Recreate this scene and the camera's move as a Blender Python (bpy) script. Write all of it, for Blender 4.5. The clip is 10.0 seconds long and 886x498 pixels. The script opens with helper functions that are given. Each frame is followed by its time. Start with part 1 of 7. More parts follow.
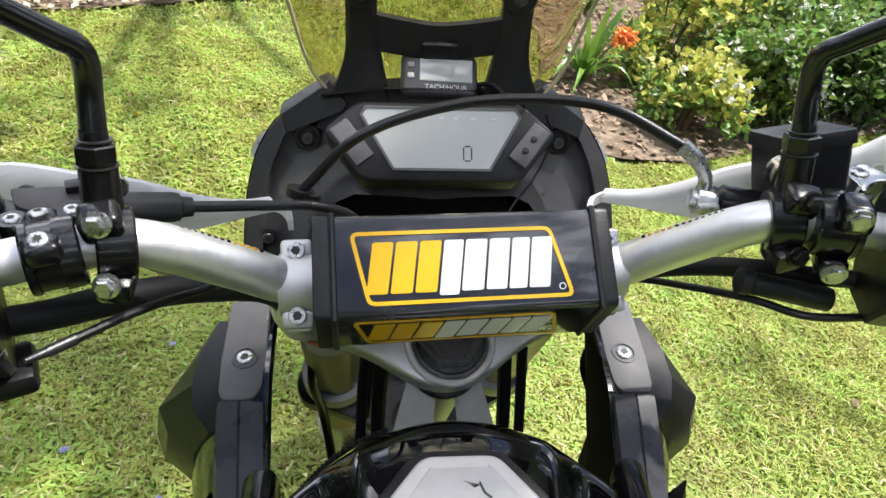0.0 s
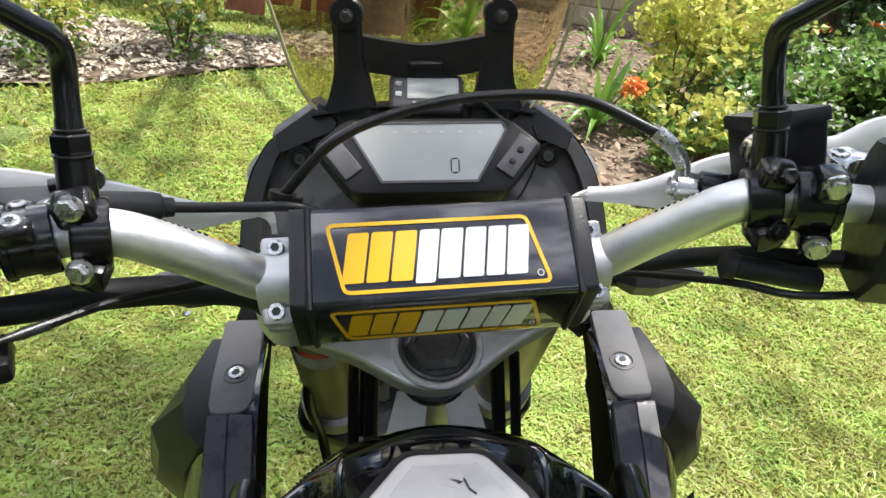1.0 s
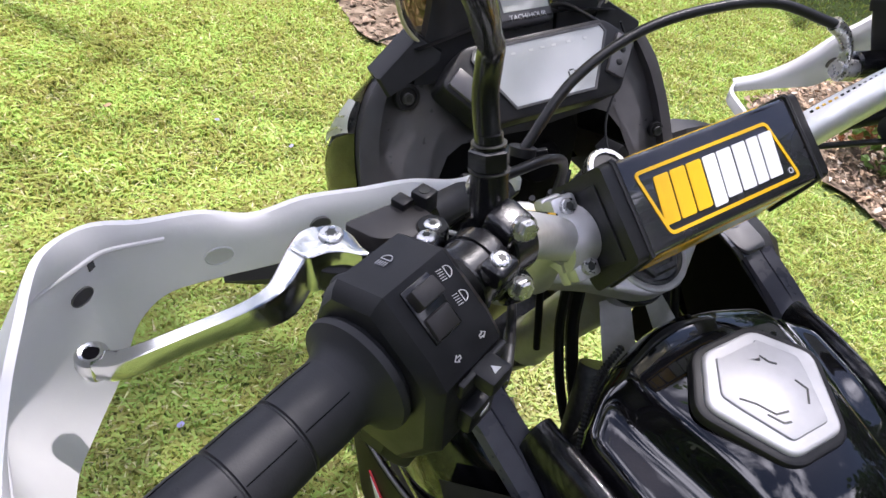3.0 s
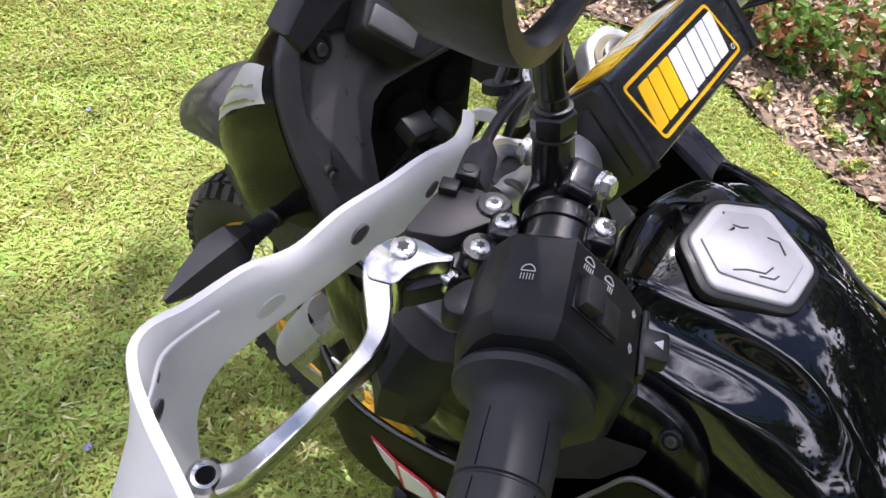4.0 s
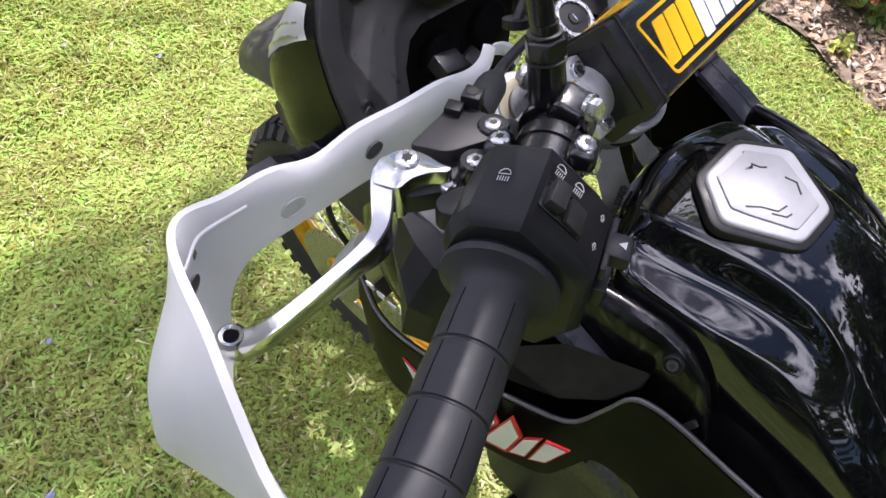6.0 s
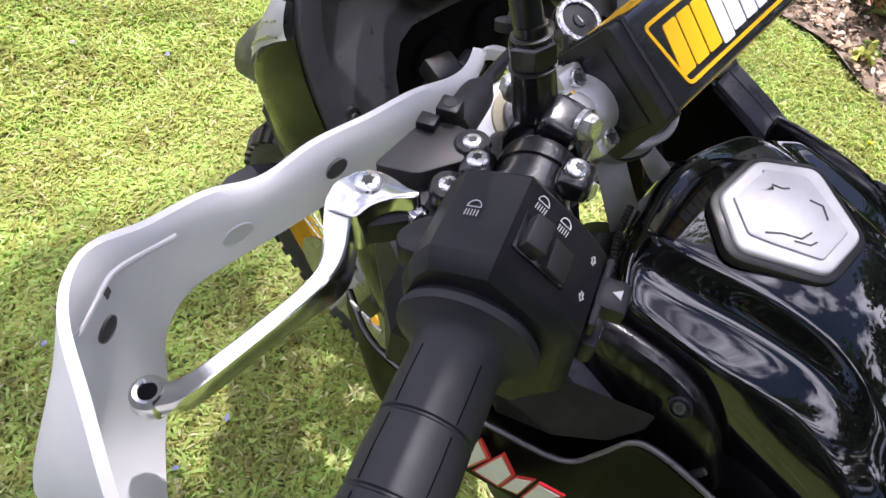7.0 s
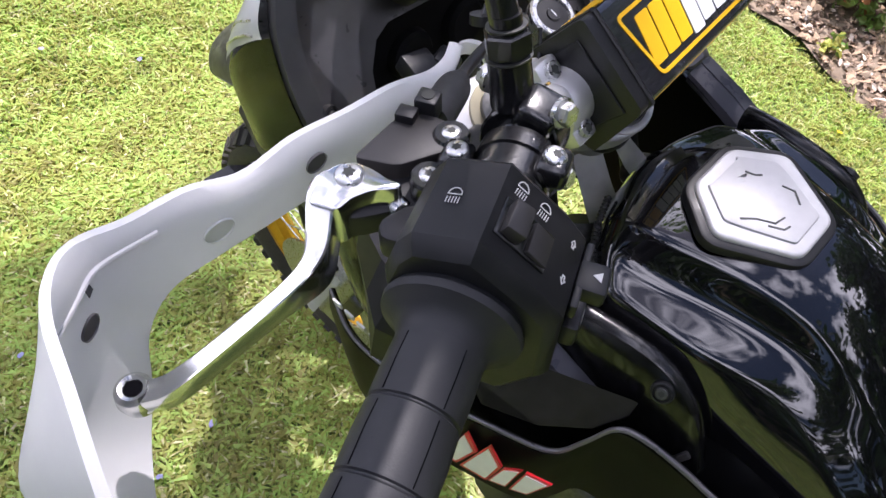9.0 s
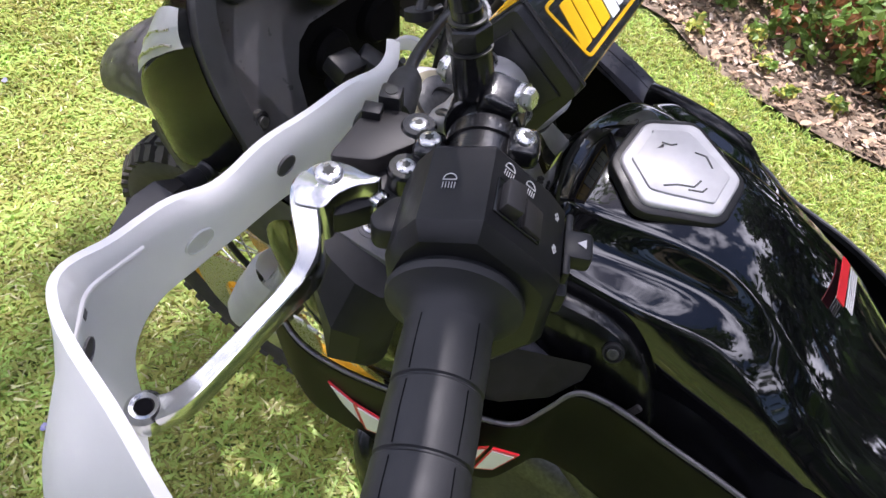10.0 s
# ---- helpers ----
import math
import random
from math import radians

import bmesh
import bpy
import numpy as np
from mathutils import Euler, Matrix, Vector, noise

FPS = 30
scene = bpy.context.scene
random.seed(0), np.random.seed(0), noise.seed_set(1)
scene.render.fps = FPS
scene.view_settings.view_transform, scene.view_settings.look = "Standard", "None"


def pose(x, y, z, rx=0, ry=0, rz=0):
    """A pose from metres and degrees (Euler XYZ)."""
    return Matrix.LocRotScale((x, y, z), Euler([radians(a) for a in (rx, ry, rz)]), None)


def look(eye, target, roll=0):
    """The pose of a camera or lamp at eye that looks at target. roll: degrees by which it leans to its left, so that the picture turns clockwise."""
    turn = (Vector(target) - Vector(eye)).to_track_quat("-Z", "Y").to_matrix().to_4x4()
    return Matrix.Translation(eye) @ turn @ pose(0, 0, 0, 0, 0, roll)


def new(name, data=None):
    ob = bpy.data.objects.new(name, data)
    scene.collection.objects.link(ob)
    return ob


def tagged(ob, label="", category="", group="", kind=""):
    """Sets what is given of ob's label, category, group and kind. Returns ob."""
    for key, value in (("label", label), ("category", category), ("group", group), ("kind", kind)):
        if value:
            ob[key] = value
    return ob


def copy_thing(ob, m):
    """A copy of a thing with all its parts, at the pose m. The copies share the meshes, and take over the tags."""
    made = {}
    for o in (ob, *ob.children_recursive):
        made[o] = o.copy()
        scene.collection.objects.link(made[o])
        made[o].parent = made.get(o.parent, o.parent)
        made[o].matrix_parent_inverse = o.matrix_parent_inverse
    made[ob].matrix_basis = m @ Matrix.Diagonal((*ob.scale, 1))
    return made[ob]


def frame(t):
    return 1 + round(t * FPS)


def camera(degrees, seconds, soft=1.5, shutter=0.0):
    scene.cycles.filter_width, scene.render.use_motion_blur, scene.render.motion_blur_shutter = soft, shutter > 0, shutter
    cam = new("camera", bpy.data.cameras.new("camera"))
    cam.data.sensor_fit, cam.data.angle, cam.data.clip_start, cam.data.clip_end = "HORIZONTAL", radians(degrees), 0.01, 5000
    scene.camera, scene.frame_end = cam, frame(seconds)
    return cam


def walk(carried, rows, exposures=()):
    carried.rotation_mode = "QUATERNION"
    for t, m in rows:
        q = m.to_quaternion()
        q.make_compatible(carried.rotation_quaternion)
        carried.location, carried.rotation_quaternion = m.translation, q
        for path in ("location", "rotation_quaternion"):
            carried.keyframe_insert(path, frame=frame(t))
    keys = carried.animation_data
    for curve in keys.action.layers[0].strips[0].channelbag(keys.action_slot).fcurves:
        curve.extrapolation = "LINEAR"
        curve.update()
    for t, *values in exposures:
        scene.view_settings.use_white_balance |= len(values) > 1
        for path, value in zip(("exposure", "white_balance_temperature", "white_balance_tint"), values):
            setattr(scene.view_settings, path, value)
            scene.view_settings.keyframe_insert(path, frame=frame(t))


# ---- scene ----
cam = camera(69.3, 10.0, soft=1.5)
# The bike stands on its side stand, leaning to its left; STAND takes the bike's own axes into the world.
LEAN_LEFT, DROP = 8.5, 0.05
STAND = Matrix.Translation((0, 0, DROP)) @ pose(0, 0, 0, 0, -LEAN_LEFT, 0)
PATH = [
    (0, (-0.274, -0.319, 1.406), (0.2, 1.217, 0.217), 15.0),
    (0.5, (-0.249, -0.346, 1.395), (0.164, 1.292, 0.326), 13.0),
    (1, (-0.243, -0.348, 1.377), (0.147, 1.308, 0.324), 11.0),
    (1.5, (-0.253, -0.351, 1.382), (0.14, 1.304, 0.329), 11.7),
    (2, (-0.317, -0.33, 1.388), (0.046, 1.247, 0.214), 11.7),
    (2.5, (-0.459, -0.27, 1.389), (0.261, 1.157, 0.188), 13.7),
    (2.7, (-0.509, -0.246, 1.383), (0.364, 1.073, 0.159), 13.1),
    (3.8, (-0.57, -0.13, 1.367), (0.565, 0.703, -0.053), 12.4),
    (4, (-0.592, -0.106, 1.369), (0.642, 0.565, -0.055), 11.6),
    (4.5, (-0.629, -0.093, 1.372), (0.613, 0.434, -0.104), 9.2),
    (5, (-0.64, -0.107, 1.374), (0.549, 0.438, -0.139), 9.3),
    (5.5, (-0.628, -0.141, 1.383), (0.487, 0.547, -0.127), 9.1),
    (5.7, (-0.62, -0.153, 1.386), (0.445, 0.573, -0.143), 8.6),
    (6.8, (-0.57, -0.144, 1.366), (0.461, 0.613, -0.172), 8.5),
    (7, (-0.562, -0.141, 1.361), (0.46, 0.632, -0.175), 8.3),
    (7.5, (-0.553, -0.138, 1.358), (0.447, 0.638, -0.19), 7.5),
    (8, (-0.557, -0.137, 1.358), (0.459, 0.622, -0.188), 7.8),
    (8.5, (-0.561, -0.142, 1.361), (0.504, 0.585, -0.167), 8.3),
    (9, (-0.566, -0.144, 1.36), (0.497, 0.586, -0.169), 8.7),
    (9.5, (-0.571, -0.145, 1.363), (0.508, 0.56, -0.166), 8.9),
    (10, (-0.596, -0.123, 1.362), (0.638, 0.363, -0.136), 12.4),
]
walk(cam, [(t, look(eye, target, roll)) for t, eye, target, roll in PATH],
     exposures=[(0, 0.96, 6300, 12), (2.0, 0.97, 6250, 12), (2.5, 0.97, 6050, 17), (4.0, 0.96, 6050, 24), (5.5, 0.97, 6050, 24), (7.0, 1.06, 6050, 24), (10.0, 1.06, 6000, 24)])

# ---- light ----
SUN_ELEV, SUN_AZ = 66.0, 65.0   # azimuth: degrees clockwise from +y
world = bpy.data.worlds.new("garden_sky")
scene.world = world
world.use_nodes = True
wn, wl = world.node_tree.nodes, world.node_tree.links
sky = wn.new("ShaderNodeTexSky")
sky.sky_type = "NISHITA"
sky.sun_disc = False
sky.sun_elevation = radians(SUN_ELEV)
sky.sun_rotation = radians(SUN_AZ)
# broken white cloud all over the sky
cloud_tc = wn.new("ShaderNodeTexCoord")
cloud = wn.new("ShaderNodeTexNoise")
cloud.inputs["Scale"].default_value, cloud.inputs["Detail"].default_value, cloud.inputs["Roughness"].default_value = 3.2, 7, 0.6
wl.new(cloud_tc.outputs["Generated"], cloud.inputs["Vector"])
cover = wn.new("ShaderNodeMapRange")
cover.inputs["From Min"].default_value, cover.inputs["From Max"].default_value = 0.49, 0.59
wl.new(cloud.outputs["Fac"], cover.inputs["Value"])
cloudy = wn.new("ShaderNodeMix")
cloudy.data_type = "RGBA"
wl.new(cover.outputs[0], cloudy.inputs[0])
wl.new(sky.outputs[0], cloudy.inputs[6])
cloudy.inputs[7].default_value = (34.0, 34.0, 35.2, 1)
wl.new(cloudy.outputs[2], wn["Background"].inputs[0])
wn["Background"].inputs[1].default_value = 0.066
sun = new("sun", bpy.data.lights.new("sun", "SUN"))
sun.data.energy, sun.data.angle, sun.data.color = 4.6, radians(1.2), (1.0, 0.95, 0.86)
toward = Vector((math.sin(radians(SUN_AZ)) * math.cos(radians(SUN_ELEV)), math.cos(radians(SUN_AZ)) * math.cos(radians(SUN_ELEV)), math.sin(radians(SUN_ELEV))))
sun.matrix_world = look(toward * 30, (0, 0, 0))


# ---- materials ----
def material(name, color, rough=0.5, metal=0.0, vary=0.15, scale=40.0, bump=0.0, bump_scale=400.0, coat=0.0, trans=0.0, ior=1.45, second=None, second_scale=6.0, rough_vary=0.0, random_object=0.0, sub=0.0):
    """Principled surface whose colour varies at two scales, with a fine relief."""
    m = bpy.data.materials.new(name)
    m.use_nodes = True
    n, l = m.node_tree.nodes, m.node_tree.links
    b = n["Principled BSDF"]
    tc = n.new("ShaderNodeTexCoord")
    fine = n.new("ShaderNodeTexNoise")
    fine.inputs["Scale"].default_value, fine.inputs["Detail"].default_value = scale, 5
    l.new(tc.outputs["Object"], fine.inputs["Vector"])
    ramp = n.new("ShaderNodeMapRange")
    ramp.inputs["From Min"].default_value, ramp.inputs["From Max"].default_value = 0.25, 0.75
    ramp.inputs["To Min"].default_value, ramp.inputs["To Max"].default_value = 1 - vary, 1 + vary
    l.new(fine.outputs["Fac"], ramp.inputs["Value"])
    mul = n.new("ShaderNodeMix")
    mul.data_type, mul.blend_type = "RGBA", "MULTIPLY"
    mul.inputs[0].default_value = 1.0
    mul.inputs[6].default_value = (*color, 1)
    l.new(ramp.outputs[0], mul.inputs[7])
    out = mul.outputs[2]
    if second:
        big = n.new("ShaderNodeTexNoise")
        big.inputs["Scale"].default_value, big.inputs["Detail"].default_value = second_scale, 4
        l.new(tc.outputs["Object"], big.inputs["Vector"])
        cut = n.new("ShaderNodeMapRange")
        cut.inputs["From Min"].default_value, cut.inputs["From Max"].default_value = 0.42, 0.62
        l.new(big.outputs["Fac"], cut.inputs["Value"])
        mix = n.new("ShaderNodeMix")
        mix.data_type = "RGBA"
        l.new(cut.outputs[0], mix.inputs[0])
        l.new(out, mix.inputs[6])
        mix.inputs[7].default_value = (*second, 1)
        out = mix.outputs[2]
    if random_object:
        info = n.new("ShaderNodeObjectInfo")
        geo = n.new("ShaderNodeNewGeometry")
        add = n.new("ShaderNodeMath")
        add.operation = "ADD"
        l.new(info.outputs["Random"], add.inputs[0])
        l.new(geo.outputs["Random Per Island"], add.inputs[1])
        r2 = n.new("ShaderNodeMapRange")
        r2.inputs["From Max"].default_value = 2.0
        r2.inputs["To Min"].default_value, r2.inputs["To Max"].default_value = 1 - random_object, 1 + random_object
        l.new(add.outputs[0], r2.inputs["Value"])
        m3 = n.new("ShaderNodeMix")
        m3.data_type, m3.blend_type = "RGBA", "MULTIPLY"
        m3.inputs[0].default_value = 1.0
        l.new(out, m3.inputs[6])
        l.new(r2.outputs[0], m3.inputs[7])
        out = m3.outputs[2]
    l.new(out, b.inputs["Base Color"])
    b.inputs["Roughness"].default_value, b.inputs["Metallic"].default_value = rough, metal
    b.inputs["Coat Weight"].default_value = coat
    b.inputs["Coat Roughness"].default_value = 0.03
    b.inputs["Transmission Weight"].default_value, b.inputs["IOR"].default_value = trans, ior
    if rough_vary:
        rr = n.new("ShaderNodeMapRange")
        rr.inputs["From Min"].default_value, rr.inputs["From Max"].default_value = 0.3, 0.7
        rr.inputs["To Min"].default_value, rr.inputs["To Max"].default_value = max(0.02, rough - rough_vary), rough + rough_vary
        l.new(fine.outputs["Fac"], rr.inputs["Value"])
        l.new(rr.outputs[0], b.inputs["Roughness"])
    if bump:
        nz = n.new("ShaderNodeTexNoise")
        nz.inputs["Scale"].default_value, nz.inputs["Detail"].default_value = bump_scale, 3
        l.new(tc.outputs["Object"], nz.inputs["Vector"])
        bp = n.new("ShaderNodeBump")
        bp.inputs["Strength"].default_value, bp.inputs["Distance"].default_value = bump, 0.002
        l.new(nz.outputs["Fac"], bp.inputs["Height"])
        l.new(bp.outputs[0], b.inputs["Normal"])
    if sub:
        b.inputs["Subsurface Weight"].default_value = sub
        b.inputs["Subsurface Radius"].default_value = (0.02, 0.02, 0.01)
    return m


def leafy(name, color, vary=0.35, back=0.45, rough=0.45, patches=0.0):
    """A leaf: coloured island by island, and letting light through."""
    m = bpy.data.materials.new(name)
    m.use_nodes = True
    n, l = m.node_tree.nodes, m.node_tree.links
    b = n["Principled BSDF"]
    geo = n.new("ShaderNodeNewGeometry")
    tc = n.new("ShaderNodeTexCoord")
    nz = n.new("ShaderNodeTexNoise")
    nz.inputs["Scale"].default_value = 3.0
    l.new(tc.outputs["Object"], nz.inputs["Vector"])
    add = n.new("ShaderNodeMath")
    add.operation = "ADD"
    l.new(geo.outputs["Random Per Island"], add.inputs[0])
    l.new(nz.outputs["Fac"], add.inputs[1])
    hsv = n.new("ShaderNodeHueSaturation")
    hsv.inputs["Color"].default_value = (*color, 1)
    mv = n.new("ShaderNodeMapRange")
    mv.inputs["From Min"].default_value, mv.inputs["From Max"].default_value = 0.2, 1.6
    mv.inputs["To Min"].default_value, mv.inputs["To Max"].default_value = 1 - vary, 1 + vary
    l.new(add.outputs[0], mv.inputs["Value"])
    l.new(mv.outputs[0], hsv.inputs["Value"])
    mh = n.new("ShaderNodeMapRange")
    mh.inputs["To Min"].default_value, mh.inputs["To Max"].default_value = 0.48 - patches, 0.52 + patches
    if patches:
        mh.inputs["From Min"].default_value, mh.inputs["From Max"].default_value = 0.55, 1.45
        l.new(add.outputs[0], mh.inputs["Value"])
    else:
        l.new(geo.outputs["Random Per Island"], mh.inputs["Value"])
    l.new(mh.outputs[0], hsv.inputs["Hue"])
    l.new(hsv.outputs[0], b.inputs["Base Color"])
    b.inputs["Roughness"].default_value = rough
    tr = n.new("ShaderNodeBsdfTranslucent")
    l.new(hsv.outputs[0], tr.inputs[0])
    mx = n.new("ShaderNodeMixShader")
    mx.inputs[0].default_value = back
    l.new(b.outputs[0], mx.inputs[1])
    l.new(tr.outputs[0], mx.inputs[2])
    l.new(mx.outputs[0], n["Material Output"].inputs[0])
    return m


M_PLASTIC = material("textured_black_plastic", (0.010, 0.010, 0.0115), 0.40, ior=1.38, vary=0.25, scale=90, bump=0.04, bump_scale=1200, rough_vary=0.08)
M_PANEL = material("charcoal_fairing_plastic", (0.080, 0.078, 0.084), 0.36, ior=1.55, vary=0.15, scale=60, bump=0.04, bump_scale=1200, rough_vary=0.1)
M_GLOSS = material("gloss_black_paint", (0.004, 0.004, 0.005), 0.05, vary=0.1, scale=30, coat=0.8)
M_SHELL = material("black_fairing_paint", (0.008, 0.008, 0.009), 0.14, vary=0.1, scale=30, ior=1.45)
M_MATT = material("matt_black_plastic", (0.008, 0.008, 0.009), 0.7, vary=0.2, scale=60, ior=1.18, bump=0.03, bump_scale=900)
M_LOWER = material("matt_black_panel", (0.007, 0.007, 0.008), 0.30, vary=0.2, scale=60, ior=1.27)
M_COVER = material("brown_black_plastic", (0.022, 0.020, 0.020), 0.5, vary=0.2, scale=60, bump=0.03, bump_scale=900)
M_POCKET = material("matt_pocket_plastic", (0.022, 0.021, 0.022), 0.6, vary=0.2, scale=60, ior=1.15, bump=0.03, bump_scale=900)
M_SATIN = material("satin_black_metal", (0.006, 0.006, 0.007), 0.26, vary=0.2, scale=120, bump=0.05, bump_scale=900, coat=0.3)
M_VINYL = material("glossy_black_vinyl", (0.016, 0.016, 0.020), 0.24, vary=0.3, scale=25, bump=0.14, bump_scale=60, rough_vary=0.08, coat=1.0)
M_EDGE = material("black_vinyl_piping", (0.009, 0.009, 0.010), 0.4, vary=0.2, scale=80, bump=0.1, bump_scale=600)
M_RUBBER = material("grey_black_rubber", (0.013, 0.0135, 0.016), 0.56, vary=0.18, scale=70, bump=0.05, bump_scale=1200, rough_vary=0.1)
M_HOSE = material("black_hose", (0.007, 0.007, 0.008), 0.35, vary=0.2, scale=100, bump=0.05, bump_scale=800)
M_BAR = material("brushed_silver_alloy", (0.80, 0.80, 0.80), 0.46, 0.92, vary=0.06, scale=200, bump=0.05, bump_scale=900, rough_vary=0.08)
M_CAST = material("sandcast_silver_alloy", (0.58, 0.58, 0.59), 0.50, 0.8, vary=0.12, scale=90, bump=0.05, bump_scale=900, rough_vary=0.1)
M_POLISH = material("polished_alloy", (0.64, 0.64, 0.63), 0.20, 1.0, vary=0.05, scale=50, bump=0.03, bump_scale=200, rough_vary=0.08)
M_STEEL = material("zinc_steel", (0.56, 0.56, 0.56), 0.30, 0.95, vary=0.15, scale=300, bump=0.03, bump_scale=700, rough_vary=0.1)
M_DARKSTEEL = material("dark_steel", (0.10, 0.10, 0.10), 0.4, 0.9, vary=0.3, scale=200, bump=0.1, bump_scale=700)
M_WHITE = material("scuffed_white_plastic", (0.79, 0.79, 0.80), 0.42, vary=0.05, scale=30, bump=0.05, bump_scale=300, second=(0.69, 0.69, 0.71), second_scale=14, rough_vary=0.1)
# light shines through the thin white plastic
wnodes, wlinks = M_WHITE.node_tree.nodes, M_WHITE.node_tree.links
through_white = wnodes.new("ShaderNodeBsdfTranslucent")
through_white.inputs[0].default_value = (0.80, 0.81, 0.84, 1)
white_mix = wnodes.new("ShaderNodeMixShader")
white_mix.inputs[0].default_value = 0.40
wlinks.new(wnodes["Principled BSDF"].outputs[0], white_mix.inputs[1])
wlinks.new(through_white.outputs[0], white_mix.inputs[2])
wlinks.new(white_mix.outputs[0], wnodes["Material Output"].inputs[0])
M_FORK = material("bronze_anodised_tube", (0.34, 0.31, 0.22), 0.40, 1.0, vary=0.15, scale=30, rough_vary=0.06)
M_GOLD = material("gold_anodised_rim", (0.85, 0.45, 0.04), 0.35, 0.75, vary=0.15, scale=40, rough_vary=0.08)
M_TYRE = material("tyre_rubber", (0.030, 0.029, 0.028), 0.75, vary=0.3, scale=40, bump=0.3, bump_scale=500, second=(0.06, 0.055, 0.045), second_scale=9)
M_YELLOW = material("yellow_print", (0.74, 0.43, 0.006), 0.3, vary=0.04, scale=60, coat=0.5)
M_INKWHITE = material("white_print", (0.70, 0.71, 0.72), 0.35, vary=0.04, scale=60, coat=0.3)
M_ICON = material("grey_white_marking", (0.50, 0.50, 0.50), 0.5, vary=0.05)
M_RED = material("red_print", (0.60, 0.02, 0.03), 0.35, vary=0.05, coat=0.4)
# grey display, its colour raised to paint in reflected cloud
M_LCD = material("grey_lcd_cloud_tint", (0.44, 0.46, 0.46), 0.06, vary=0.10, scale=9, coat=1.0)
M_LCDLIGHT = material("pale_lcd", (0.52, 0.54, 0.52), 0.12, vary=0.06, scale=30, coat=0.8)
# opaque pale colour paints the sky's light on the clear glass
M_LENS = material("sky_paled_lamp_lens", (0.78, 0.79, 0.80), 0.30, 0.0, vary=0.10, scale=30, coat=0.3)
M_SEGMENT = material("dark_segment", (0.025, 0.027, 0.025), 0.5)
# near-black that paints the shade in grooves and holes
M_SHADELINE = material("painted_recess_shade", (0.004, 0.004, 0.005), 1.0, ior=1.05)
M_ALLOYPAINT = material("grey_trim_paint", (0.105, 0.104, 0.110), 0.55, 0.0, ior=1.4, vary=0.15, scale=80, bump=0.1, bump_scale=1200, rough_vary=0.1)
# grey trim; the blue is sky reflection put into the colour
M_STRIP = material("grey_trim_sky_tint", (0.095, 0.097, 0.118), 0.30, vary=0.15, scale=60, bump=0.04, bump_scale=900, rough_vary=0.08)
M_CAP = material("satin_silver_cap", (0.43, 0.43, 0.44), 0.50, 0.30, ior=1.4, vary=0.06, scale=120, bump=0.05, bump_scale=900, rough_vary=0.05)
M_SCREEN = material("amber_smoked_screen", (0.74, 0.63, 0.36), 0.03, vary=0.05, scale=10, trans=1.0, ior=1.05)
M_ORANGELENS = material("smoked_indicator_lens", (0.022, 0.021, 0.022), 0.35, vary=0.1, coat=0.1)
M_GREENLABEL = material("pale_label", (0.52, 0.52, 0.50), 0.5, vary=0.2, scale=60)


# ---- building helpers ----
def finish(name, bm, mat, sharp=32.0, smooth=True):
    bmesh.ops.recalc_face_normals(bm, faces=bm.faces[:])
    for f in bm.faces:
        f.smooth = smooth
    if smooth:
        for e in bm.edges:
            if len(e.link_faces) == 2 and e.calc_face_angle(0.0) > radians(sharp):
                e.smooth = False
    me = bpy.data.meshes.new(name)
    bm.to_mesh(me)
    bm.free()
    for m in (mat if isinstance(mat, (list, tuple)) else (mat,)):
        me.materials.append(m)
    if mat is M_STEEL or mat is M_DARKSTEEL:
        me.materials.append(M_SEGMENT)   # dark face that paints the shade in a screw's socket
    return me


def part(name, bm, mat, parent, label="", sharp=32.0, smooth=True):
    """Links a bmesh as one mesh object under a thing or a part; places are the thing's own."""
    ob = new(name, finish(name, bm, mat, sharp, smooth))
    ob.parent = parent
    if label:
        tagged(ob, label)
    return ob


def subdivided(ob, levels=2):
    mod = ob.modifiers.new("subdivision", "SUBSURF")
    mod.levels = mod.render_levels = levels
    return ob


def spline(points, n):
    """n points along a smooth curve through the given ones (Catmull-Rom); extra columns ride along."""
    p = np.array(points, float)
    p = np.vstack((2 * p[0] - p[1], p, 2 * p[-1] - p[-2]))
    out = []
    for u in np.linspace(0, len(points) - 1, n):
        i = min(int(u), len(points) - 2)
        t = u - i
        a, b, c, d = p[i:i + 4]
        out.append(0.5 * (2 * b + (c - a) * t + (2 * a - 5 * b + 4 * c - d) * t * t + (3 * b - a - 3 * c + d) * t ** 3))
    return np.array(out)


def skin(bm, rings, closed=True, caps=True):
    """Faces between rings of the same length."""
    vs = [[bm.verts.new(p) for p in ring] for ring in rings]
    k = len(vs[0])
    for a, b in zip(vs, vs[1:]):
        for j in range(k if closed else k - 1):
            bm.faces.new((a[j], a[(j + 1) % k], b[(j + 1) % k], b[j]))
    if caps and closed:
        bm.faces.new(vs[0][::-1])
        bm.faces.new(vs[-1])
    return vs


def tube(bm, points, radius, seg=14, n=None, caps=True):
    """A round tube along points; radius one number or one for each point."""
    rad = radius if isinstance(radius, (list, tuple)) else [radius] * len(points)
    rows = np.column_stack((np.array(points, float), np.array(rad, float)))
    rows = spline(rows, n) if n else rows
    c, r = rows[:, :3], rows[:, 3]
    rings, side = [], None
    for i in range(len(c)):
        t = Vector(c[min(i + 1, len(c) - 1)] - c[max(i - 1, 0)]).normalized()
        if side is None:
            side = t.orthogonal().normalized()
        side = (side - t * side.dot(t)).normalized()
        up = t.cross(side)
        rings.append([Vector(c[i]) + (side * math.cos(2 * math.pi * j / seg) + up * math.sin(2 * math.pi * j / seg)) * float(r[i]) for j in range(seg)])
    skin(bm, rings, True, caps)
    return bm


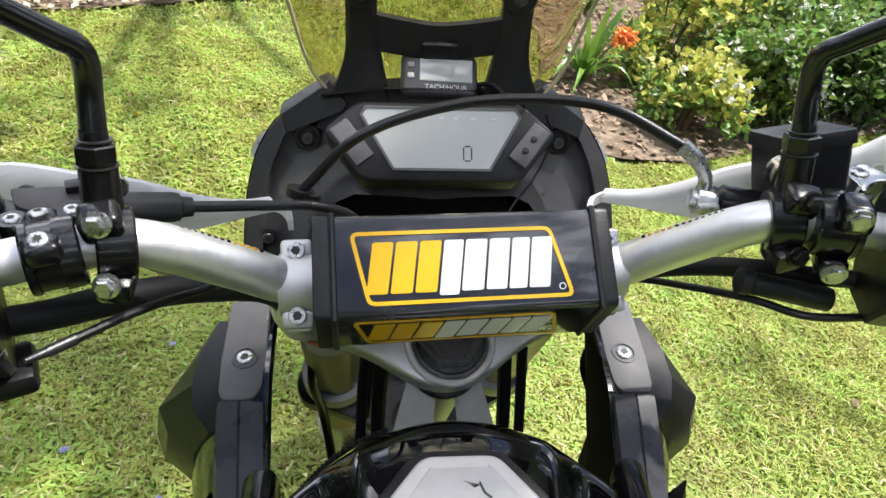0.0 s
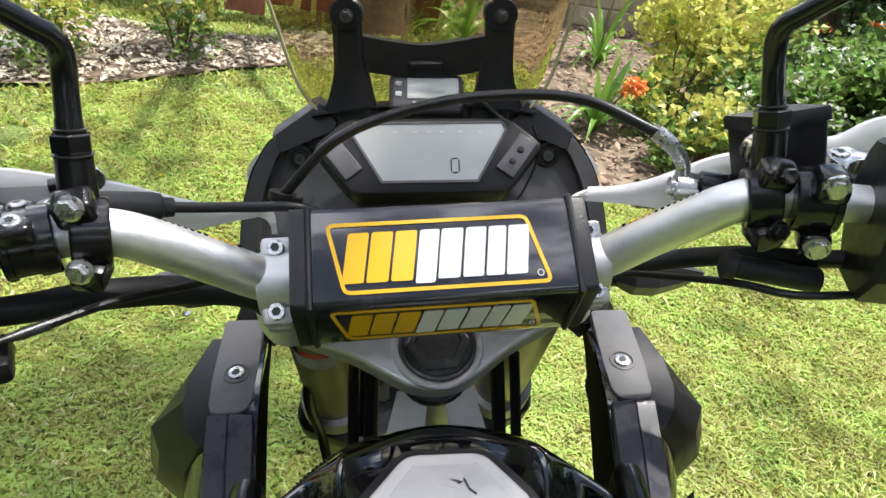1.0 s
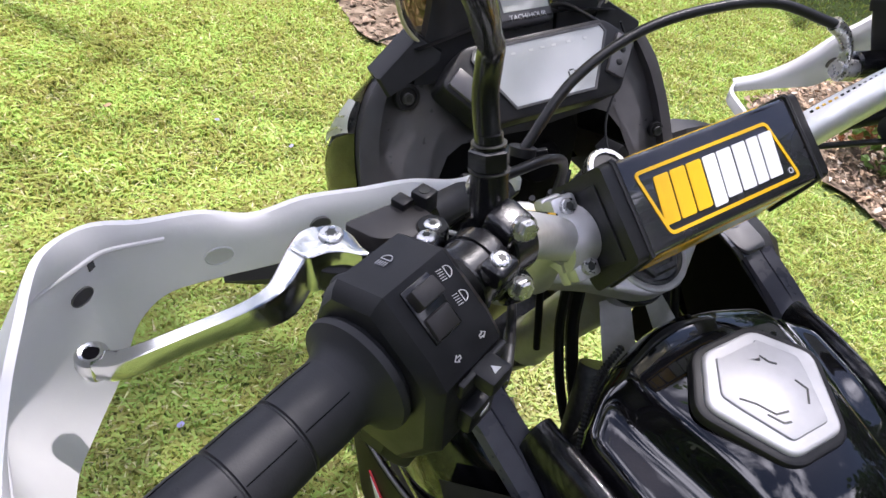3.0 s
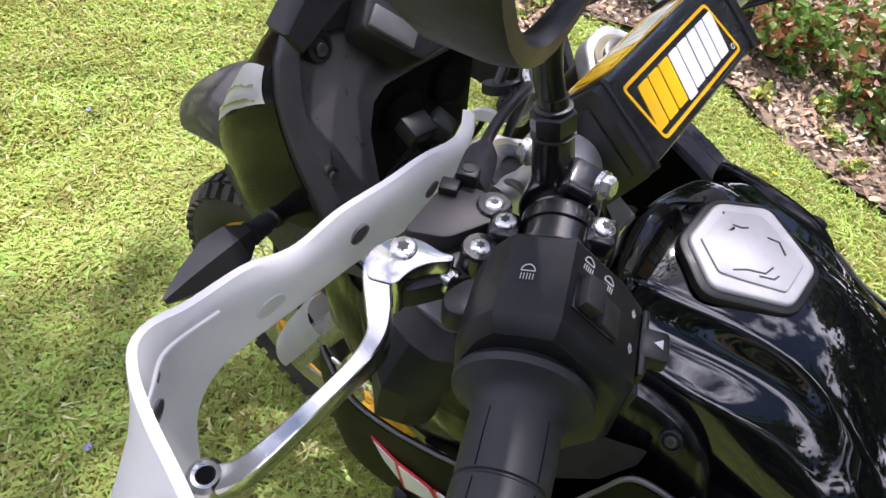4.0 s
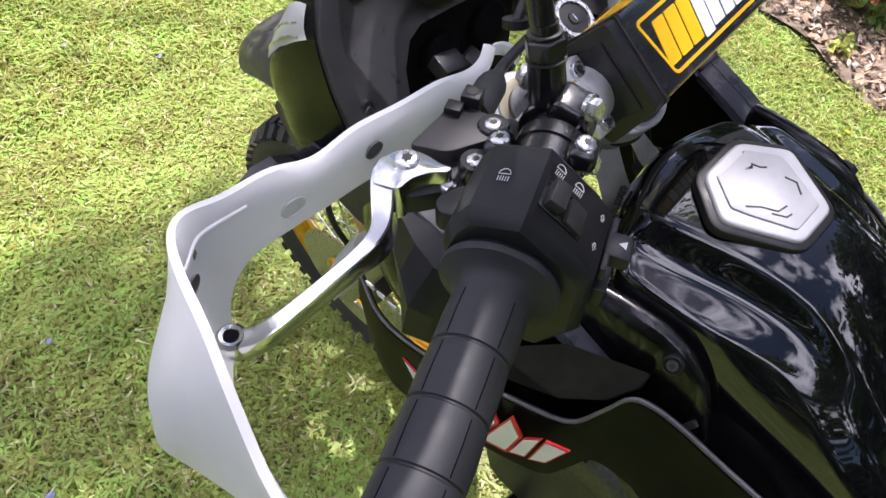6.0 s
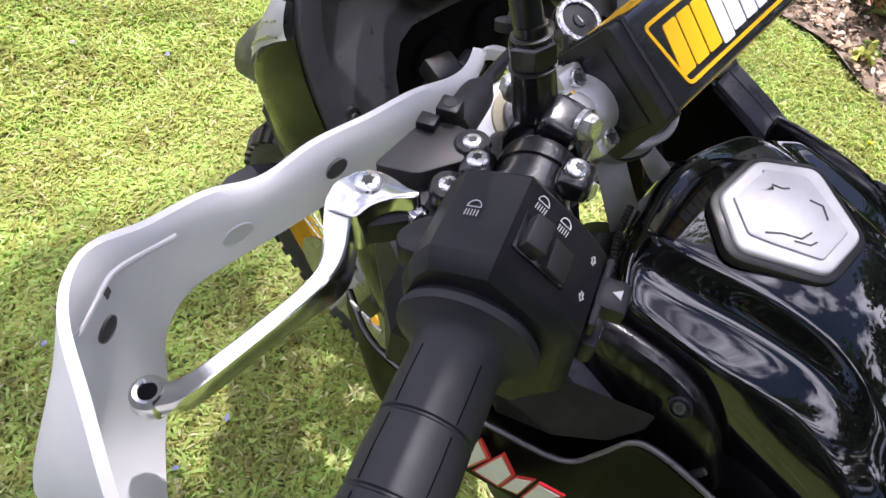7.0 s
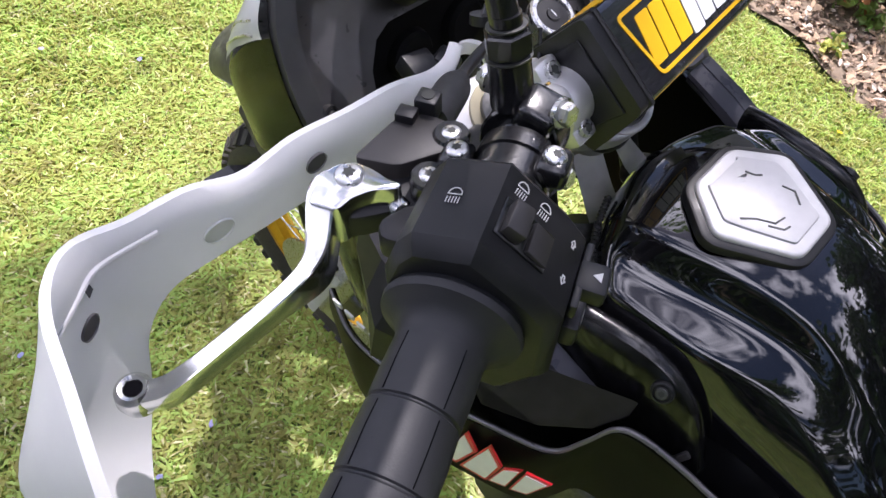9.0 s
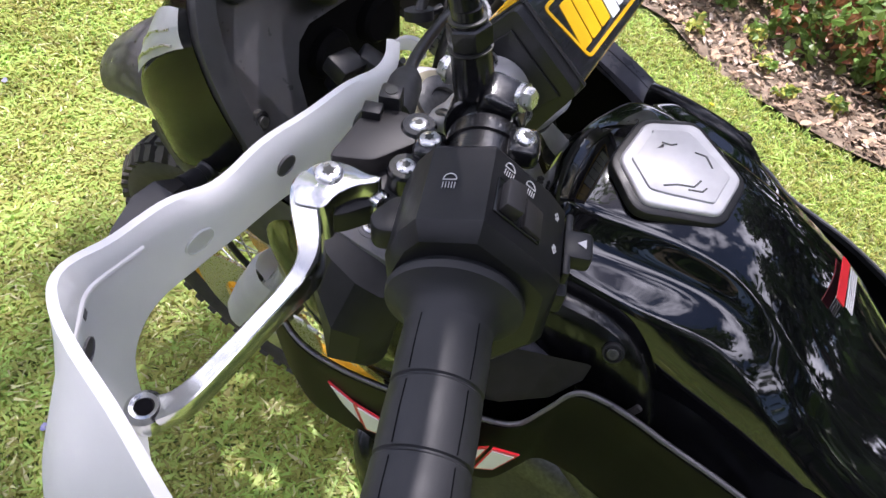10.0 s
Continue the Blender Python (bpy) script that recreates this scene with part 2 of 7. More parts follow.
def frame_of(center, ahead, up=(0, 0, 1)):
    """A matrix whose z runs along ahead, with y as near to up as it can be."""
    z = Vector(ahead).normalized()
    u = Vector(up)
    if abs(z.dot(u.normalized())) > 0.98:
        u = Vector((0, 1, 0))
    x = u.cross(z).normalized()
    y = z.cross(x)
    m = Matrix((x, y, z)).transposed().to_4x4()
    m.translation = center
    return m


def lathe(bm, center, axis, profile, seg=24, squash=1.0):
    """A turned shape: profile rows of (distance along axis, radius)."""
    m = frame_of(center, axis)
    rings = [[m @ Vector((r * math.cos(2 * math.pi * j / seg), squash * r * math.sin(2 * math.pi * j / seg), h)) for j in range(seg)] for h, r in profile]
    skin(bm, rings)
    return bm


def block(bm, m, size, bevel=0.002, segments=2):
    """A box of that size about m, with rounded edges."""
    res = bmesh.ops.create_cube(bm, size=1.0, matrix=m @ Matrix.Diagonal((*size, 1)))
    if bevel:
        es = list({e for v in res["verts"] for e in v.link_edges})
        bmesh.ops.bevel(bm, geom=es, offset=bevel, segments=segments, affect="EDGES", profile=0.5)
    return bm


def slab(bm, outline, m, depth, bevel=0.0, segments=2):
    """A flat outline in m's xy plane, given depth along -z, with its top edge rounded."""
    vs = [bm.verts.new(m @ Vector((x, y, 0))) for x, y in outline]
    f = bm.faces.new(vs)
    n = (m.to_3x3() @ Vector((0, 0, 1)))
    f.normal_update()
    if f.normal.dot(n) < 0:
        f.normal_flip()
    ext = bmesh.ops.extrude_face_region(bm, geom=[f])
    low = [g for g in ext["geom"] if isinstance(g, bmesh.types.BMVert)]
    bmesh.ops.translate(bm, verts=low, vec=n * -depth)
    if bevel:
        es = [e for e in f.edges]
        if f.is_valid:
            bmesh.ops.bevel(bm, geom=es, offset=bevel, segments=segments, affect="EDGES", profile=0.5)
    return bm


def flipped(bm, side):
    """Mirrors the bike's left-hand shape over for its right-hand side."""
    if side > 0:
        bmesh.ops.scale(bm, vec=(-1, 1, 1), verts=bm.verts)
        bmesh.ops.reverse_faces(bm, faces=bm.faces[:])
    return bm


def rounded(pts, r, n=4):
    """An outline with its corners rounded off."""
    out, k = [], len(pts)
    for i in range(k):
        a, b, c = (Vector(pts[(i + d) % k]) for d in (-1, 0, 1))
        rr = min(r, (a - b).length / 2.2, (c - b).length / 2.2)
        s, e = b + (a - b).normalized() * rr, b + (c - b).normalized() * rr
        for j in range(n + 1):
            t = j / n
            out.append(tuple((1 - t) ** 2 * s + 2 * t * (1 - t) * b + t * t * e))
    return out


def hex_bolt(center, axis, r=0.0065, h=0.006, washer=True):
    bm = bmesh.new()
    prof = [(0, r * 1.05), (h * 0.85, r * 1.05), (h, r * 0.85), (h, 0.001)]
    lathe(bm, center, axis, prof, 6)
    if washer:
        lathe(bm, center, axis, [(-0.001, r * 1.35), (0.0012, r * 1.35), (0.0016, r * 1.1), (0.0016, 0.001)], 20)
    return bm


def button_bolt(center, axis, r=0.006, h=0.004):
    """A domed screw; a flat dark star on top paints the shade of its socket."""
    bm = bmesh.new()
    lathe(bm, center, axis, [(-0.003, r), (0, r * 1.02), (h * 0.35, r * 1.02), (h * 0.75, r * 0.92), (h, r * 0.74), (h, 0.0004)], 24)
    k = len(bm.faces)
    m = frame_of(center, axis)
    star = [m @ Vector((q * r * math.cos(math.pi * j / 6), q * r * math.sin(math.pi * j / 6), h + 0.0002)) for j in range(12) for q in ((0.52 if j % 2 else 0.34),)]
    f = bm.faces.new([bm.verts.new(p) for p in star])
    f.material_index = 1
    return bm


def cap_bolt(center, axis, r=0.006, h=0.006):
    bm = bmesh.new()
    lathe(bm, center, axis, [(-0.002, r), (h * 0.85, r), (h, r * 0.9), (h, 0.0004)], 24)
    m = frame_of(center, axis)
    # flat dark hexagon paints the shade of the socket
    f = bm.faces.new([bm.verts.new(m @ Vector((0.55 * r * math.cos(math.pi * j / 3), 0.55 * r * math.sin(math.pi * j / 3), h + 0.0002))) for j in range(6)])
    f.material_index = 1
    return bm


# ---- motorcycle ----
bike = new("motorcycle")
bike.matrix_world = STAND
tagged(bike, "black adventure motorcycle with white handguards leaning on its side stand", "motorcycle")
# The body points a little to the right of where the steered bars point.
STEER = 3.7
BODY = Matrix.Translation((0, -0.014, 0)) @ pose(0, 0, 0, 0, 0, -STEER) @ Matrix.Translation((0, 0.014, 0))


def body_part(name, bm, mat, parent, label="", sharp=32.0, smooth=True):
    bm.transform(BODY)
    return part(name, bm, mat, parent, label, sharp, smooth)


# axes of the left end of the bar: out along the grip, ahead of it, and up
OUT = Vector((-0.931, -0.362, 0.05)).normalized()
AHEAD = Vector((-0.362, 0.931, 0.0)).normalized()
UP = OUT.cross(AHEAD) * -1
if UP.z < 0:
    UP = -UP
CONTROL = Vector((-0.255, -0.065, 1.171))


def ctl(s, f, u):
    """A place by the left-hand controls: s out along the bar, f ahead, u up."""
    return CONTROL + OUT * s + AHEAD * f + UP * u


def ctl_frame(s, f, u):
    m = Matrix((OUT, AHEAD, UP)).transposed().to_4x4()
    m.translation = ctl(s, f, u)
    return m


# handlebar: one swept tube, thick in the middle and thinner at the ends
END_L = ctl(0.150, 0, 0)
bm = bmesh.new()
half = [tuple(END_L) + (0.011,), tuple(ctl(0.03, 0, 0)) + (0.011,), (-0.205, -0.042, 1.167, 0.0118), (-0.178, -0.035, 1.163, 0.0128), (-0.14, -0.017, 1.131, 0.0138), (-0.112, -0.006, 1.107, 0.0142), (-0.085, -0.004, 1.101, 0.0143)]
rows = half + [(-x, y, z, r) for x, y, z, r in half[::-1]]
tube(bm, [r[:3] for r in rows], [r[3] for r in rows], 24, 130)
handlebar = part("handlebar", bm, M_BAR, bike, "brushed silver alloy handlebar")
for s in (-1, 1):
    # row of small dark and yellow marks printed along the tube
    marks = spline([(-0.1607, -0.024, 1.1637), (-0.1411, -0.0159, 1.1483), (-0.1201, -0.0061, 1.1305)], 27)
    for i in range(0, 26, 2):
        bm = bmesh.new()
        tube(bm, [tuple(marks[i]), tuple(marks[i + 1])], 0.0012, 6)
        part("printed_mark", flipped(bm, s), M_YELLOW if 14 < i < 24 else M_SATIN, handlebar)

# pad over the middle of the bar
PAD = frame_of((0.0015, -0.0310, 1.1325), (0, -0.61, 0.79), (0, 0.79, 0.61))
PW, PH, PD = 0.163, 0.071, 0.054
bm = bmesh.new()
# the lower face slants forward to the rider
PAD_PROFILE = [(PH / 2, 0), (-0.0268, 0), (-0.0385, -0.050), (-0.033, -PD), (PH / 2, -PD)]
PAD_SIDE = Matrix(((0, 0, 1, 0), (1, 0, 0, 0), (0, 1, 0, 0), (0, 0, 0, 1)))
slab(bm, rounded(PAD_PROFILE, 0.004, 3), PAD @ PAD_SIDE @ pose(0, 0, PW / 2), PW, 0.001, 1)
bar_pad = part("bar_pad", bm, M_VINYL, bike, "glossy black vinyl handlebar pad with yellow and white print")
for s in (-1, 1):
    bm = bmesh.new()
    slab(bm, rounded([(y * 1.02, z * 1.03 + 0.0008) for y, z in PAD_PROFILE], 0.004, 3), PAD @ PAD_SIDE @ pose(0, 0, s * (PW / 2 + 0.0055) + 0.0055), 0.011, 0.002, 2)
    part("end_panel", bm, M_EDGE, bar_pad, "matt black end panel")
    bm = bmesh.new()
    block(bm, PAD @ pose(s * (PW / 2 + 0.0118), 0.002, -PD / 2), (0.0012, PH - 0.02, PD - 0.02), 0.0005, 1)
    part("end_patch", bm, M_EDGE, bar_pad)
    bm = bmesh.new()
    loop = [(s * PW / 2, y, z) for y, z in PAD_PROFILE + PAD_PROFILE[:1]]
    pts = []
    for a, b in zip(loop, loop[1:]):
        pts += [tuple(np.array(a) * (1 - k / 6) + np.array(b) * k / 6) for k in range(6)]
    pts.append(loop[-1])
    tube(bm, [PAD @ Vector(p) for p in pts], 0.0022, 8)
    part("piping", bm, M_EDGE, bar_pad)


def stroke(bm, m, pts, w, h=0.0004, closed=False):
    """A raised line of width w along pts in m's plane."""
    p = [Vector((x, y)) for x, y in pts]
    k = len(p)
    left, right = [], []
    for i in range(k):
        a = p[(i - 1) % k] if closed or i else p[i]
        b = p[(i + 1) % k] if closed or i < k - 1 else p[i]
        d1 = (p[i] - a).normalized() if (p[i] - a).length > 1e-9 else (b - p[i]).normalized()
        d2 = (b - p[i]).normalized() if (b - p[i]).length > 1e-9 else d1
        n1, n2 = Vector((-d1.y, d1.x)), Vector((-d2.y, d2.x))
        nn = (n1 + n2)
        nn = nn.normalized() if nn.length > 1e-6 else n1
        q = w / 2 / max(0.5, nn.dot(n1))
        left.append(p[i] + nn * q)
        right.append(p[i] - nn * q)
    last = k if closed else k - 1
    for i in range(last):
        j = (i + 1) % k
        quad = [left[i], right[i], right[j], left[j]]
        slab(bm, [(v.x, v.y) for v in quad], m @ pose(0, 0, h), h)
    return bm


# eight slanted blocks, three yellow and five white, stand where the maker's mark is printed
def pad_print(m, w, h):
    lean = 0.115 * h / 0.0215
    frame_pts = rounded([(-w / 2 - 0.0055, h / 2), (w / 2 - 0.0055, h / 2), (w / 2 + 0.0055, -h / 2), (-w / 2 + 0.0035, -h / 2)], 0.004, 3)
    bm = bmesh.new()
    stroke(bm, m, frame_pts, 0.0024, 0.0005, True)
    part("print_frame", bm, M_YELLOW, bar_pad, "yellow slanted outline print", smooth=False)
    x, lh = -w / 2 + 0.0042, h * 0.74
    widths = [0.0142, 0.0146, 0.0146, 0.0134, 0.0150, 0.0142, 0.0124, 0.0146]
    for i, gw in enumerate(widths):
        tall = lh + (h * 0.05 if i == 3 else 0)
        low = -lh / 2 - (h * 0.05 if i == 3 else 0)
        place = lambda u, v: (x + u * gw * 0.97 + (v - 0.5) * 0.16 * tall, low + v * tall)
        bm = bmesh.new()
        slab(bm, rounded([place(u, v) for u, v in ((0.02, 0), (0.02, 1), (0.94, 1), (0.94, 0))], 0.0014, 2), m @ pose(0, 0, 0.0005), 0.0005)
        part("print_block", bm, M_YELLOW if i < 3 else M_INKWHITE, bar_pad, "yellow slanted print block" if i < 3 else "white slanted print block", smooth=False)
        x += gw
    bm = bmesh.new()
    ring = [(w / 2 - 0.0005 + 0.0019 * math.cos(a * math.pi / 8), -h / 2 + 0.0055 + 0.0019 * math.sin(a * math.pi / 8)) for a in range(16)]
    stroke(bm, m, ring, 0.0005, 0.0004, True)
    part("print_dot", bm, M_INKWHITE, bar_pad, smooth=False)


pad_print(PAD @ pose(-0.0035, 0.002, 0.0002), 0.122, 0.0425)
pad_print(PAD @ pose(-0.0035, -0.0330, -0.0255, 77, 0, 0), 0.122, 0.037)
pad_print(PAD @ pose(-0.0035, PH / 2 + 0.0002, -0.026, -90, 0, 0), 0.122, 0.036)

# clamps that hold the bar, on posts from the yoke
CN = Vector((0, -0.68, 0.73))
for s in (-1, 1):
    c = Vector((s * 0.103, -0.004, 1.101))
    bm = bmesh.new()
    m = frame_of(c, (1, 0, 0), CN)
    for a0, a1 in ((8, 172), (188, 352)):
        outer = [(0.0205 * math.cos(radians(a0 + (a1 - a0) * k / 12)), 0.0205 * math.sin(radians(a0 + (a1 - a0) * k / 12))) for k in range(13)]
        inner = [(0.0146 * math.cos(radians(a1 - (a1 - a0) * k / 12)), 0.0146 * math.sin(radians(a1 - (a1 - a0) * k / 12))) for k in range(13)]
        slab(bm, outer + inner, m @ pose(0, 0, 0.011), 0.022, 0.001, 1)
    clamp = part("bar_clamp", bm, M_CAST, bike, "cast silver handlebar clamp")
    for v in (1, -1):
        seat_c = c + Vector((0, 0.73, 0.68)) * (v * 0.0205)
        bm = bmesh.new()
        block(bm, frame_of(seat_c + CN * 0.0035, CN, (1, 0, 0)), (0.016, 0.020, 0.013), 0.003, 2)
        part("clamp_lug", bm, M_CAST, clamp)
        part("bolt", cap_bolt(seat_c + CN * 0.010, CN, 0.0055, 0.004), M_STEEL, clamp, "silver socket-head bolt")
        bm = bmesh.new()
        block(bm, frame_of(seat_c - CN * 0.008, CN, (1, 0, 0)), (0.020, 0.018, 0.012), 0.003, 2)
        part("clamp_base", bm, M_CAST, clamp)
    bm = bmesh.new()
    lathe(bm, c - CN * 0.012, (0, 0.42, -0.9), [(0, 0.017), (0.012, 0.016), (0.030, 0.0165), (0.052, 0.021)], 20)
    part("riser", bm, M_CAST, clamp)

# steering yokes, nut and fork legs
AXIS = Vector((0, 0.438, -0.899))
YOKE = frame_of((0, -0.004, 1.028), -AXIS, (0, 1, 0))
half = [(0, -0.027), (0.022, -0.022), (0.060, 0.004), (0.10, 0.022), (0.128, 0.032), (0.132, 0.06), (0.112, 0.088), (0.075, 0.088), (0.05, 0.06), (0, 0.05)]
outline = [(x, y) for x, y in half] + [(-x, y) for x, y in half[-2:0:-1]]
bm = bmesh.new()
slab(bm, rounded(outline, 0.012, 3), YOKE, 0.018, 0.004, 3)
yoke = part("top_yoke", bm, M_CAST, bike, "cast silver top yoke")
bm = bmesh.new()
lathe(bm, YOKE @ Vector((0.002, 0.008, 0)), -AXIS, [(0, 0.0345), (0.0015, 0.0340), (0.0025, 0.0325), (0.0020, 0.0300), (0.0008, 0.0285), (0.0008, 0.022)], 36)
part("boss", bm, M_CAST, yoke)
bm = bmesh.new()
lathe(bm, YOKE @ Vector((0.002, 0.008, 0.001)), -AXIS, [(0, 0.0285), (0.0020, 0.0280), (0.0028, 0.0262), (0.0015, 0.0245), (0.0015, 0.014)], 32)
part("washer", bm, M_DARKSTEEL, yoke)
bm = bmesh.new()
lathe(bm, YOKE @ Vector((0.002, 0.008, 0.002)), -AXIS, [(0, 0.0235), (0.004, 0.0235), (0.0055, 0.0215), (0.0055, 0.0175), (0.0035, 0.0165), (0.0035, 0.0005)], 6)
part("stem_nut", bm, M_DARKSTEEL, yoke, "dark hexagonal steering nut")
bm = bmesh.new()
lathe(bm, YOKE @ Vector((0, 0.0, -0.024)), AXIS, [(0.012, 0.024), (0.016, 0.0245), (0.23, 0.026), (0.24, 0.03)], 24)
head = part("steering_head", bm, M_CAST, bike, "cast grey steering head")
bm = bmesh.new()
lathe(bm, YOKE @ Vector((0, 0.0, -0.022)), AXIS, [(0, 0.024), (0.001, 0.0275), (0.006, 0.0285), (0.012, 0.0275), (0.014, 0.0245)], 28)
part("dust_collar", bm, M_RUBBER, head, "black rubber dust collar")
# ignition lock ahead of the yoke
lock_c = Vector((0.020, 0.082, 1.052))
bm = bmesh.new()
lathe(bm, lock_c, -AXIS, [(-0.05, 0.017), (-0.004, 0.017), (-0.004, 0.0205), (0.004, 0.0205), (0.0055, 0.019), (0.0055, 0.0155), (0.003, 0.0148)], 28)
lock = part("ignition_lock", bm, M_STEEL, bike, "silver ringed ignition lock with a black face")
bm = bmesh.new()
lathe(bm, lock_c + AXIS * -0.0025, -AXIS, [(0, 0.0150), (0.0012, 0.0148), (0.0016, 0.006), (0.0030, 0.0055), (0.0030, 0.0005)], 28)
lock_face = part("lock_face", bm, M_PLASTIC, lock)
bm = bmesh.new()
block(bm, frame_of(lock_c + AXIS * -0.0057, -AXIS, (0, 1, 0)), (0.0012, 0.007, 0.0006), 0)
part("key_slot", bm, M_STEEL, lock_face)
LOWER = YOKE @ pose(0, 0, -0.275)
bm = bmesh.new()
slab(bm, rounded([(x * 1.02, y) for x, y in outline], 0.012, 3), LOWER, 0.03, 0.004, 2)
part("lower_yoke", bm, M_DARKSTEEL, bike, "dark lower yoke")
FX, FO = 0.088, 0.052
for s in (-1, 1):
    top = YOKE @ Vector((s * FX, FO, 0.004))
    bm = bmesh.new()
    lathe(bm, top, AXIS, [(0, 0.020), (0.001, 0.028), (0.05, 0.028), (0.40, 0.028), (0.41, 0.0295), (0.43, 0.0295), (0.44, 0.024)], 32)
    leg = part("fork_leg", bm, M_FORK, bike, "bronze anodised fork tube")
    bm = bmesh.new()
    lathe(bm, top, -AXIS, [(0, 0.021), (0.004, 0.021), (0.005, 0.019), (0.005, 0.011), (0.002, 0.010), (0.002, 0.0005)], 28)
    part("fork_cap", bm, M_DARKSTEEL, leg)
    bm = bmesh.new()
    lathe(bm, top + AXIS * 0.43, AXIS, [(0, 0.021), (0.33, 0.021)], 20)
    part("stanchion", bm, M_STEEL, leg)
    bm = bmesh.new()
    ringc = top + AXIS * 0.228
    lathe(bm, ringc, AXIS, [(0, 0.0281), (0.0, 0.035), (0.003, 0.036), (0.026, 0.036), (0.026, 0.0281)], 28)
    part("clamp_ring", bm, M_CAST, leg, "cast grey clamp round the fork tube")
    # white guard down the front of each leg
    gb = top + AXIS * 0.50 + Vector((0, 0.012, 0.006))
    bm = bmesh.new()
    g0 = [[gb + AXIS * (h * 0.28) + Vector((s * 0.036 * math.sin(radians(a)) * w, 0.036 * math.cos(radians(a)) * w, 0.036 * math.cos(radians(a)) * 0.45)) for a in range(-95, 111, 18)] for h, w in ((0, 0.9), (0.08, 1.05), (0.5, 1.1), (0.85, 1.0), (1, 0.8))]
    skin(bm, g0, closed=False, caps=False)
    bmesh.ops.solidify(bm, geom=bm.faces[:], thickness=0.003)
    part("fork_guard", bm, M_WHITE, leg, "white plastic fork guard")
# sticker on a fork leg
top = YOKE @ Vector((-FX, FO, 0.004)) + AXIS * 0.055
fm = frame_of(top, -AXIS, (0, -1, 0))
for h0, h1, mat in ((0.0, 0.010, M_RED), (-0.024, -0.001, M_GREENLABEL)):
    bm = bmesh.new()
    rr = [[fm @ Vector((0.0284 * math.cos(radians(a)), 0.0284 * math.sin(radians(a)), h)) for a in range(45, 116, 7)] for h in (h0, h1)]
    skin(bm, rr, closed=False, caps=False)
    part("sticker", bm, mat, bike, "small faded sticker on the fork leg")

# front wheel
AXLE = YOKE @ Vector((0, FO, 0.0)) + AXIS * 0.80
wheel = new("front_wheel")
wheel.parent = bike
tagged(wheel, "gold spoked front wheel with a knobbly tyre")
prof = [(-0.022, 0.262), (-0.034, 0.278), (-0.043, 0.300), (-0.041, 0.318), (-0.030, 0.332), (-0.012, 0.3385), (0.012, 0.3385), (0.030, 0.332), (0.041, 0.318), (0.043, 0.300), (0.034, 0.278), (0.022, 0.262)]
bm = bmesh.new()
rings = [[AXLE + Vector((w, r * math.cos(2 * math.pi * j / 96), r * math.sin(2 * math.pi * j / 96))) for w, r in prof] for j in range(96)]
vs = [[bm.verts.new(p) for p in ring] for ring in rings]
for j in range(96):
    a, b = vs[j], vs[(j + 1) % 96]
    for k in range(len(prof)):
        bm.faces.new((a[k], a[(k + 1) % len(prof)], b[(k + 1) % len(prof)], b[k]))
tyre = part("tyre", bm, M_TYRE, wheel, "black knobbly tyre")
bm = bmesh.new()
for j in range(54):
    ang = 2 * math.pi * j / 54
    for w, r, tilt, size in ((-0.033, 0.331, 38, (0.026, 0.020, 0.012)), (0.033, 0.331, -38, (0.026, 0.020, 0.012)), (-0.011, 0.340, 8, (0.017, 0.022, 0.010)), (0.011, 0.340, -8, (0.017, 0.022, 0.010))):
        off = 0.5 * (2 * math.pi / 54) if abs(w) < 0.02 else 0
        m = Matrix.Translation(AXLE) @ Matrix.Rotation(ang + off, 4, "X") @ Matrix.Translation((w, 0, r)) @ Matrix.Rotation(radians(-tilt), 4, "Y")
        bmesh.ops.create_cube(bm, size=1.0, matrix=m @ Matrix.Diagonal((*size, 1)))
tagged(part("tread", bm, M_TYRE, tyre, smooth=False), kind="stuff")
bm = bmesh.new()
rp = [(-0.026, 0.264), (-0.026, 0.252), (-0.020, 0.246), (-0.014, 0.236), (0.0, 0.230), (0.014, 0.236), (0.020, 0.246), (0.026, 0.252), (0.026, 0.264), (0.018, 0.258), (0, 0.250), (-0.018, 0.258)]
vs = [[bm.verts.new(AXLE + Vector((w, r * math.cos(2 * math.pi * j / 96), r * math.sin(2 * math.pi * j / 96)))) for w, r in rp] for j in range(96)]
for j in range(96):
    a, b = vs[j], vs[(j + 1) % 96]
    for k in range(len(rp)):
        bm.faces.new((a[k], a[(k + 1) % len(rp)], b[(k + 1) % len(rp)], b[k]))
part("rim", bm, M_GOLD, wheel, "gold anodised rim")
bm = bmesh.new()
lathe(bm, AXLE + Vector((-0.05, 0, 0)), (1, 0, 0), [(0, 0.012), (0.006, 0.036), (0.014, 0.036), (0.02, 0.022), (0.08, 0.022), (0.086, 0.036), (0.094, 0.036), (0.10, 0.012)], 28)
part("hub", bm, M_DARKSTEEL, wheel)
for j in range(32):
    side = 1 if j % 2 else -1
    a = 2 * math.pi * j / 32
    b = a + (0.55 if (j // 2) % 2 else -0.55)
    bm = bmesh.new()
    tube(bm, [AXLE + Vector((side * 0.038, 0.034 * math.cos(b), 0.034 * math.sin(b))), AXLE + Vector((side * 0.004, 0.233 * math.cos(a), 0.233 * math.sin(a)))], 0.0016, 6)
    part("spoke", bm, M_STEEL, wheel)
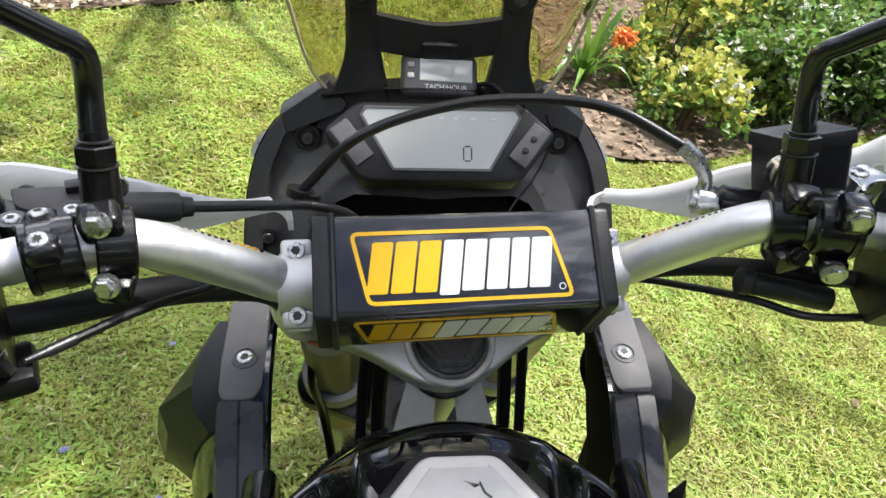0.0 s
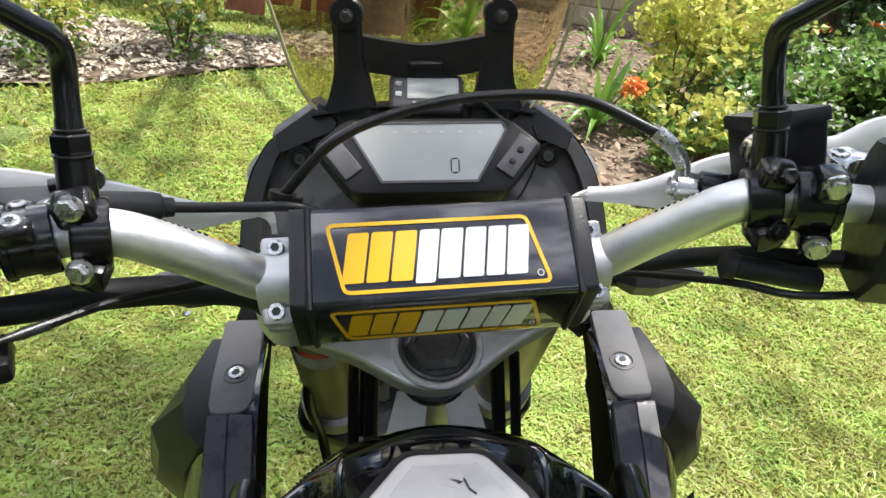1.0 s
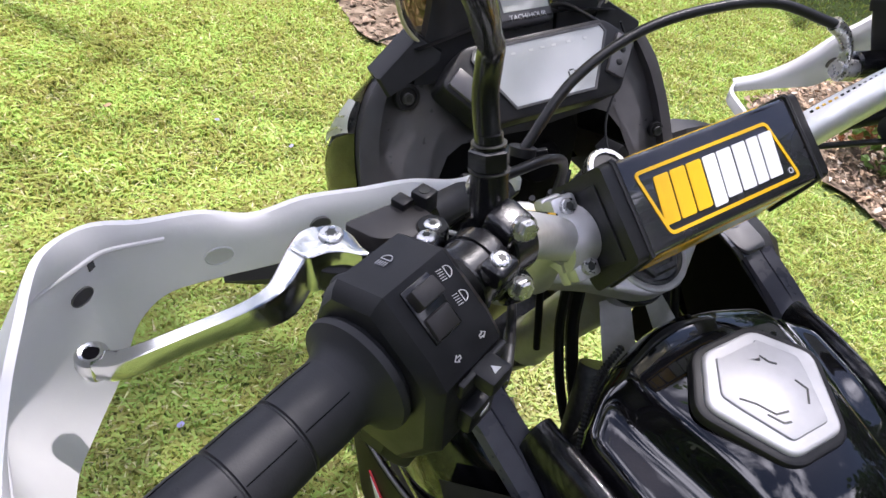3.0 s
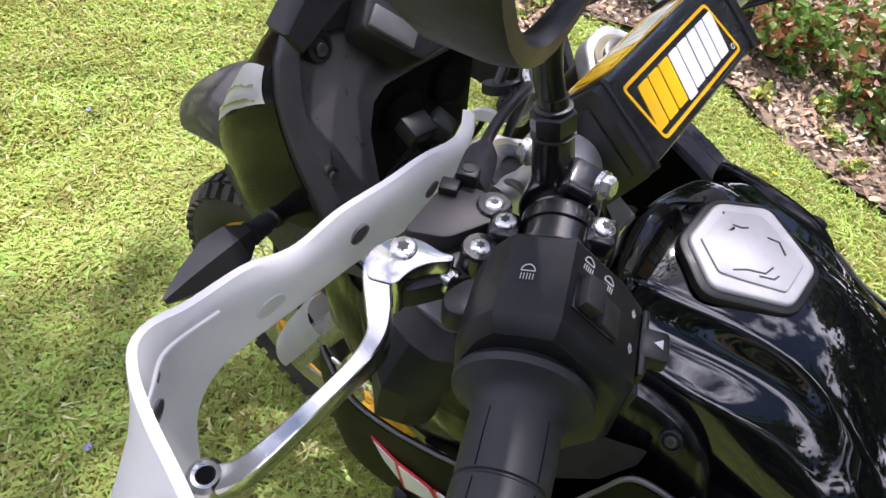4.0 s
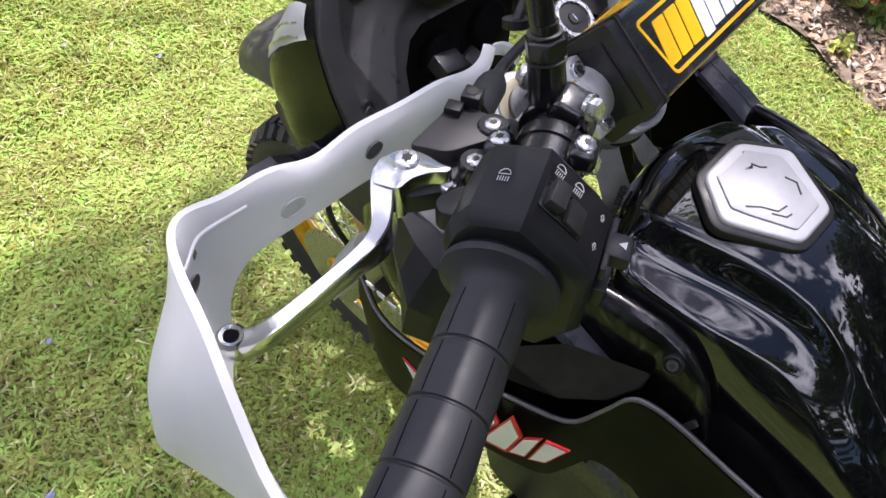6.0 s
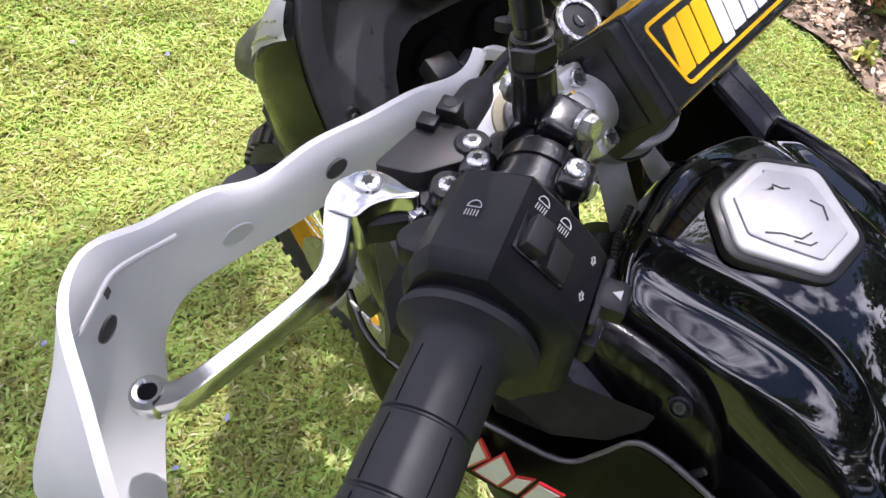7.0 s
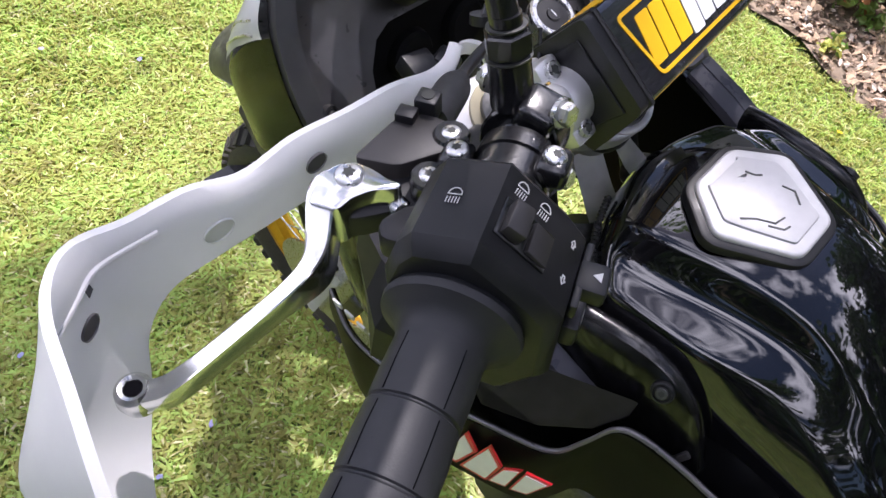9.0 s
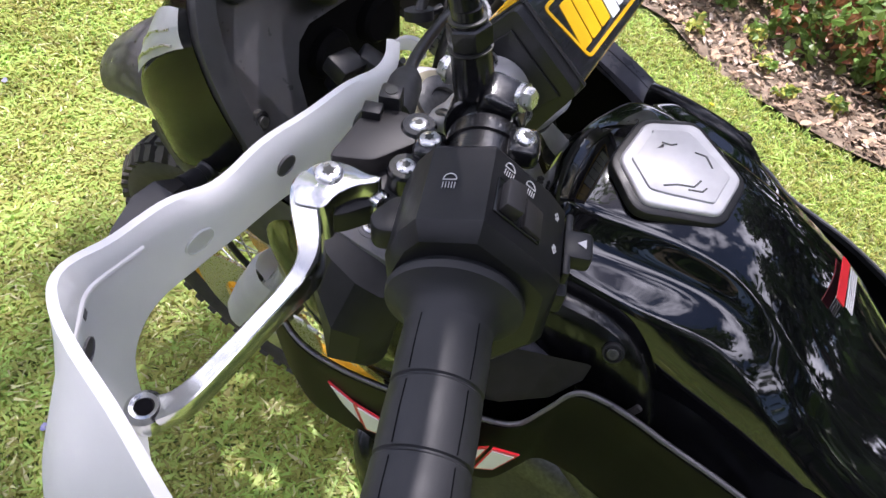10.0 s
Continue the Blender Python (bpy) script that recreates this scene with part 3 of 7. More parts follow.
for s in (-1, 1):
    bm = bmesh.new()
    rr = [(r, w) for r, w in ((0.075, 0.0025), (0.14, 0.0025), (0.14, -0.0025), (0.075, -0.0025))]
    vs = [[bm.verts.new(AXLE + Vector((s * 0.062 + w, r * math.cos(2 * math.pi * j / 64), r * math.sin(2 * math.pi * j / 64)))) for r, w in rr] for j in range(64)]
    for j in range(64):
        for k in range(4):
            bm.faces.new((vs[j][k], vs[j][(k + 1) % 4], vs[(j + 1) % 64][(k + 1) % 4], vs[(j + 1) % 64][k]))
    part("brake_disc", bm, M_STEEL, wheel, "steel brake disc")
bm = bmesh.new()
block(bm, frame_of(AXLE + Vector((-0.068, -0.075, 0.10)), AXIS, (1, 0, 0)), (0.055, 0.05, 0.11), 0.01, 3)
part("brake_caliper", bm, M_DARKSTEEL, bike)
bm = bmesh.new()
c = AXLE + Vector((-0.075, -0.05, 0.17))
tube(bm, [c, c + Vector((-0.012, 0.03, 0.12)), c + Vector((0.01, 0.02, 0.28)), c + Vector((0.03, -0.05, 0.42)), c + Vector((0.05, -0.12, 0.52))], 0.005, 10, 30)
part("brake_line", bm, M_HOSE, bike)
HOSE = [(-0.1016, 0.0559, 1.1321), (-0.0607, 0.0636, 1.1701), (-0.0044, 0.0692, 1.1886), (0.0488, 0.0611, 1.1982), (0.1004, 0.0429, 1.2006), (0.1437, 0.0165, 1.1868)]

# ---- left and right controls ----
for s in (-1, 1):
    left = s < 0
    # grip: a rubber sleeve with panels divided by grooves, and a flange
    bm = bmesh.new()
    prof = [(0.030, 0.0255), (0.033, 0.027), (0.036, 0.0265), (0.039, 0.021), (0.043, 0.0175), (0.046, 0.0168)]
    for k in range(4):
        a = 0.046 + k * 0.0255
        prof += [(a + 0.0005, 0.0166), (a + 0.012, 0.0169), (a + 0.0240, 0.0166), (a + 0.0246, 0.0158), (a + 0.0252, 0.0158)]
    prof += [(0.1495, 0.0170), (0.153, 0.0178), (0.156, 0.0150), (0.157, 0.006)]
    lathe(bm, ctl(0, 0, 0), OUT, prof, 40)
    grip = part("grip", flipped(bm, s), M_RUBBER, bike, "grey-black rubber grip with grooved panels")
    for k in range(4):
        for ang in (52, 128, 232, 308):
            # black hairline on the rubber, painted shade of a lengthwise groove
            bm = bmesh.new()
            a = 0.048 + k * 0.0255
            d = AHEAD * math.cos(radians(ang)) + UP * math.sin(radians(ang))
            tube(bm, [ctl(a, 0, 0) + d * 0.01665, ctl(a + 0.0105, 0, 0) + d * 0.0169, ctl(a + 0.0215, 0, 0) + d * 0.01665], 0.00025, 6)
            part("groove", flipped(bm, s), M_SHADELINE, grip)
    # bar-end plug that carries the hand guard
    bm = bmesh.new()
    lathe(bm, ctl(0.155, 0, 0), OUT, [(0, 0.012), (0.008, 0.0125), (0.010, 0.010), (0.010, 0.001)], 20)
    part("bar_end", flipped(bm, s), M_DARKSTEEL, bike)

    # mirror clamp, stem and head
    bm = bmesh.new()
    mc = Vector((-0.190, -0.0375, 1.166))
    mo = Vector((-0.92, -0.30, 0.18)).normalized()
    lathe(bm, mc - mo * 0.0105, mo, [(0.001, 0.0125), (0.001, 0.0178), (0.0022, 0.0188), (0.0188, 0.0188), (0.020, 0.0178), (0.020, 0.0125)], 28)
    block(bm, frame_of(mc + Vector((-0.001, -0.006, 0.018)), (0, -0.25, 0.97), mo), (0.018, 0.020, 0.016), 0.004, 3)
    block(bm, frame_of(mc + Vector((0, -0.012, -0.016)), (0, -0.97, -0.1), mo), (0.016, 0.018, 0.022), 0.004)
    mirror = part("mirror", flipped(bm, s), M_SATIN, bike, "black mirror with a round stem clamped to the bar")
    for p in ((-0.189, -0.054, 1.189), (-0.191, -0.061, 1.156)):
        ax = (-0.05, -0.96, 0.27)
        bm = hex_bolt(Vector(p) + Vector((0, 0.001, 0)), ax, 0.0050, 0.0055)
        part("bolt", flipped(bm, s), M_STEEL if left else M_SATIN, mirror, "zinc hexagon bolt" if left else "black hexagon bolt")
    bm = bmesh.new()
    sv = Vector((0.06, 0.25, 0.965)).normalized()
    base = Vector((-0.193, -0.031, 1.184))
    lathe(bm, base, sv, [(0, 0.0098), (0.021, 0.0092), (0.0215, 0.0086), (0.024, 0.0086), (0.0245, 0.0080), (0.034, 0.0076), (0.0345, 0.0068), (0.040, 0.0066)], 24)
    part("stem_socket", flipped(bm, s), M_SATIN, mirror)
    for h, r in ((0.0215, 0.0100), (0.0345, 0.0084)):
        bm = bmesh.new()
        lathe(bm, base + sv * h, sv, [(0, r * 0.9), (0.0002, r), (0.0009, r), (0.0011, r * 0.9)], 24)
        part("stem_ring", flipped(bm, s), M_DARKSTEEL, mirror, "thin worn steel edge")
    bm = bmesh.new()
    lathe(bm, base + sv * 0.0235, sv, [(0, 0.0095), (0.0007, 0.0103), (0.0088, 0.0103), (0.0096, 0.0092)], 6)
    part("lock_nut", flipped(bm, s), M_SATIN, mirror)
    bm = hex_bolt((-0.190, -0.0165, 1.187), (0.05, 0.96, -0.1), 0.0050, 0.0055)
    part("nut", flipped(bm, s), M_STEEL if left else M_SATIN, mirror, "zinc hexagon nut" if left else "black hexagon nut")
    bm = bmesh.new()
    tube(bm, [base + sv * 0.032, (-0.1900, -0.0150, 1.236), (-0.1880, -0.0125, 1.252), (-0.1895, -0.0150, 1.262), (-0.197, -0.022, 1.271), (-0.222, -0.046, 1.304), (-0.265, -0.066, 1.362), (-0.315, -0.066, 1.395)], [0.0064, 0.0062, 0.0062, 0.0060, 0.0059, 0.0058, 0.0058, 0.0058], 18, 50)
    part("stem", flipped(bm, s), M_SATIN, mirror)
    bm = bmesh.new()
    hm = frame_of((-0.331, -0.080, 1.3905), (0.18, -0.97, -0.05), (0, 0, 1))
    shape = [(0.033 * math.cos(2 * math.pi * j / 40), 0.0405 * math.sin(2 * math.pi * j / 40)) for j in range(40)]
    rings = []
    for h, k in ((0.0, 0.90), (0.003, 0.93), (0.003, 0.98), (0.0, 1.0), (-0.006, 1.0), (-0.013, 0.90), (-0.018, 0.65), (-0.020, 0.30)):
        rings.append([hm @ Vector((x * k, y * k, h)) for x, y in shape])
    skin(bm, rings)
    part("mirror_shell", flipped(bm, s), M_PLASTIC, mirror)
    bm = bmesh.new()
    slab(bm, [(x * 0.915, y * 0.915) for x, y in shape], hm @ pose(0, 0, 0.0015), 0.002)
    glass = material("mirror_glass", (0.9, 0.9, 0.9), 0.01, 1.0, vary=0.01) if left else bpy.data.materials["mirror_glass"]
    part("mirror_glass", flipped(bm, s), glass, mirror, "rear-view mirror glass")

    # lever clamp round the bar
    bm = bmesh.new()
    lathe(bm, ctl(-0.0495, 0, 0), OUT, [(-0.006, 0.0115), (-0.006, 0.0172), (-0.005, 0.0182), (0.001, 0.0185), (0.004, 0.0185), (0.0045, 0.0172), (0.0145, 0.0172), (0.015, 0.0185), (0.018, 0.0185), (0.019, 0.0178), (0.019, 0.0115)], 28)
    perch = part("lever_perch", flipped(bm, s), M_SATIN, bike, "black lever clamp with silver screws")
    for f, u in ((-0.0165, 0.015), (0.0240, 0.004)):
        bm = bmesh.new()
        block(bm, ctl_frame(-0.040, f, u), (0.017, 0.014, 0.012), 0.004, 3)
        part("clamp_lug", flipped(bm, s), M_SATIN, perch)
        if left:
            part("screw", button_bolt(ctl(-0.040, f, u + 0.006), UP * 0.95 + AHEAD * (0.15 if f > 0 else -0.25), 0.0048, 0.0018), M_STEEL, perch, "silver socket screw")
    if not left:
        for u in (0.019, -0.019):
            bm = bmesh.new()
            block(bm, ctl_frame(-0.040, -0.010, u), (0.017, 0.022, 0.014), 0.005, 3)
            part("clamp_lug", flipped(bm, s), M_SATIN, perch)
            bm = hex_bolt(ctl(-0.040, -0.021, u), -AHEAD, 0.0054, 0.004)
            part("bolt", flipped(bm, s), M_STEEL, perch, "zinc bolt")
    # arm that carries the lever
    bm = bmesh.new()
    slab(bm, rounded([(-0.050, 0.012), (-0.028, 0.014), (-0.016, 0.036), (0.000, 0.058), (-0.004, 0.074), (-0.018, 0.076), (-0.034, 0.062), (-0.046, 0.050), (-0.054, 0.030)], 0.008, 3), ctl_frame(0, 0, -0.006), 0.012, 0.002, 2)
    part("perch_arm", flipped(bm, s), M_PLASTIC, perch)
    if left:
        bm = bmesh.new()
        slab(bm, rounded([(-0.0265, 0.0666), (-0.0557, 0.0589), (-0.0640, 0.047), (-0.0604, 0.0259), (-0.0500, 0.0245), (-0.0286, 0.0467)], 0.004, 3), ctl_frame(0, 0, 0.003), 0.009, 0.0012, 2)
        part("perch_cover", bm, M_COVER, perch, "charcoal plastic clutch switch cover")
        for d, f, u in ((-0.027, 0.0315, 0.0045), (-0.0545, 0.0315, 0.0040)):
            bm = bmesh.new()
            lathe(bm, ctl(d, f, u - 0.012), UP, [(0, 0.0085), (0.011, 0.0085), (0.0125, 0.0075), (0.0125, 0.001)], 20)
            part("screw_boss", bm, M_SATIN, perch)
            part("screw", button_bolt(ctl(d, f, u), UP, 0.0044, 0.0016), M_STEEL, perch, "silver socket screw")
        bm = bmesh.new()
        block(bm, ctl_frame(-0.0675, 0.0475, 0.004), (0.0105, 0.0105, 0.012), 0.0012)
        block(bm, ctl_frame(-0.0575, 0.0540, 0.0045), (0.0080, 0.0090, 0.0055), 0.0008)
        adjuster = part("adjuster", bm, M_PLASTIC, perch)
        # flat dark disc paints the shade of the adjuster's hole
        bm = bmesh.new()
        lathe(bm, ctl(-0.0675, 0.0475, 0.0100), UP, [(0, 0.0030), (0.0004, 0.0030), (0.0004, 0.0003)], 16)
        part("adjuster_hole", bm, M_SEGMENT, adjuster)
        # ribbed rubber boot and clutch cable
        bm = bmesh.new()
        a, b = Vector((-0.207, 0.004, 1.159)), Vector((-0.150, 0.029, 1.141))
        tube(bm, [a, a.lerp(b, 0.1), a.lerp(b, 0.55), a.lerp(b, 0.62), a.lerp(b, 0.64), a.lerp(b, 0.74)], [0.0085, 0.0095, 0.0092, 0.0085, 0.0066, 0.0060], 18)
        part("cable_boot", bm, M_RUBBER, bike, "black rubber clutch cable boot")
        bm = bmesh.new()
        tube(bm, [a.lerp(b, 0.7), b, (-0.12, 0.037, 1.135), (-0.085, 0.043, 1.128), (-0.06, 0.055, 1.10), (-0.05, 0.07, 1.02), (-0.06, 0.04, 0.9)], 0.0036, 12, 34)
        part("clutch_cable", bm, M_HOSE, bike)
    # lever
    def blade(points):
        bm = bmesh.new()
        rows = spline(points, 44)
        rings = []
        for i, row in enumerate(rows):
            c = Vector(row[:3])
            t = Vector(rows[min(i + 1, 43)][:3] - rows[max(i - 1, 0)][:3]).normalized()
            n = Vector((t.y, -t.x, 0)).normalized()
            w, h = row[3], row[4]
            ring = []
            for a, b in ((-1, -0.6), (-0.85, -0.92), (-0.5, -1.05), (0.5, -1.05), (0.85, -0.92), (1, -0.6), (1, 0.72), (0.90, 0.94), (0.74, 1.0), (-0.74, 1.0), (-0.90, 0.94), (-1, 0.72)):
                ring.append(c + n * (a * w) + Vector((0, 0, b * h)))
            rings.append(ring)
        skin(bm, rings)
        return bm
    pts = [(x, y, top - h, w, h) for x, y, top, w, h in ((-0.2680, 0.0035, 1.17515, 0.0058, 0.0118), (-0.2735, 0.0032, 1.1751, 0.0064, 0.0118), (-0.2790, -0.0005, 1.1740, 0.0064, 0.0120), (-0.2850, -0.0060, 1.1733, 0.0060, 0.0122), (-0.2915, -0.0122, 1.1725, 0.0054, 0.0120), (-0.2980, -0.0170, 1.1718, 0.0046, 0.0108), (-0.3060, -0.0195, 1.1712, 0.0039, 0.0090), (-0.3170, -0.0200, 1.1700, 0.0036, 0.0068), (-0.3300, -0.0190, 1.1685, 0.0035, 0.0062), (-0.3460, -0.0172, 1.1660, 0.0036, 0.0060), (-0.3600, -0.0150, 1.1632, 0.0040, 0.0060), (-0.3690, -0.0120, 1.1610, 0.0046, 0.0060), (-0.3755, -0.0070, 1.1600, 0.0050, 0.0060))]
    lever = part("lever", flipped(blade(pts), s), M_POLISH, bike, "polished alloy clutch lever" if left else "polished alloy brake lever", sharp=26)
    bm = bmesh.new()
    slab(bm, rounded([(-0.2845, 0.001), (-0.2776, 0.006), (-0.2701, 0.0082), (-0.2623, 0.0071), (-0.2564, 0.0021), (-0.254, -0.0062), (-0.254, -0.0151), (-0.2517, -0.0206), (-0.2556, -0.0213), (-0.2621, -0.0146), (-0.2706, -0.0107), (-0.2793, -0.011)], 0.003, 3), pose(0, 0, 1.1750), 0.0235, 0.0012, 2)
    part("lever_head", flipped(bm, s), M_POLISH, lever)
    bm = bmesh.new()
    lathe(bm, ctl(-0.0172, 0.0425, -0.0100), -AHEAD * 0.8 + OUT * 0.5, [(0, 0.0062), (0.0042, 0.0062), (0.0050, 0.0054), (0.0050, 0.0036)], 20)
    part("cable_barrel", flipped(bm, s), M_POLISH, lever)
    BALL = Vector((-0.3777, -0.0034, 1.1463))
    bm = bmesh.new()
    lathe(bm, BALL, (0.1, -0.1, 1), [(0, 0.004), (0.002, 0.0066), (0.008, 0.0076), (0.0135, 0.0068), (0.0155, 0.0050), (0.0150, 0.0036), (0.0142, 0.0030), (0.0142, 0.0005)], 24)
    part("lever_ball", flipped(bm, s), M_POLISH, lever)
    # black disc paints the shade down the ball's hole
    bm = bmesh.new()
    lathe(bm, BALL + Vector((0.1, -0.1, 1)).normalized() * 0.0143, (0.1, -0.1, 1), [(0, 0.0030), (0.0003, 0.0030), (0.0003, 0.0005)], 20)
    part("ball_hole", flipped(bm, s), M_SHADELINE, lever)
    # black disc paints the shade inside the barrel
    bm = bmesh.new()
    lathe(bm, ctl(-0.0172, 0.0425, -0.0100) + (-AHEAD * 0.8 + OUT * 0.5).normalized() * 0.0042, -AHEAD * 0.8 + OUT * 0.5, [(0, 0.0037), (0.0004, 0.0037), (0.0004, 0.0004)], 18)
    part("cable_hole", flipped(bm, s), M_SHADELINE, lever)
    bm = button_bolt((-0.2635, -0.0015, 1.1752), (0, 0, 1), 0.0060, 0.0020)
    part("pivot_bolt", flipped(bm, s), M_STEEL, lever, "silver pivot bolt")

    # switch housing
    bm = bmesh.new()
    prof = [(0.024, 0.026), (0.018, 0.035), (-0.005, 0.0405), (-0.029, 0.0215), (-0.037, 0.012), (-0.038, -0.028), (-0.022, -0.052), (0.008, -0.052), (0.027, -0.022), (0.029, 0.010)]
    rings = []
    for d, k in ((-0.014, 0.94), (-0.011, 1.0), (0.0245, 1.0), (0.0280, 0.94), (0.0305, 0.86)):
        rings.append([ctl(d, f * k, u * k) for f, u in prof])
    skin(bm, rings)
    bmesh.ops.bevel(bm, geom=[e for e in bm.edges if len(e.link_faces) == 2 and e.calc_face_angle(0) > radians(25)], offset=0.0014, segments=2, affect="EDGES")
    housing = part("switch_housing", flipped(bm, s), M_PLASTIC, bike, "matt black switch housing with white symbols", sharp=25)
    # sloping face of the housing: x out along the bar, y up the slope
    fn = (AHEAD * (-0.0190) + UP * 0.0240).normalized()
    slope_c = ctl(0.006, -0.017, 0.031)
    FACE = Matrix((-OUT, (fn.cross(-OUT)), fn)).transposed().to_4x4()
    FACE.translation = slope_c
    TOPN = (AHEAD * 0.0055 + UP * 0.023).normalized()
    TOP = Matrix((-OUT, TOPN.cross(-OUT), TOPN)).transposed().to_4x4()
    TOP.translation = ctl(0.006, 0.0065, 0.0378)
    BACKN = (-AHEAD * 0.99 - UP * 0.02).normalized()
    BACK = Matrix((-OUT, BACKN.cross(-OUT), BACKN)).transposed().to_4x4()
    BACK.translation = ctl(0.006, -0.0378, -0.008)
    if left:
        bm = bmesh.new()
        block(bm, FACE @ pose(-0.0040, 0.0005, 0.0002), (0.0160, 0.0240, 0.0016), 0.0006)
        part("rocker_well", bm, M_SATIN, housing)
        bm = bmesh.new()
        block(bm, FACE @ pose(-0.0042, 0.0066, 0.0030, -10), (0.0130, 0.0080, 0.0068), 0.0010)
        block(bm, FACE @ pose(-0.0042, -0.0058, 0.0012, 4), (0.0130, 0.0095, 0.0026), 0.0006)
        part("dip_switch", bm, M_COVER, housing, "black headlamp rocker switch")

        def lamp_icon(m, dip, size=1.0):
            bm = bmesh.new()
            k = size
            dome = [(0.0016 * math.cos(radians(a)) * k, (0.0004 + 0.0019 * math.sin(radians(a))) * k) for a in range(0, 181, 20)]
            stroke(bm, m, dome + [(0.0016 * k, 0.0004 * k)], 0.00036, 0.0003)
            for i in range(5):
                x = (-0.0014 + i * 0.0007) * k
                stroke(bm, m, [(x, -0.0004 * k), (x - dip * 0.0005, -0.0022 * k)], 0.0003, 0.0003)
            part("symbol", bm, M_ICON, housing, "white lamp symbol", smooth=False)
        lamp_icon(FACE @ pose(0.0108, 0.0074, 0.0003, 0, 0, -90), 1, 1.55)
        lamp_icon(FACE @ pose(0.0104, -0.0040, 0.0003, 0, 0, -90), 1, 1.55)
        lamp_icon(TOP @ pose(-0.0008, 0.0030, 0.0003, 0, 0, -90), 0, 1.55)
        bm = bmesh.new()
        block(bm, BACK @ pose(0.002, 0.016, 0.005), (0.014, 0.009, 0.012), 0.002)
        block(bm, BACK @ pose(0.002, 0.016, 0.001), (0.030, 0.008, 0.003), 0.001)
        indicator_switch = part("indicator_switch", bm, M_PLASTIC, housing)
        bm = bmesh.new()
        slab(bm, [(-0.0022, -0.0014), (0.0022, -0.0014), (0, 0.0020)], BACK @ pose(0.002, 0.0208, 0.0065, -90, 0, 0) @ pose(0, 0, 0.0002), 0.0003)
        part("symbol", bm, M_ICON, indicator_switch, "white triangle symbol", smooth=False)
        en = (AHEAD * -0.765 + UP * 0.644).normalized()
        FACET = Matrix((-OUT, en.cross(-OUT), en)).transposed().to_4x4()
        FACET.translation = ctl(0.006, -0.0330, 0.0168)
        for d, x in ((1, 0.008), (-1, -0.008)):
            bm = bmesh.new()
            stroke(bm, FACET @ pose(x + 0.001, 0.0005, 0.0003), [(-0.0016 * d, 0.0006), (0, 0.0006), (0, 0.0014), (0.0018 * d, 0), (0, -0.0014), (0, -0.0006), (-0.0016 * d, -0.0006)], 0.0004, 0.0003, True)
            part("symbol", bm, M_ICON, housing, "white arrow symbol", smooth=False)
        bm = bmesh.new()
        block(bm, BACK @ pose(0.0, -0.008, 0.003), (0.018, 0.014, 0.007), 0.002)
        horn = part("horn_button", bm, M_PLASTIC, housing)
        bm = bmesh.new()
        slab(bm, [(-0.003, -0.0008), (0.0005, -0.0010), (0.0028, -0.0024), (0.0028, 0.0024), (0.0005, 0.0010), (-0.003, 0.0008)], BACK @ pose(0.001, -0.007, 0.0068), 0.0003)
        part("symbol", bm, M_ICON, horn, "white horn symbol", smooth=False)
        bm = bmesh.new()
        block(bm, ctl_frame(-0.006, -0.010, -0.060), (0.030, 0.030, 0.014), 0.004)
        part("choke_lever", bm, M_PLASTIC, housing)
        bm = bmesh.new()
        stroke(bm, BACK @ pose(0.020, -0.014, 0.0), [(-0.0018, 0.002), (-0.0018, -0.002), (0.0018, 0.002), (0.0018, -0.002)], 0.0005, 0.0003)
        part("symbol", bm, M_ICON, housing, smooth=False)
        # flasher trigger at the front of the housing
        bm = bmesh.new()
        slab(bm, rounded([(-0.008, 0.018), (0.012, 0.020), (0.014, 0.036), (0.006, 0.040), (-0.006, 0.032)], 0.004, 3), ctl_frame(0, 0, 0.010), 0.012, 0.002)
        part("flasher_trigger", bm, M_PLASTIC, housing)
    else:
        mirror_m = Matrix.Diagonal((-1, 1, 1, 1))

        def right_print(m, lines, w=0.0005):
            bm = bmesh.new()
            for pts in lines:
                stroke(bm, m, pts, w, 0.0003)
            bm.transform(mirror_m)
            bmesh.ops.reverse_faces(bm, faces=bm.faces[:])
            part("symbol", bm, M_ICON, housing, "white switch symbol", smooth=False)
        arc = [(0.0026 * math.cos(radians(a)), 0.0026 * math.sin(radians(a))) for a in range(40, 321, 20)]
        right_print(FACE @ pose(0.004, -0.004, 0.0003), [arc])
        right_print(FACE @ pose(0.004, 0.008, 0.0003), [arc[3:12], [(-0.003, -0.003), (0.003, 0.003)]])
        rays = [[(0.0016 * math.cos(radians(a)), 0.0016 * math.sin(radians(a))), (0.0028 * math.cos(radians(a)), 0.0028 * math.sin(radians(a)))] for a in range(0, 360, 45)]
        right_print(BACK @ pose(0.004, 0.014, 0.0003), rays + [[(0.001 * math.cos(radians(a)), 0.001 * math.sin(radians(a))) for a in range(0, 361, 40)]])
        circ = [(0.0026 * math.cos(radians(a)), 0.0026 * math.sin(radians(a))) for a in range(0, 361, 20)]
        right_print(BACK @ pose(0.004, -0.024, 0.0003), [circ, [(-0.0006, 0.0016), (0.0008, 0.0), (-0.0008, 0.0), (0.0006, -0.0016)]])
        for y in (0.004, -0.014):
            bm = bmesh.new()
            block(bm, BACK @ pose(-0.002, y, 0.002), (0.016, 0.010, 0.005), 0.0015)
            part("rocker_switch", flipped(bm, s), M_COVER, housing)

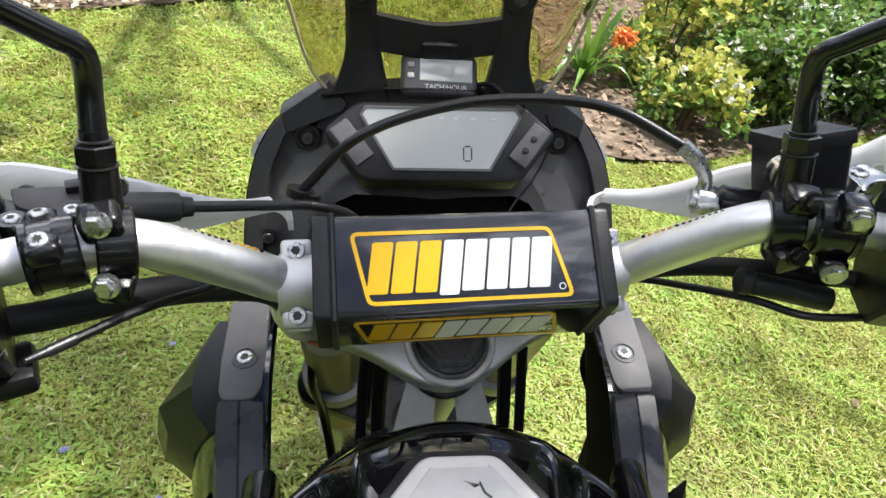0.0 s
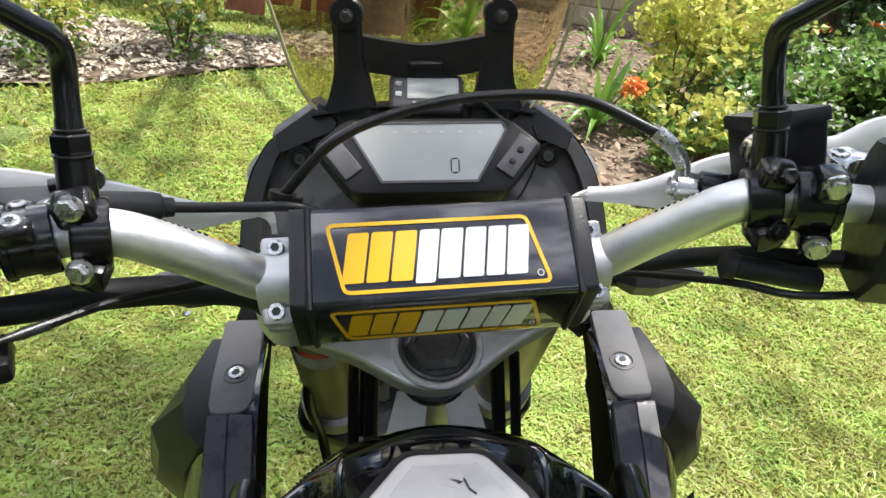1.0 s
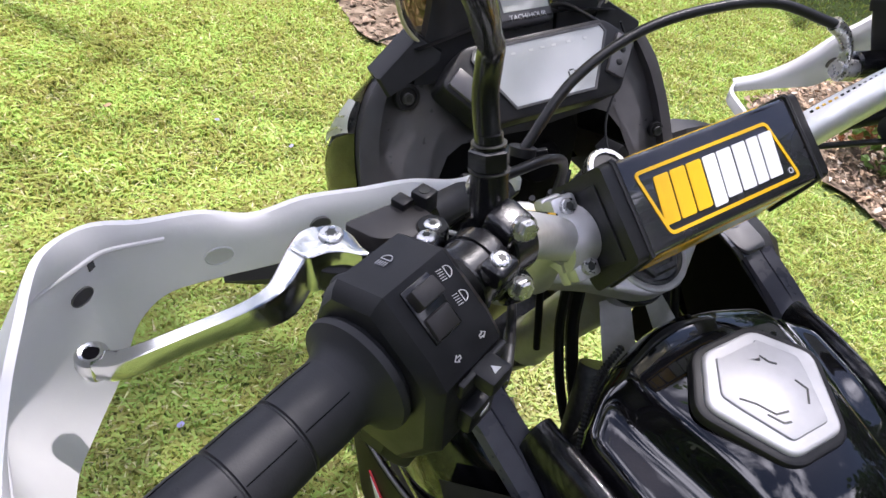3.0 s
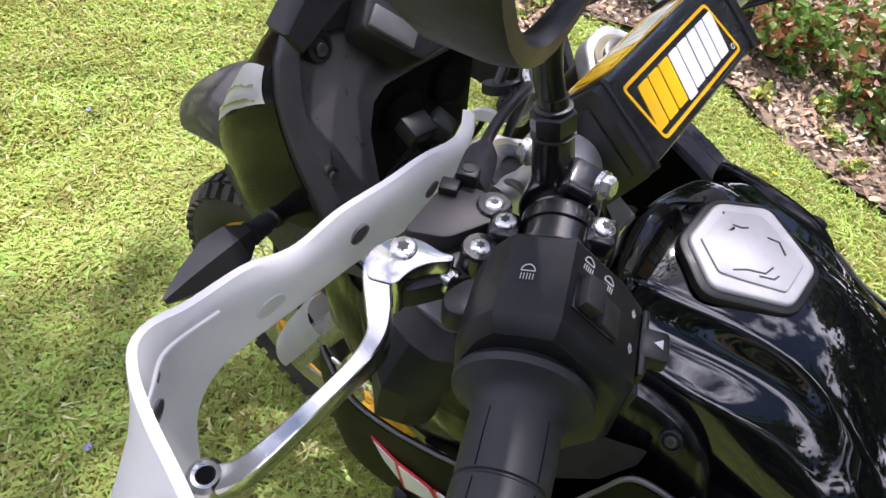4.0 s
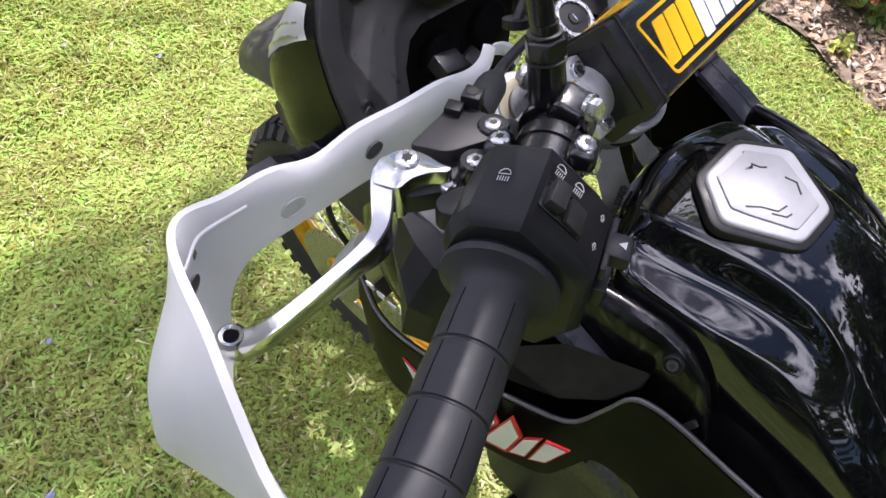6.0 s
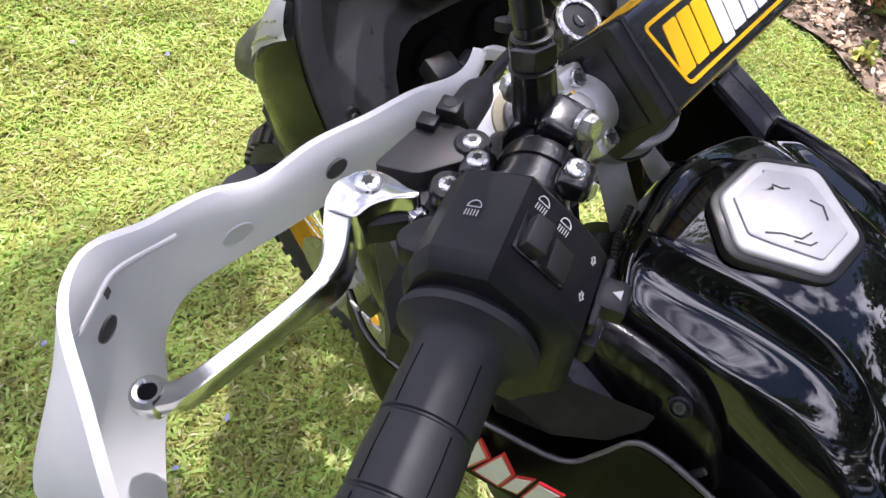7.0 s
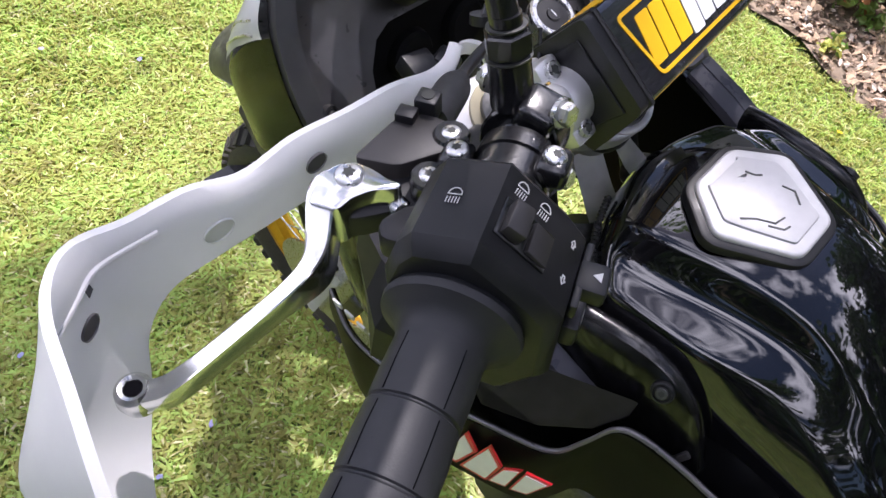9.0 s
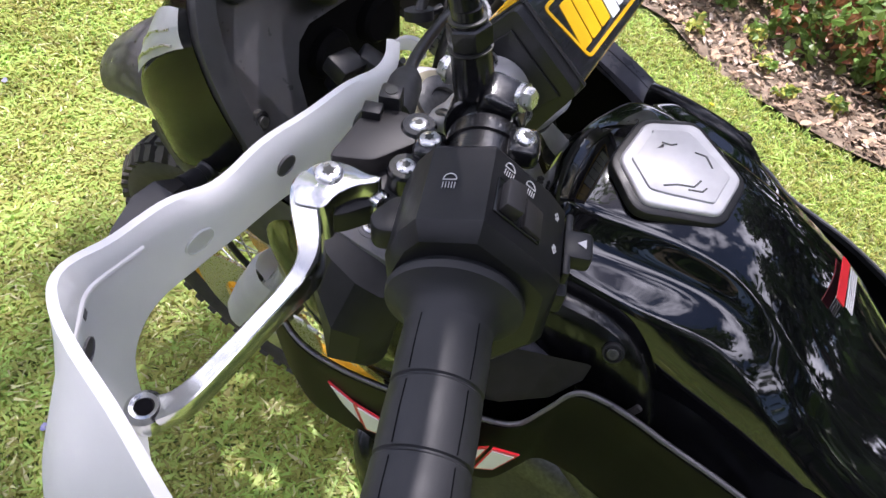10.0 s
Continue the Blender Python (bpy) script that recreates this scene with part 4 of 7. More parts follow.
    # hand guard: a broad strip that runs ahead of the lever and wraps round to the bar end
    rows = [(-0.12, 0.06, 1.114, 1.123, 0.0), (-0.14, 0.0478, 1.1175, 1.1295, 0.0), (-0.165, 0.0382, 1.1174, 1.1404, 0.0), (-0.198, 0.0336, 1.1139, 1.1558, 0.0), (-0.23, 0.032, 1.123, 1.163, 0.0), (-0.262, 0.032, 1.132, 1.17, 0.0), (-0.29, 0.033, 1.135, 1.169, 0.0), (-0.314, 0.034, 1.138, 1.18, 0.0), (-0.34, 0.034, 1.138, 1.185, 0.0035), (-0.3575, 0.0325, 1.126, 1.193, 0.0030), (-0.3665, 0.0190, 1.112, 1.203, 0.0125), (-0.3740, -0.003, 1.104, 1.213, 0.0350), (-0.3815, -0.0285, 1.110, 1.213, 0.0430), (-0.3910, -0.0545, 1.124, 1.207, 0.0270), (-0.4000, -0.081, 1.142, 1.196, 0.0110), (-0.403, -0.106, 1.156, 1.185, 0.0043), (-0.396, -0.124, 1.166, 1.184, 0.0)]
    rows = spline(rows, 80)
    bm = bmesh.new()
    rings = []
    for i, (x, y, z0, z1, q) in enumerate(rows):
        t = Vector((*(rows[min(i + 1, 79)][:2] - rows[max(i - 1, 0)][:2]), 0)).normalized()
        n = Vector((t.y, -t.x, 0))
        h = z1 - z0
        ring = []
        # inner wall, then outer wall, with a lip turned out along the top edge
        for k, o in ((0.0, 0.45 * q), (0.15, 0.75 * q), (0.38, q - 0.001), (0.62, 0.85 * q - 0.002), (0.84, 0.40 * q - 0.001), (0.93, 0.16 * q + 0.001), (1.0, 0.003)):
            ring.append(Vector((x, y, z0 + h * k)) + n * o)
        for k, o in ((1.0, 0.0065), (0.93, 0.16 * q + 0.0055), (0.84, 0.40 * q + 0.0026), (0.62, 0.85 * q + 0.0014), (0.38, q + 0.0024), (0.15, 0.75 * q + 0.003), (0.0, 0.45 * q + 0.003)):
            ring.append(Vector((x, y, z0 + h * k)) + n * o)
        rings.append(ring)
    skin(bm, rings)
    guard = part("hand_guard", flipped(bm, s), M_WHITE, bike, "scuffed white plastic handguard with round holes", sharp=50)
    wall = [(0.0, 0.45, 0.0), (0.15, 0.75, 0.0), (0.38, 1.0, -0.001), (0.62, 0.85, -0.002), (0.84, 0.40, -0.001), (0.93, 0.16, 0.001), (1.0, 0.0, 0.003)]

    def guard_at(i, k):
        """A place on the guard's inner wall, row i, k of the way up."""
        x, y, z0, z1, q = rows[i]
        t = Vector((*(rows[min(i + 1, 79)][:2] - rows[max(i - 1, 0)][:2]), 0)).normalized()
        o = np.interp(k, [w[0] for w in wall], [w[1] * q + w[2] for w in wall])
        return Vector((x, y, z0 + (z1 - z0) * k)) + Vector((t.y, -t.x, 0)) * float(o)

    def on_guard(p):
        """The inner wall's nearest place to p, and its normal there."""
        _, i, k = min(((guard_at(i, k / 20) - Vector(p)).length, i, k / 20) for i in range(1, 79) for k in range(1, 20))
        n = (guard_at(i + 1, k) - guard_at(i - 1, k)).cross(guard_at(i, k + 0.05) - guard_at(i, k - 0.05)).normalized()
        return guard_at(i, k), (n if n.dot(Vector((0.4, -0.9, 0))) > 0 else -n)
    # uncut holes: dark discs on the wall stand for the shade inside
    for p, r in (((-0.201, 0.0335, 1.1355), 0.0056), ((-0.2578, 0.0327, 1.1546), 0.0060), ((-0.3105, 0.0350, 1.1547), 0.0075), ((-0.3718, 0.0200, 1.1640), 0.0056)):
        bm = bmesh.new()
        dimple = abs(p[0] + 0.3105) < 0.001
        c, nn = on_guard(p)
        lathe(bm, c - nn * 0.0008, nn, [(0, r * 1.0), (0.0016, r * 1.02), (0.0018, r * 0.95), (0.0012, r * 0.9), (0.0012, 0.0005)], 24, 0.85)
        part("dimple" if dimple else "hole", flipped(bm, s), M_WHITE if dimple else M_PANEL, guard, "" if dimple else "dark disc painting the shade of a round mounting hole")
    # dark block laid on the wall paints the shade of a slot
    bm = bmesh.new()
    c, nn = on_guard((-0.3690, 0.0300, 1.178))
    block(bm, frame_of(c, nn, (0, 0, 1)), (0.0042, 0.0050, 0.0010), 0.0004, 1)
    part("slot", flipped(bm, s), M_PANEL, guard)
    # moulded ridge below the top edge
    bm = bmesh.new()
    ridge = []
    for i in range(38, 72):
        x, y, z0, z1, q = rows[i]
        t = Vector((*(rows[i + 1][:2] - rows[i - 1][:2]), 0)).normalized()
        ridge.append(Vector((x, y, z0 + (z1 - z0) * 0.80)) + Vector((t.y, -t.x, 0)) * (0.50 * q - 0.0012))
    tube(bm, ridge, 0.0014, 8)
    part("ridge", flipped(bm, s), M_WHITE, guard)
    # flat white strut between guard and bar clamp
    bm = bmesh.new()
    sp = [(-0.120, 0.060, 1.119), (-0.114, 0.057, 1.118), (-0.110, 0.051, 1.116), (-0.109, 0.046, 1.112)] if s < 0 else [(-0.120, 0.060, 1.119), (-0.108, 0.052, 1.117), (-0.104, 0.030, 1.110), (-0.104, 0.022, 1.100)]
    rr = spline(sp, 16)
    skin(bm, [[Vector(p) + Vector((dx, 0, dz)) for dx, dz in ((-0.002, -0.0045), (0.002, -0.0045), (0.002, 0.0045), (-0.002, 0.0045))] for p in rr])
    part("guard_bracket", flipped(bm, s), M_WHITE, guard)

# brake reservoir on the right-hand master cylinder
bm = bmesh.new()
rm = frame_of((0.216, 0.004, 1.1945), (-0.12, 0.34, 0.93), (0, 0.93, -0.34))
skin(bm, [[rm @ Vector((x * k, y * k, h)) for x, y in rounded([(-0.025, 0.019), (0.025, 0.019), (0.025, -0.019), (-0.025, -0.019)], 0.005, 4)] for h, k in ((-0.052, 0.86), (-0.02, 0.93), (0.000, 0.95), (0.0005, 1.03), (0.007, 1.03), (0.009, 0.99))])
reservoir = part("brake_reservoir", bm, M_PLASTIC, bike, "black brake fluid reservoir with a round sight glass")
bm = bmesh.new()
sg = Vector((0.1945, -0.0185, 1.1875))
lathe(bm, sg, (-0.1, -0.98, 0.0), [(-0.006, 0.0098), (0.003, 0.0098), (0.0035, 0.0088), (0.002, 0.0082), (0.002, 0.0005)], 24)
part("sight_glass", bm, M_STEEL, reservoir, "round sight glass in a metal ring")
bm = bmesh.new()
lathe(bm, (0.240, -0.022, 1.153), (-0.93, 0.36, 0.0), [(0, 0.0105), (0.070, 0.0105), (0.072, 0.0085), (0.080, 0.0085)], 20)
part("master_cylinder", bm, M_SATIN, bike)
bm = bmesh.new()
bc = Vector((0.162, 0.004, 1.152))
lathe(bm, bc, (0.9, -0.3, -0.1), [(-0.008, 0.0065), (-0.004, 0.0065), (-0.004, 0.009), (0.008, 0.009), (0.008, 0.0065), (0.014, 0.0065)], 14)
banjo = part("banjo_fitting", bm, M_STEEL, bike, "silver hose fitting")
bm = bmesh.new()
tube(bm, [(0.162, 0.006, 1.155), (0.163, 0.009, 1.166), (0.155, 0.0125, 1.178), (0.1425, 0.017, 1.1875)], [0.0052, 0.0046, 0.0052, 0.0056], 14, 16)
part("hose_collar", bm, M_STEEL, banjo)
bm = bmesh.new()
tube(bm, HOSE, 0.0037, 16, 60)
part("brake_hose", bm, M_HOSE, bike, "black brake hose looping over the dash")
for p in (HOSE[0],):
    bm = bmesh.new()
    lathe(bm, p, (0.3, 0.3, 1), [(-0.003, 0.0065), (-0.003, 0.0095), (0.003, 0.0095), (0.003, 0.0065)], 16)
    block(bm, frame_of(Vector(p) + Vector((0.009, -0.006, 0)), (1, -0.5, 0.2)), (0.004, 0.004, 0.012), 0.001)
    part("cable_tie", bm, M_PLASTIC, bike)
bm = bmesh.new()
tube(bm, [(-0.082, 0.028, 1.128), (-0.092, 0.020, 1.117), (-0.110, 0.016, 1.112), (-0.118, 0.012, 1.110)], 0.0013, 8, 16)
part("tie_tail", bm, M_PLASTIC, bike)
# wiring looms below the bar
for s in (-1, 1):
    bm = bmesh.new()
    tube(bm, [(-0.258, -0.057, 1.130), (-0.232, -0.045, 1.124), (-0.20, -0.02, 1.112), (-0.165, 0.012, 1.088), (-0.125, 0.035, 1.06), (-0.10, 0.05, 1.00)], [r * (1.0 if s < 0 else 0.72) for r in (0.008, 0.0085, 0.0095, 0.010, 0.010, 0.009)], 14, 36)
    part("wiring_loom", flipped(bm, s), M_RUBBER, bike, "taped black wiring loom")
    bm = bmesh.new()
    low = 0.0 if s < 0 else -0.016
    tube(bm, [(-0.210 if s < 0 else -0.245, -0.080, 1.137 + low), (-0.205, -0.075, 1.136 + low), (-0.185, -0.05, 1.128 + low), (-0.162, -0.02, 1.113 + low), (-0.133, 0.01, 1.096 + low), (-0.10, 0.04, 1.05), (-0.09, 0.05, 0.98)], 0.0026, 10, 40)
    cable = part("control_cable", flipped(bm, s), M_HOSE, bike, "thin black control cable")
    if s > 0:
        continue
    bm = bmesh.new()
    tube(bm, [(-0.222, -0.0945, 1.1415 + low), (-0.2145, -0.0855, 1.1385 + low), (-0.2065, -0.0765, 1.1362 + low)], [0.0014, 0.0030, 0.0030], 12)
    part("ferrule", flipped(bm, s), M_DARKSTEEL, cable)
bm = bmesh.new()
lathe(bm, (0.232, -0.058, 1.116), (-1, 0.3, 0.1), [(0, 0.008), (0.05, 0.0075), (0.052, 0.009), (0.058, 0.009), (0.06, 0.005)], 16)
part("cable_boot", bm, M_RUBBER, bike)

# ---- body ----
def panel_y(x, z):
    """How far ahead the rider-facing fairing panel stands."""
    return 0.203 + 0.60 * (z - 1.086) + 0.5 * x * x


fairing = new("fairing")
fairing.parent = bike
tagged(fairing, "charcoal plastic front fairing with instrument panel")
# rider-facing panel, arched below the dash
half = [(0.0, 1.128), (0.055, 1.130), (0.096, 1.128), (0.140, 1.103), (0.161, 1.077), (0.170, 1.055), (0.176, 1.025), (0.178, 0.99), (0.179, 0.960), (0.171, 0.938), (0.148, 0.930), (0.130, 0.945), (0.120, 0.973), (0.106, 1.018), (0.0916, 1.036), (0.0755, 1.043), (0.037, 1.043), (0.0, 1.041)]
edge = half[2:10]
ring_pts = half + [(-x, z) for x, z in half[-2:0:-1]]
bm = bmesh.new()
front = [bm.verts.new((x, panel_y(x, z), z)) for x, z in ring_pts]
k = len(front)
inner = []
for x, z in ring_pts:
    cx, cz = (0.10 if x > 0.02 else -0.10 if x < -0.02 else 0.0), 1.075
    ix, iz = x + (cx - x) * 0.38, z + (cz - z) * 0.38
    inner.append(bm.verts.new((ix, panel_y(ix, iz) + 0.004, iz)))
for i in range(k):
    bm.faces.new((front[i], front[(i + 1) % k], inner[(i + 1) % k], inner[i]))
bm.faces.new(inner)
bmesh.ops.solidify(bm, geom=bm.faces[:], thickness=-0.005)
body_part("inner_panel", bm, M_PANEL, fairing, "charcoal inner fairing panel", sharp=45)
for s in (-1, 1):
    # raised border along the panel's outer edge
    border_in = [(0.092, 1.112), (0.129, 1.096), (0.144, 1.073), (0.152, 1.050), (0.157, 1.02), (0.158, 0.99), (0.160, 0.960), (0.160, 0.942)]
    bm = bmesh.new()
    a, b = spline(edge, 30), spline(border_in, 30)
    rings = []
    for (x0, z0), (x1, z1) in zip(a, b):
        y0, y1 = panel_y(x0, z0), panel_y(x1, z1)
        rings.append([(s * x0, y0 + 0.004, z0), (s * x0, y0 - 0.005, z0), (s * (x0 * 0.9 + x1 * 0.1), y0 - 0.0065, z0 * 0.9 + z1 * 0.1), (s * (x0 * 0.15 + x1 * 0.85), y1 - 0.0065, z0 * 0.15 + z1 * 0.85), (s * x1, y1 + 0.002, z1)])
    skin(bm, rings, closed=False, caps=False)
    bmesh.ops.solidify(bm, geom=bm.faces[:], thickness=0.002)
    body_part("panel_border", bm, M_PANEL, fairing, sharp=28)
    # ear beside the dash
    bm = bmesh.new()
    ear = [(0.0985, 1.133), (0.080, 1.119), (0.084, 1.112), (0.137, 1.092), (0.1425, 1.106)]
    rings = []
    for k2, dy in ((1.0, 0.012), (1.0, -0.008), (0.93, -0.011)):
        cx, cz = 0.109, 1.111
        rings.append([(s * (cx + (x - cx) * k2), panel_y(x, z) + dy, cz + (z - cz) * k2) for x, z in ear])
    skin(bm, rings)
    body_part("side_block", bm, M_PLASTIC, fairing, "black block beside the dash", sharp=20)
    for bx, bz, ax in ((0.1176, 1.086, (0, -0.94, 0.34)), (0.156, 1.004, (-s * 0.2, -0.92, 0.34))):
        by = panel_y(bx, bz)
        bm = bmesh.new()
        lathe(bm, (s * bx, by + 0.001, bz), ax, [(d, r * (1.0 if bz > 1.05 else 0.68)) for d, r in ((0, 0.013), (0.0045, 0.0115), (0.005, 0.0085), (0.0035, 0.0075), (0.0035, 0.0005))], 24)
        boss = body_part("bolt_boss", bm, M_PLASTIC, fairing)
        body_part("bolt", cap_bolt((s * bx, by - 0.0030, bz), ax, 0.0052, 0.003), M_DARKSTEEL, boss)
    # painted side shell from the panel's rim round to the lamps
    rim_pts = spline(edge, 101)

    def shell_at(u, v, lift=0.0):
        x, z = rim_pts[int(round(v * 100))]
        y0 = panel_y(x, z) + 0.002
        far_y = 0.395 - 0.10 * max(0.0, 1.04 - z) - 1.0 * max(0.0, z - 1.04)
        return Vector((s * (x * (1 - 0.7 * u ** 5) + 0.002 + lift), y0 + (far_y - y0) * u + lift * 0.3 * u, z - (0.06 + 0.11 * u) * u))
    bm = bmesh.new()
    skin(bm, [[shell_at(u, v) for v in np.linspace(0, 0.88, 16)] for u in np.linspace(0, 1, 15)], closed=False, caps=False)
    bmesh.ops.solidify(bm, geom=bm.faces[:], thickness=0.003)
    body_part("side_shell", bm, M_SHELL, fairing, "gloss black fairing side", sharp=50)
    # clear lamp glass in the side
    bm = bmesh.new()
    rings = []
    for u in np.linspace(0.04, 0.56, 8):
        top_v = 0.23 - 0.12 * u
        rings.append([shell_at(u, top_v + (0.37 + 0.10 * u - top_v) * f, 0.0035 + 0.002 * math.sin(math.pi * f)) for f in np.linspace(0, 1, 7)])
    skin(bm, rings, closed=False, caps=False)
    bmesh.ops.solidify(bm, geom=bm.faces[:], thickness=0.004)
    lens = body_part("lamp_lens", bm, M_LENS, fairing, "clear headlamp side lens", sharp=50)
    for f in (0.35, 0.66):
        bm = bmesh.new()
        tube(bm, [shell_at(u, 0.23 - 0.12 * u + (0.20 + 0.12 * u) * f, 0.0052) for u in np.linspace(0.12, 0.60, 8)], 0.0012, 6)
        body_part("lens_rib", bm, M_STEEL, lens)
# front lamp face closing the nose
bm = bmesh.new()
nose = [(-0.10, 0.29, 1.05), (0.10, 0.29, 1.05), (0.06, 0.345, 0.97), (0.05, 0.335, 0.86), (-0.05, 0.335, 0.86), (-0.06, 0.345, 0.97)]
c = bm.verts.new((0, 0.355, 0.96))
vs = [bm.verts.new(p) for p in nose]
for i in range(6):
    bm.faces.new((c, vs[i], vs[(i + 1) % 6]))
bmesh.ops.solidify(bm, geom=bm.faces[:], thickness=0.004)
body_part("headlamp", bm, M_LENS, fairing, "headlamp face")
# moulded black back of the headlamp, seen through the arch
bm = bmesh.new()
skin(bm, [[Vector((x * w, y, 0.945 + z * h)) for x, z in ((-1, -0.7), (-1, 0.6), (-0.8, 1), (0.8, 1), (1, 0.6), (1, -0.7), (0.7, -1), (-0.7, -1))] for y, w, h in ((0.205, 0.070, 0.060), (0.212, 0.090, 0.080), (0.250, 0.112, 0.105), (0.300, 0.118, 0.115))])
body_part("lamp_housing", bm, M_MATT, fairing, "black back of the headlamp", sharp=20)
for x, z in ((-0.035, 0.975), (0.035, 0.975)):
    bm = bmesh.new()
    lathe(bm, (x, 0.207, z), (0, -1, 0.1), [(0, 0.026), (0.012, 0.024), (0.016, 0.020), (0.016, 0.001)], 20)
    body_part("bulb_cover", bm, M_MATT, fairing)
# roof of the nose below the windscreen
bm = bmesh.new()
skin(bm, [[(-w, y, z), (-w * 0.5, y + 0.004, z + 0.006), (0, y + 0.005, z + 0.008), (w * 0.5, y + 0.004, z + 0.006), (w, y, z)] for w, y, z in ((0.105, 0.212, 1.126), (0.105, 0.25, 1.118), (0.108, 0.29, 1.10), (0.10, 0.32, 1.08))], closed=False, caps=False)
bmesh.ops.solidify(bm, geom=bm.faces[:], thickness=0.003)
body_part("nose_cover", bm, M_PLASTIC, fairing)
# beak mudguard
bm = bmesh.new()
secs = []
for y, w, z, drop in ((0.20, 0.098, 0.890, 0.060), (0.32, 0.104, 0.892, 0.075), (0.42, 0.102, 0.878, 0.082), (0.50, 0.094, 0.850, 0.076), (0.565, 0.086, 0.806, 0.066), (0.615, 0.076, 0.764, 0.046), (0.640, 0.056, 0.738, 0.020)):
    secs.append([(w * math.sin(radians(a)), y + 0.02 * math.cos(radians(a)), z - drop * (1 - math.cos(radians(a)))) for a in range(-85, 86, 17)])
skin(bm, secs, closed=False, caps=False)
bmesh.ops.solidify(bm, geom=bm.faces[:], thickness=0.004)
subdivided(body_part("beak", bm, M_PANEL, bike, "charcoal plastic beak mudguard"), 1)
for s in (-1, 1):
    # lower side fin with the indicator on a short stalk
    bm = bmesh.new()
    skin(bm, [[(s * x, y, z), (s * (x + 0.004), y, z - h)] for x, y, z, h in ((0.158, 0.335, 0.902, 0.008), (0.166, 0.30, 0.922, 0.055), (0.174, 0.24, 0.940, 0.080), (0.181, 0.17, 0.955, 0.090), (0.183, 0.10, 0.958, 0.085))], closed=False, caps=False)
    bmesh.ops.solidify(bm, geom=bm.faces[:], thickness=0.005)
    body_part("side_fin", bm, M_PANEL, fairing)
    bm = bmesh.new()
    a, b = Vector((-0.172, 0.226, 0.922)), Vector((-0.212, 0.219, 0.932))
    tube(bm, [a, a.lerp(b, 0.3), a.lerp(b, 0.35), a.lerp(b, 0.5), a.lerp(b, 0.55), a.lerp(b, 0.75), b], [0.010, 0.010, 0.0085, 0.0085, 0.010, 0.010, 0.012], 14)
    indicator = body_part("indicator", flipped(bm, s), M_RUBBER, bike, "dark arrow-shaped indicator on a rubber stalk")
    bm = bmesh.new()
    tip = Vector((-0.309, 0.206, 0.941))
    base = b
    d = (tip - base)
    rings = []
    for u, w, h in ((0, 0.010, 0.011), (0.18, 0.022, 0.021), (0.42, 0.024, 0.023), (0.72, 0.014, 0.015), (0.97, 0.003, 0.004)):
        c = base + d * u
        rings.append([c + Vector((0, w * math.cos(t), h * math.sin(t))) for t in (i * math.pi / 3 for i in range(6))])
    skin(bm, rings)
    body_part("indicator_lens", flipped(bm, s), M_ORANGELENS, indicator, sharp=20)

# dash
DASH = frame_of((0.002, 0.174, 1.103), (0, -0.70, 0.714), (0, 0.714, 0.70))
hexo = [(-0.074, 0.035), (0.074, 0.035), (0.104, 0.008), (0.069, -0.036), (-0.069, -0.036), (-0.104, 0.008)]
bm = bmesh.new()
slab(bm, rounded(hexo, 0.008, 3), DASH @ pose(0, 0, 0.004), 0.030, 0.004, 2)
dash = body_part("dash", bm, M_PLASTIC, bike, "black hexagonal digital instrument panel")
bm = bmesh.new()
inner = [(-0.066, 0.029), (0.066, 0.029), (0.070, 0.022), (0.042, -0.026), (-0.042, -0.026), (-0.070, 0.022)]
slab(bm, rounded(inner, 0.003, 2), DASH @ pose(0, 0, 0.0055), 0.003, 0.0008, 1)
screen = body_part("dash_screen", bm, M_LCD, dash, "grey glossy display, switched off, paled by a painted cloud reflection")
bm = bmesh.new()
stroke(bm, DASH @ pose(0, 0, 0.0056), [(p[0] * 1.0, p[1] * 1.0) for p in inner], 0.0022, 0.0008, True)
body_part("screen_border", bm, M_ALLOYPAINT, dash, smooth=False)
for i, x in enumerate((-0.045, -0.030, -0.012, 0.0, 0.012, 0.028, 0.046)):
    bm = bmesh.new()
    block(bm, DASH @ pose(x, 0.020, 0.0058), (0.0042, 0.0020, 0.0004), 0)
    body_part("warning_mark", bm, M_LCDLIGHT, screen, smooth=False)
for pts in ([(0.019, -0.006), (0.019, -0.017)], [(0.026, -0.006), (0.026, -0.017)], [(0.020, -0.005), (0.025, -0.005)], [(0.020, -0.018), (0.025, -0.018)]):
    bm = bmesh.new()
    stroke(bm, DASH @ pose(0, 0, 0.0057), pts, 0.0012, 0.0003)
    body_part("display_digit_bar", bm, M_SEGMENT, screen, smooth=False)
for s in (-1, 1):
    bm = bmesh.new()
    bmx = DASH @ pose(s * 0.078, -0.003, 0.0045, 0, 0, s * 37 * -1)
    block(bm, bmx, (0.0185, 0.040, 0.006), 0.0015)
    pad_ob = body_part("dash_button_pad", bm, M_PANEL, dash)
    if s > 0:
        for y in (-0.007, 0.006):
            bm = bmesh.new()
            lathe(bm, bmx @ Vector((0, y, 0.002)), bmx.to_3x3() @ Vector((0, 0, 1)), [(0, 0.0032), (0.002, 0.003), (0.0026, 0.002), (0.0026, 0.0003)], 16)
            body_part("dash_button", bm, M_RUBBER, pad_ob)
bm = bmesh.new()
tube(bm, [(0.098, 0.196, 1.122), (0.104, 0.186, 1.100), (0.090, 0.172, 1.068), (0.066, 0.150, 1.045), (0.056, 0.12, 1.02), (0.05, 0.08, 0.98)], 0.0012, 8, 28)
body_part("thin_cable", bm, M_HOSE, bike)

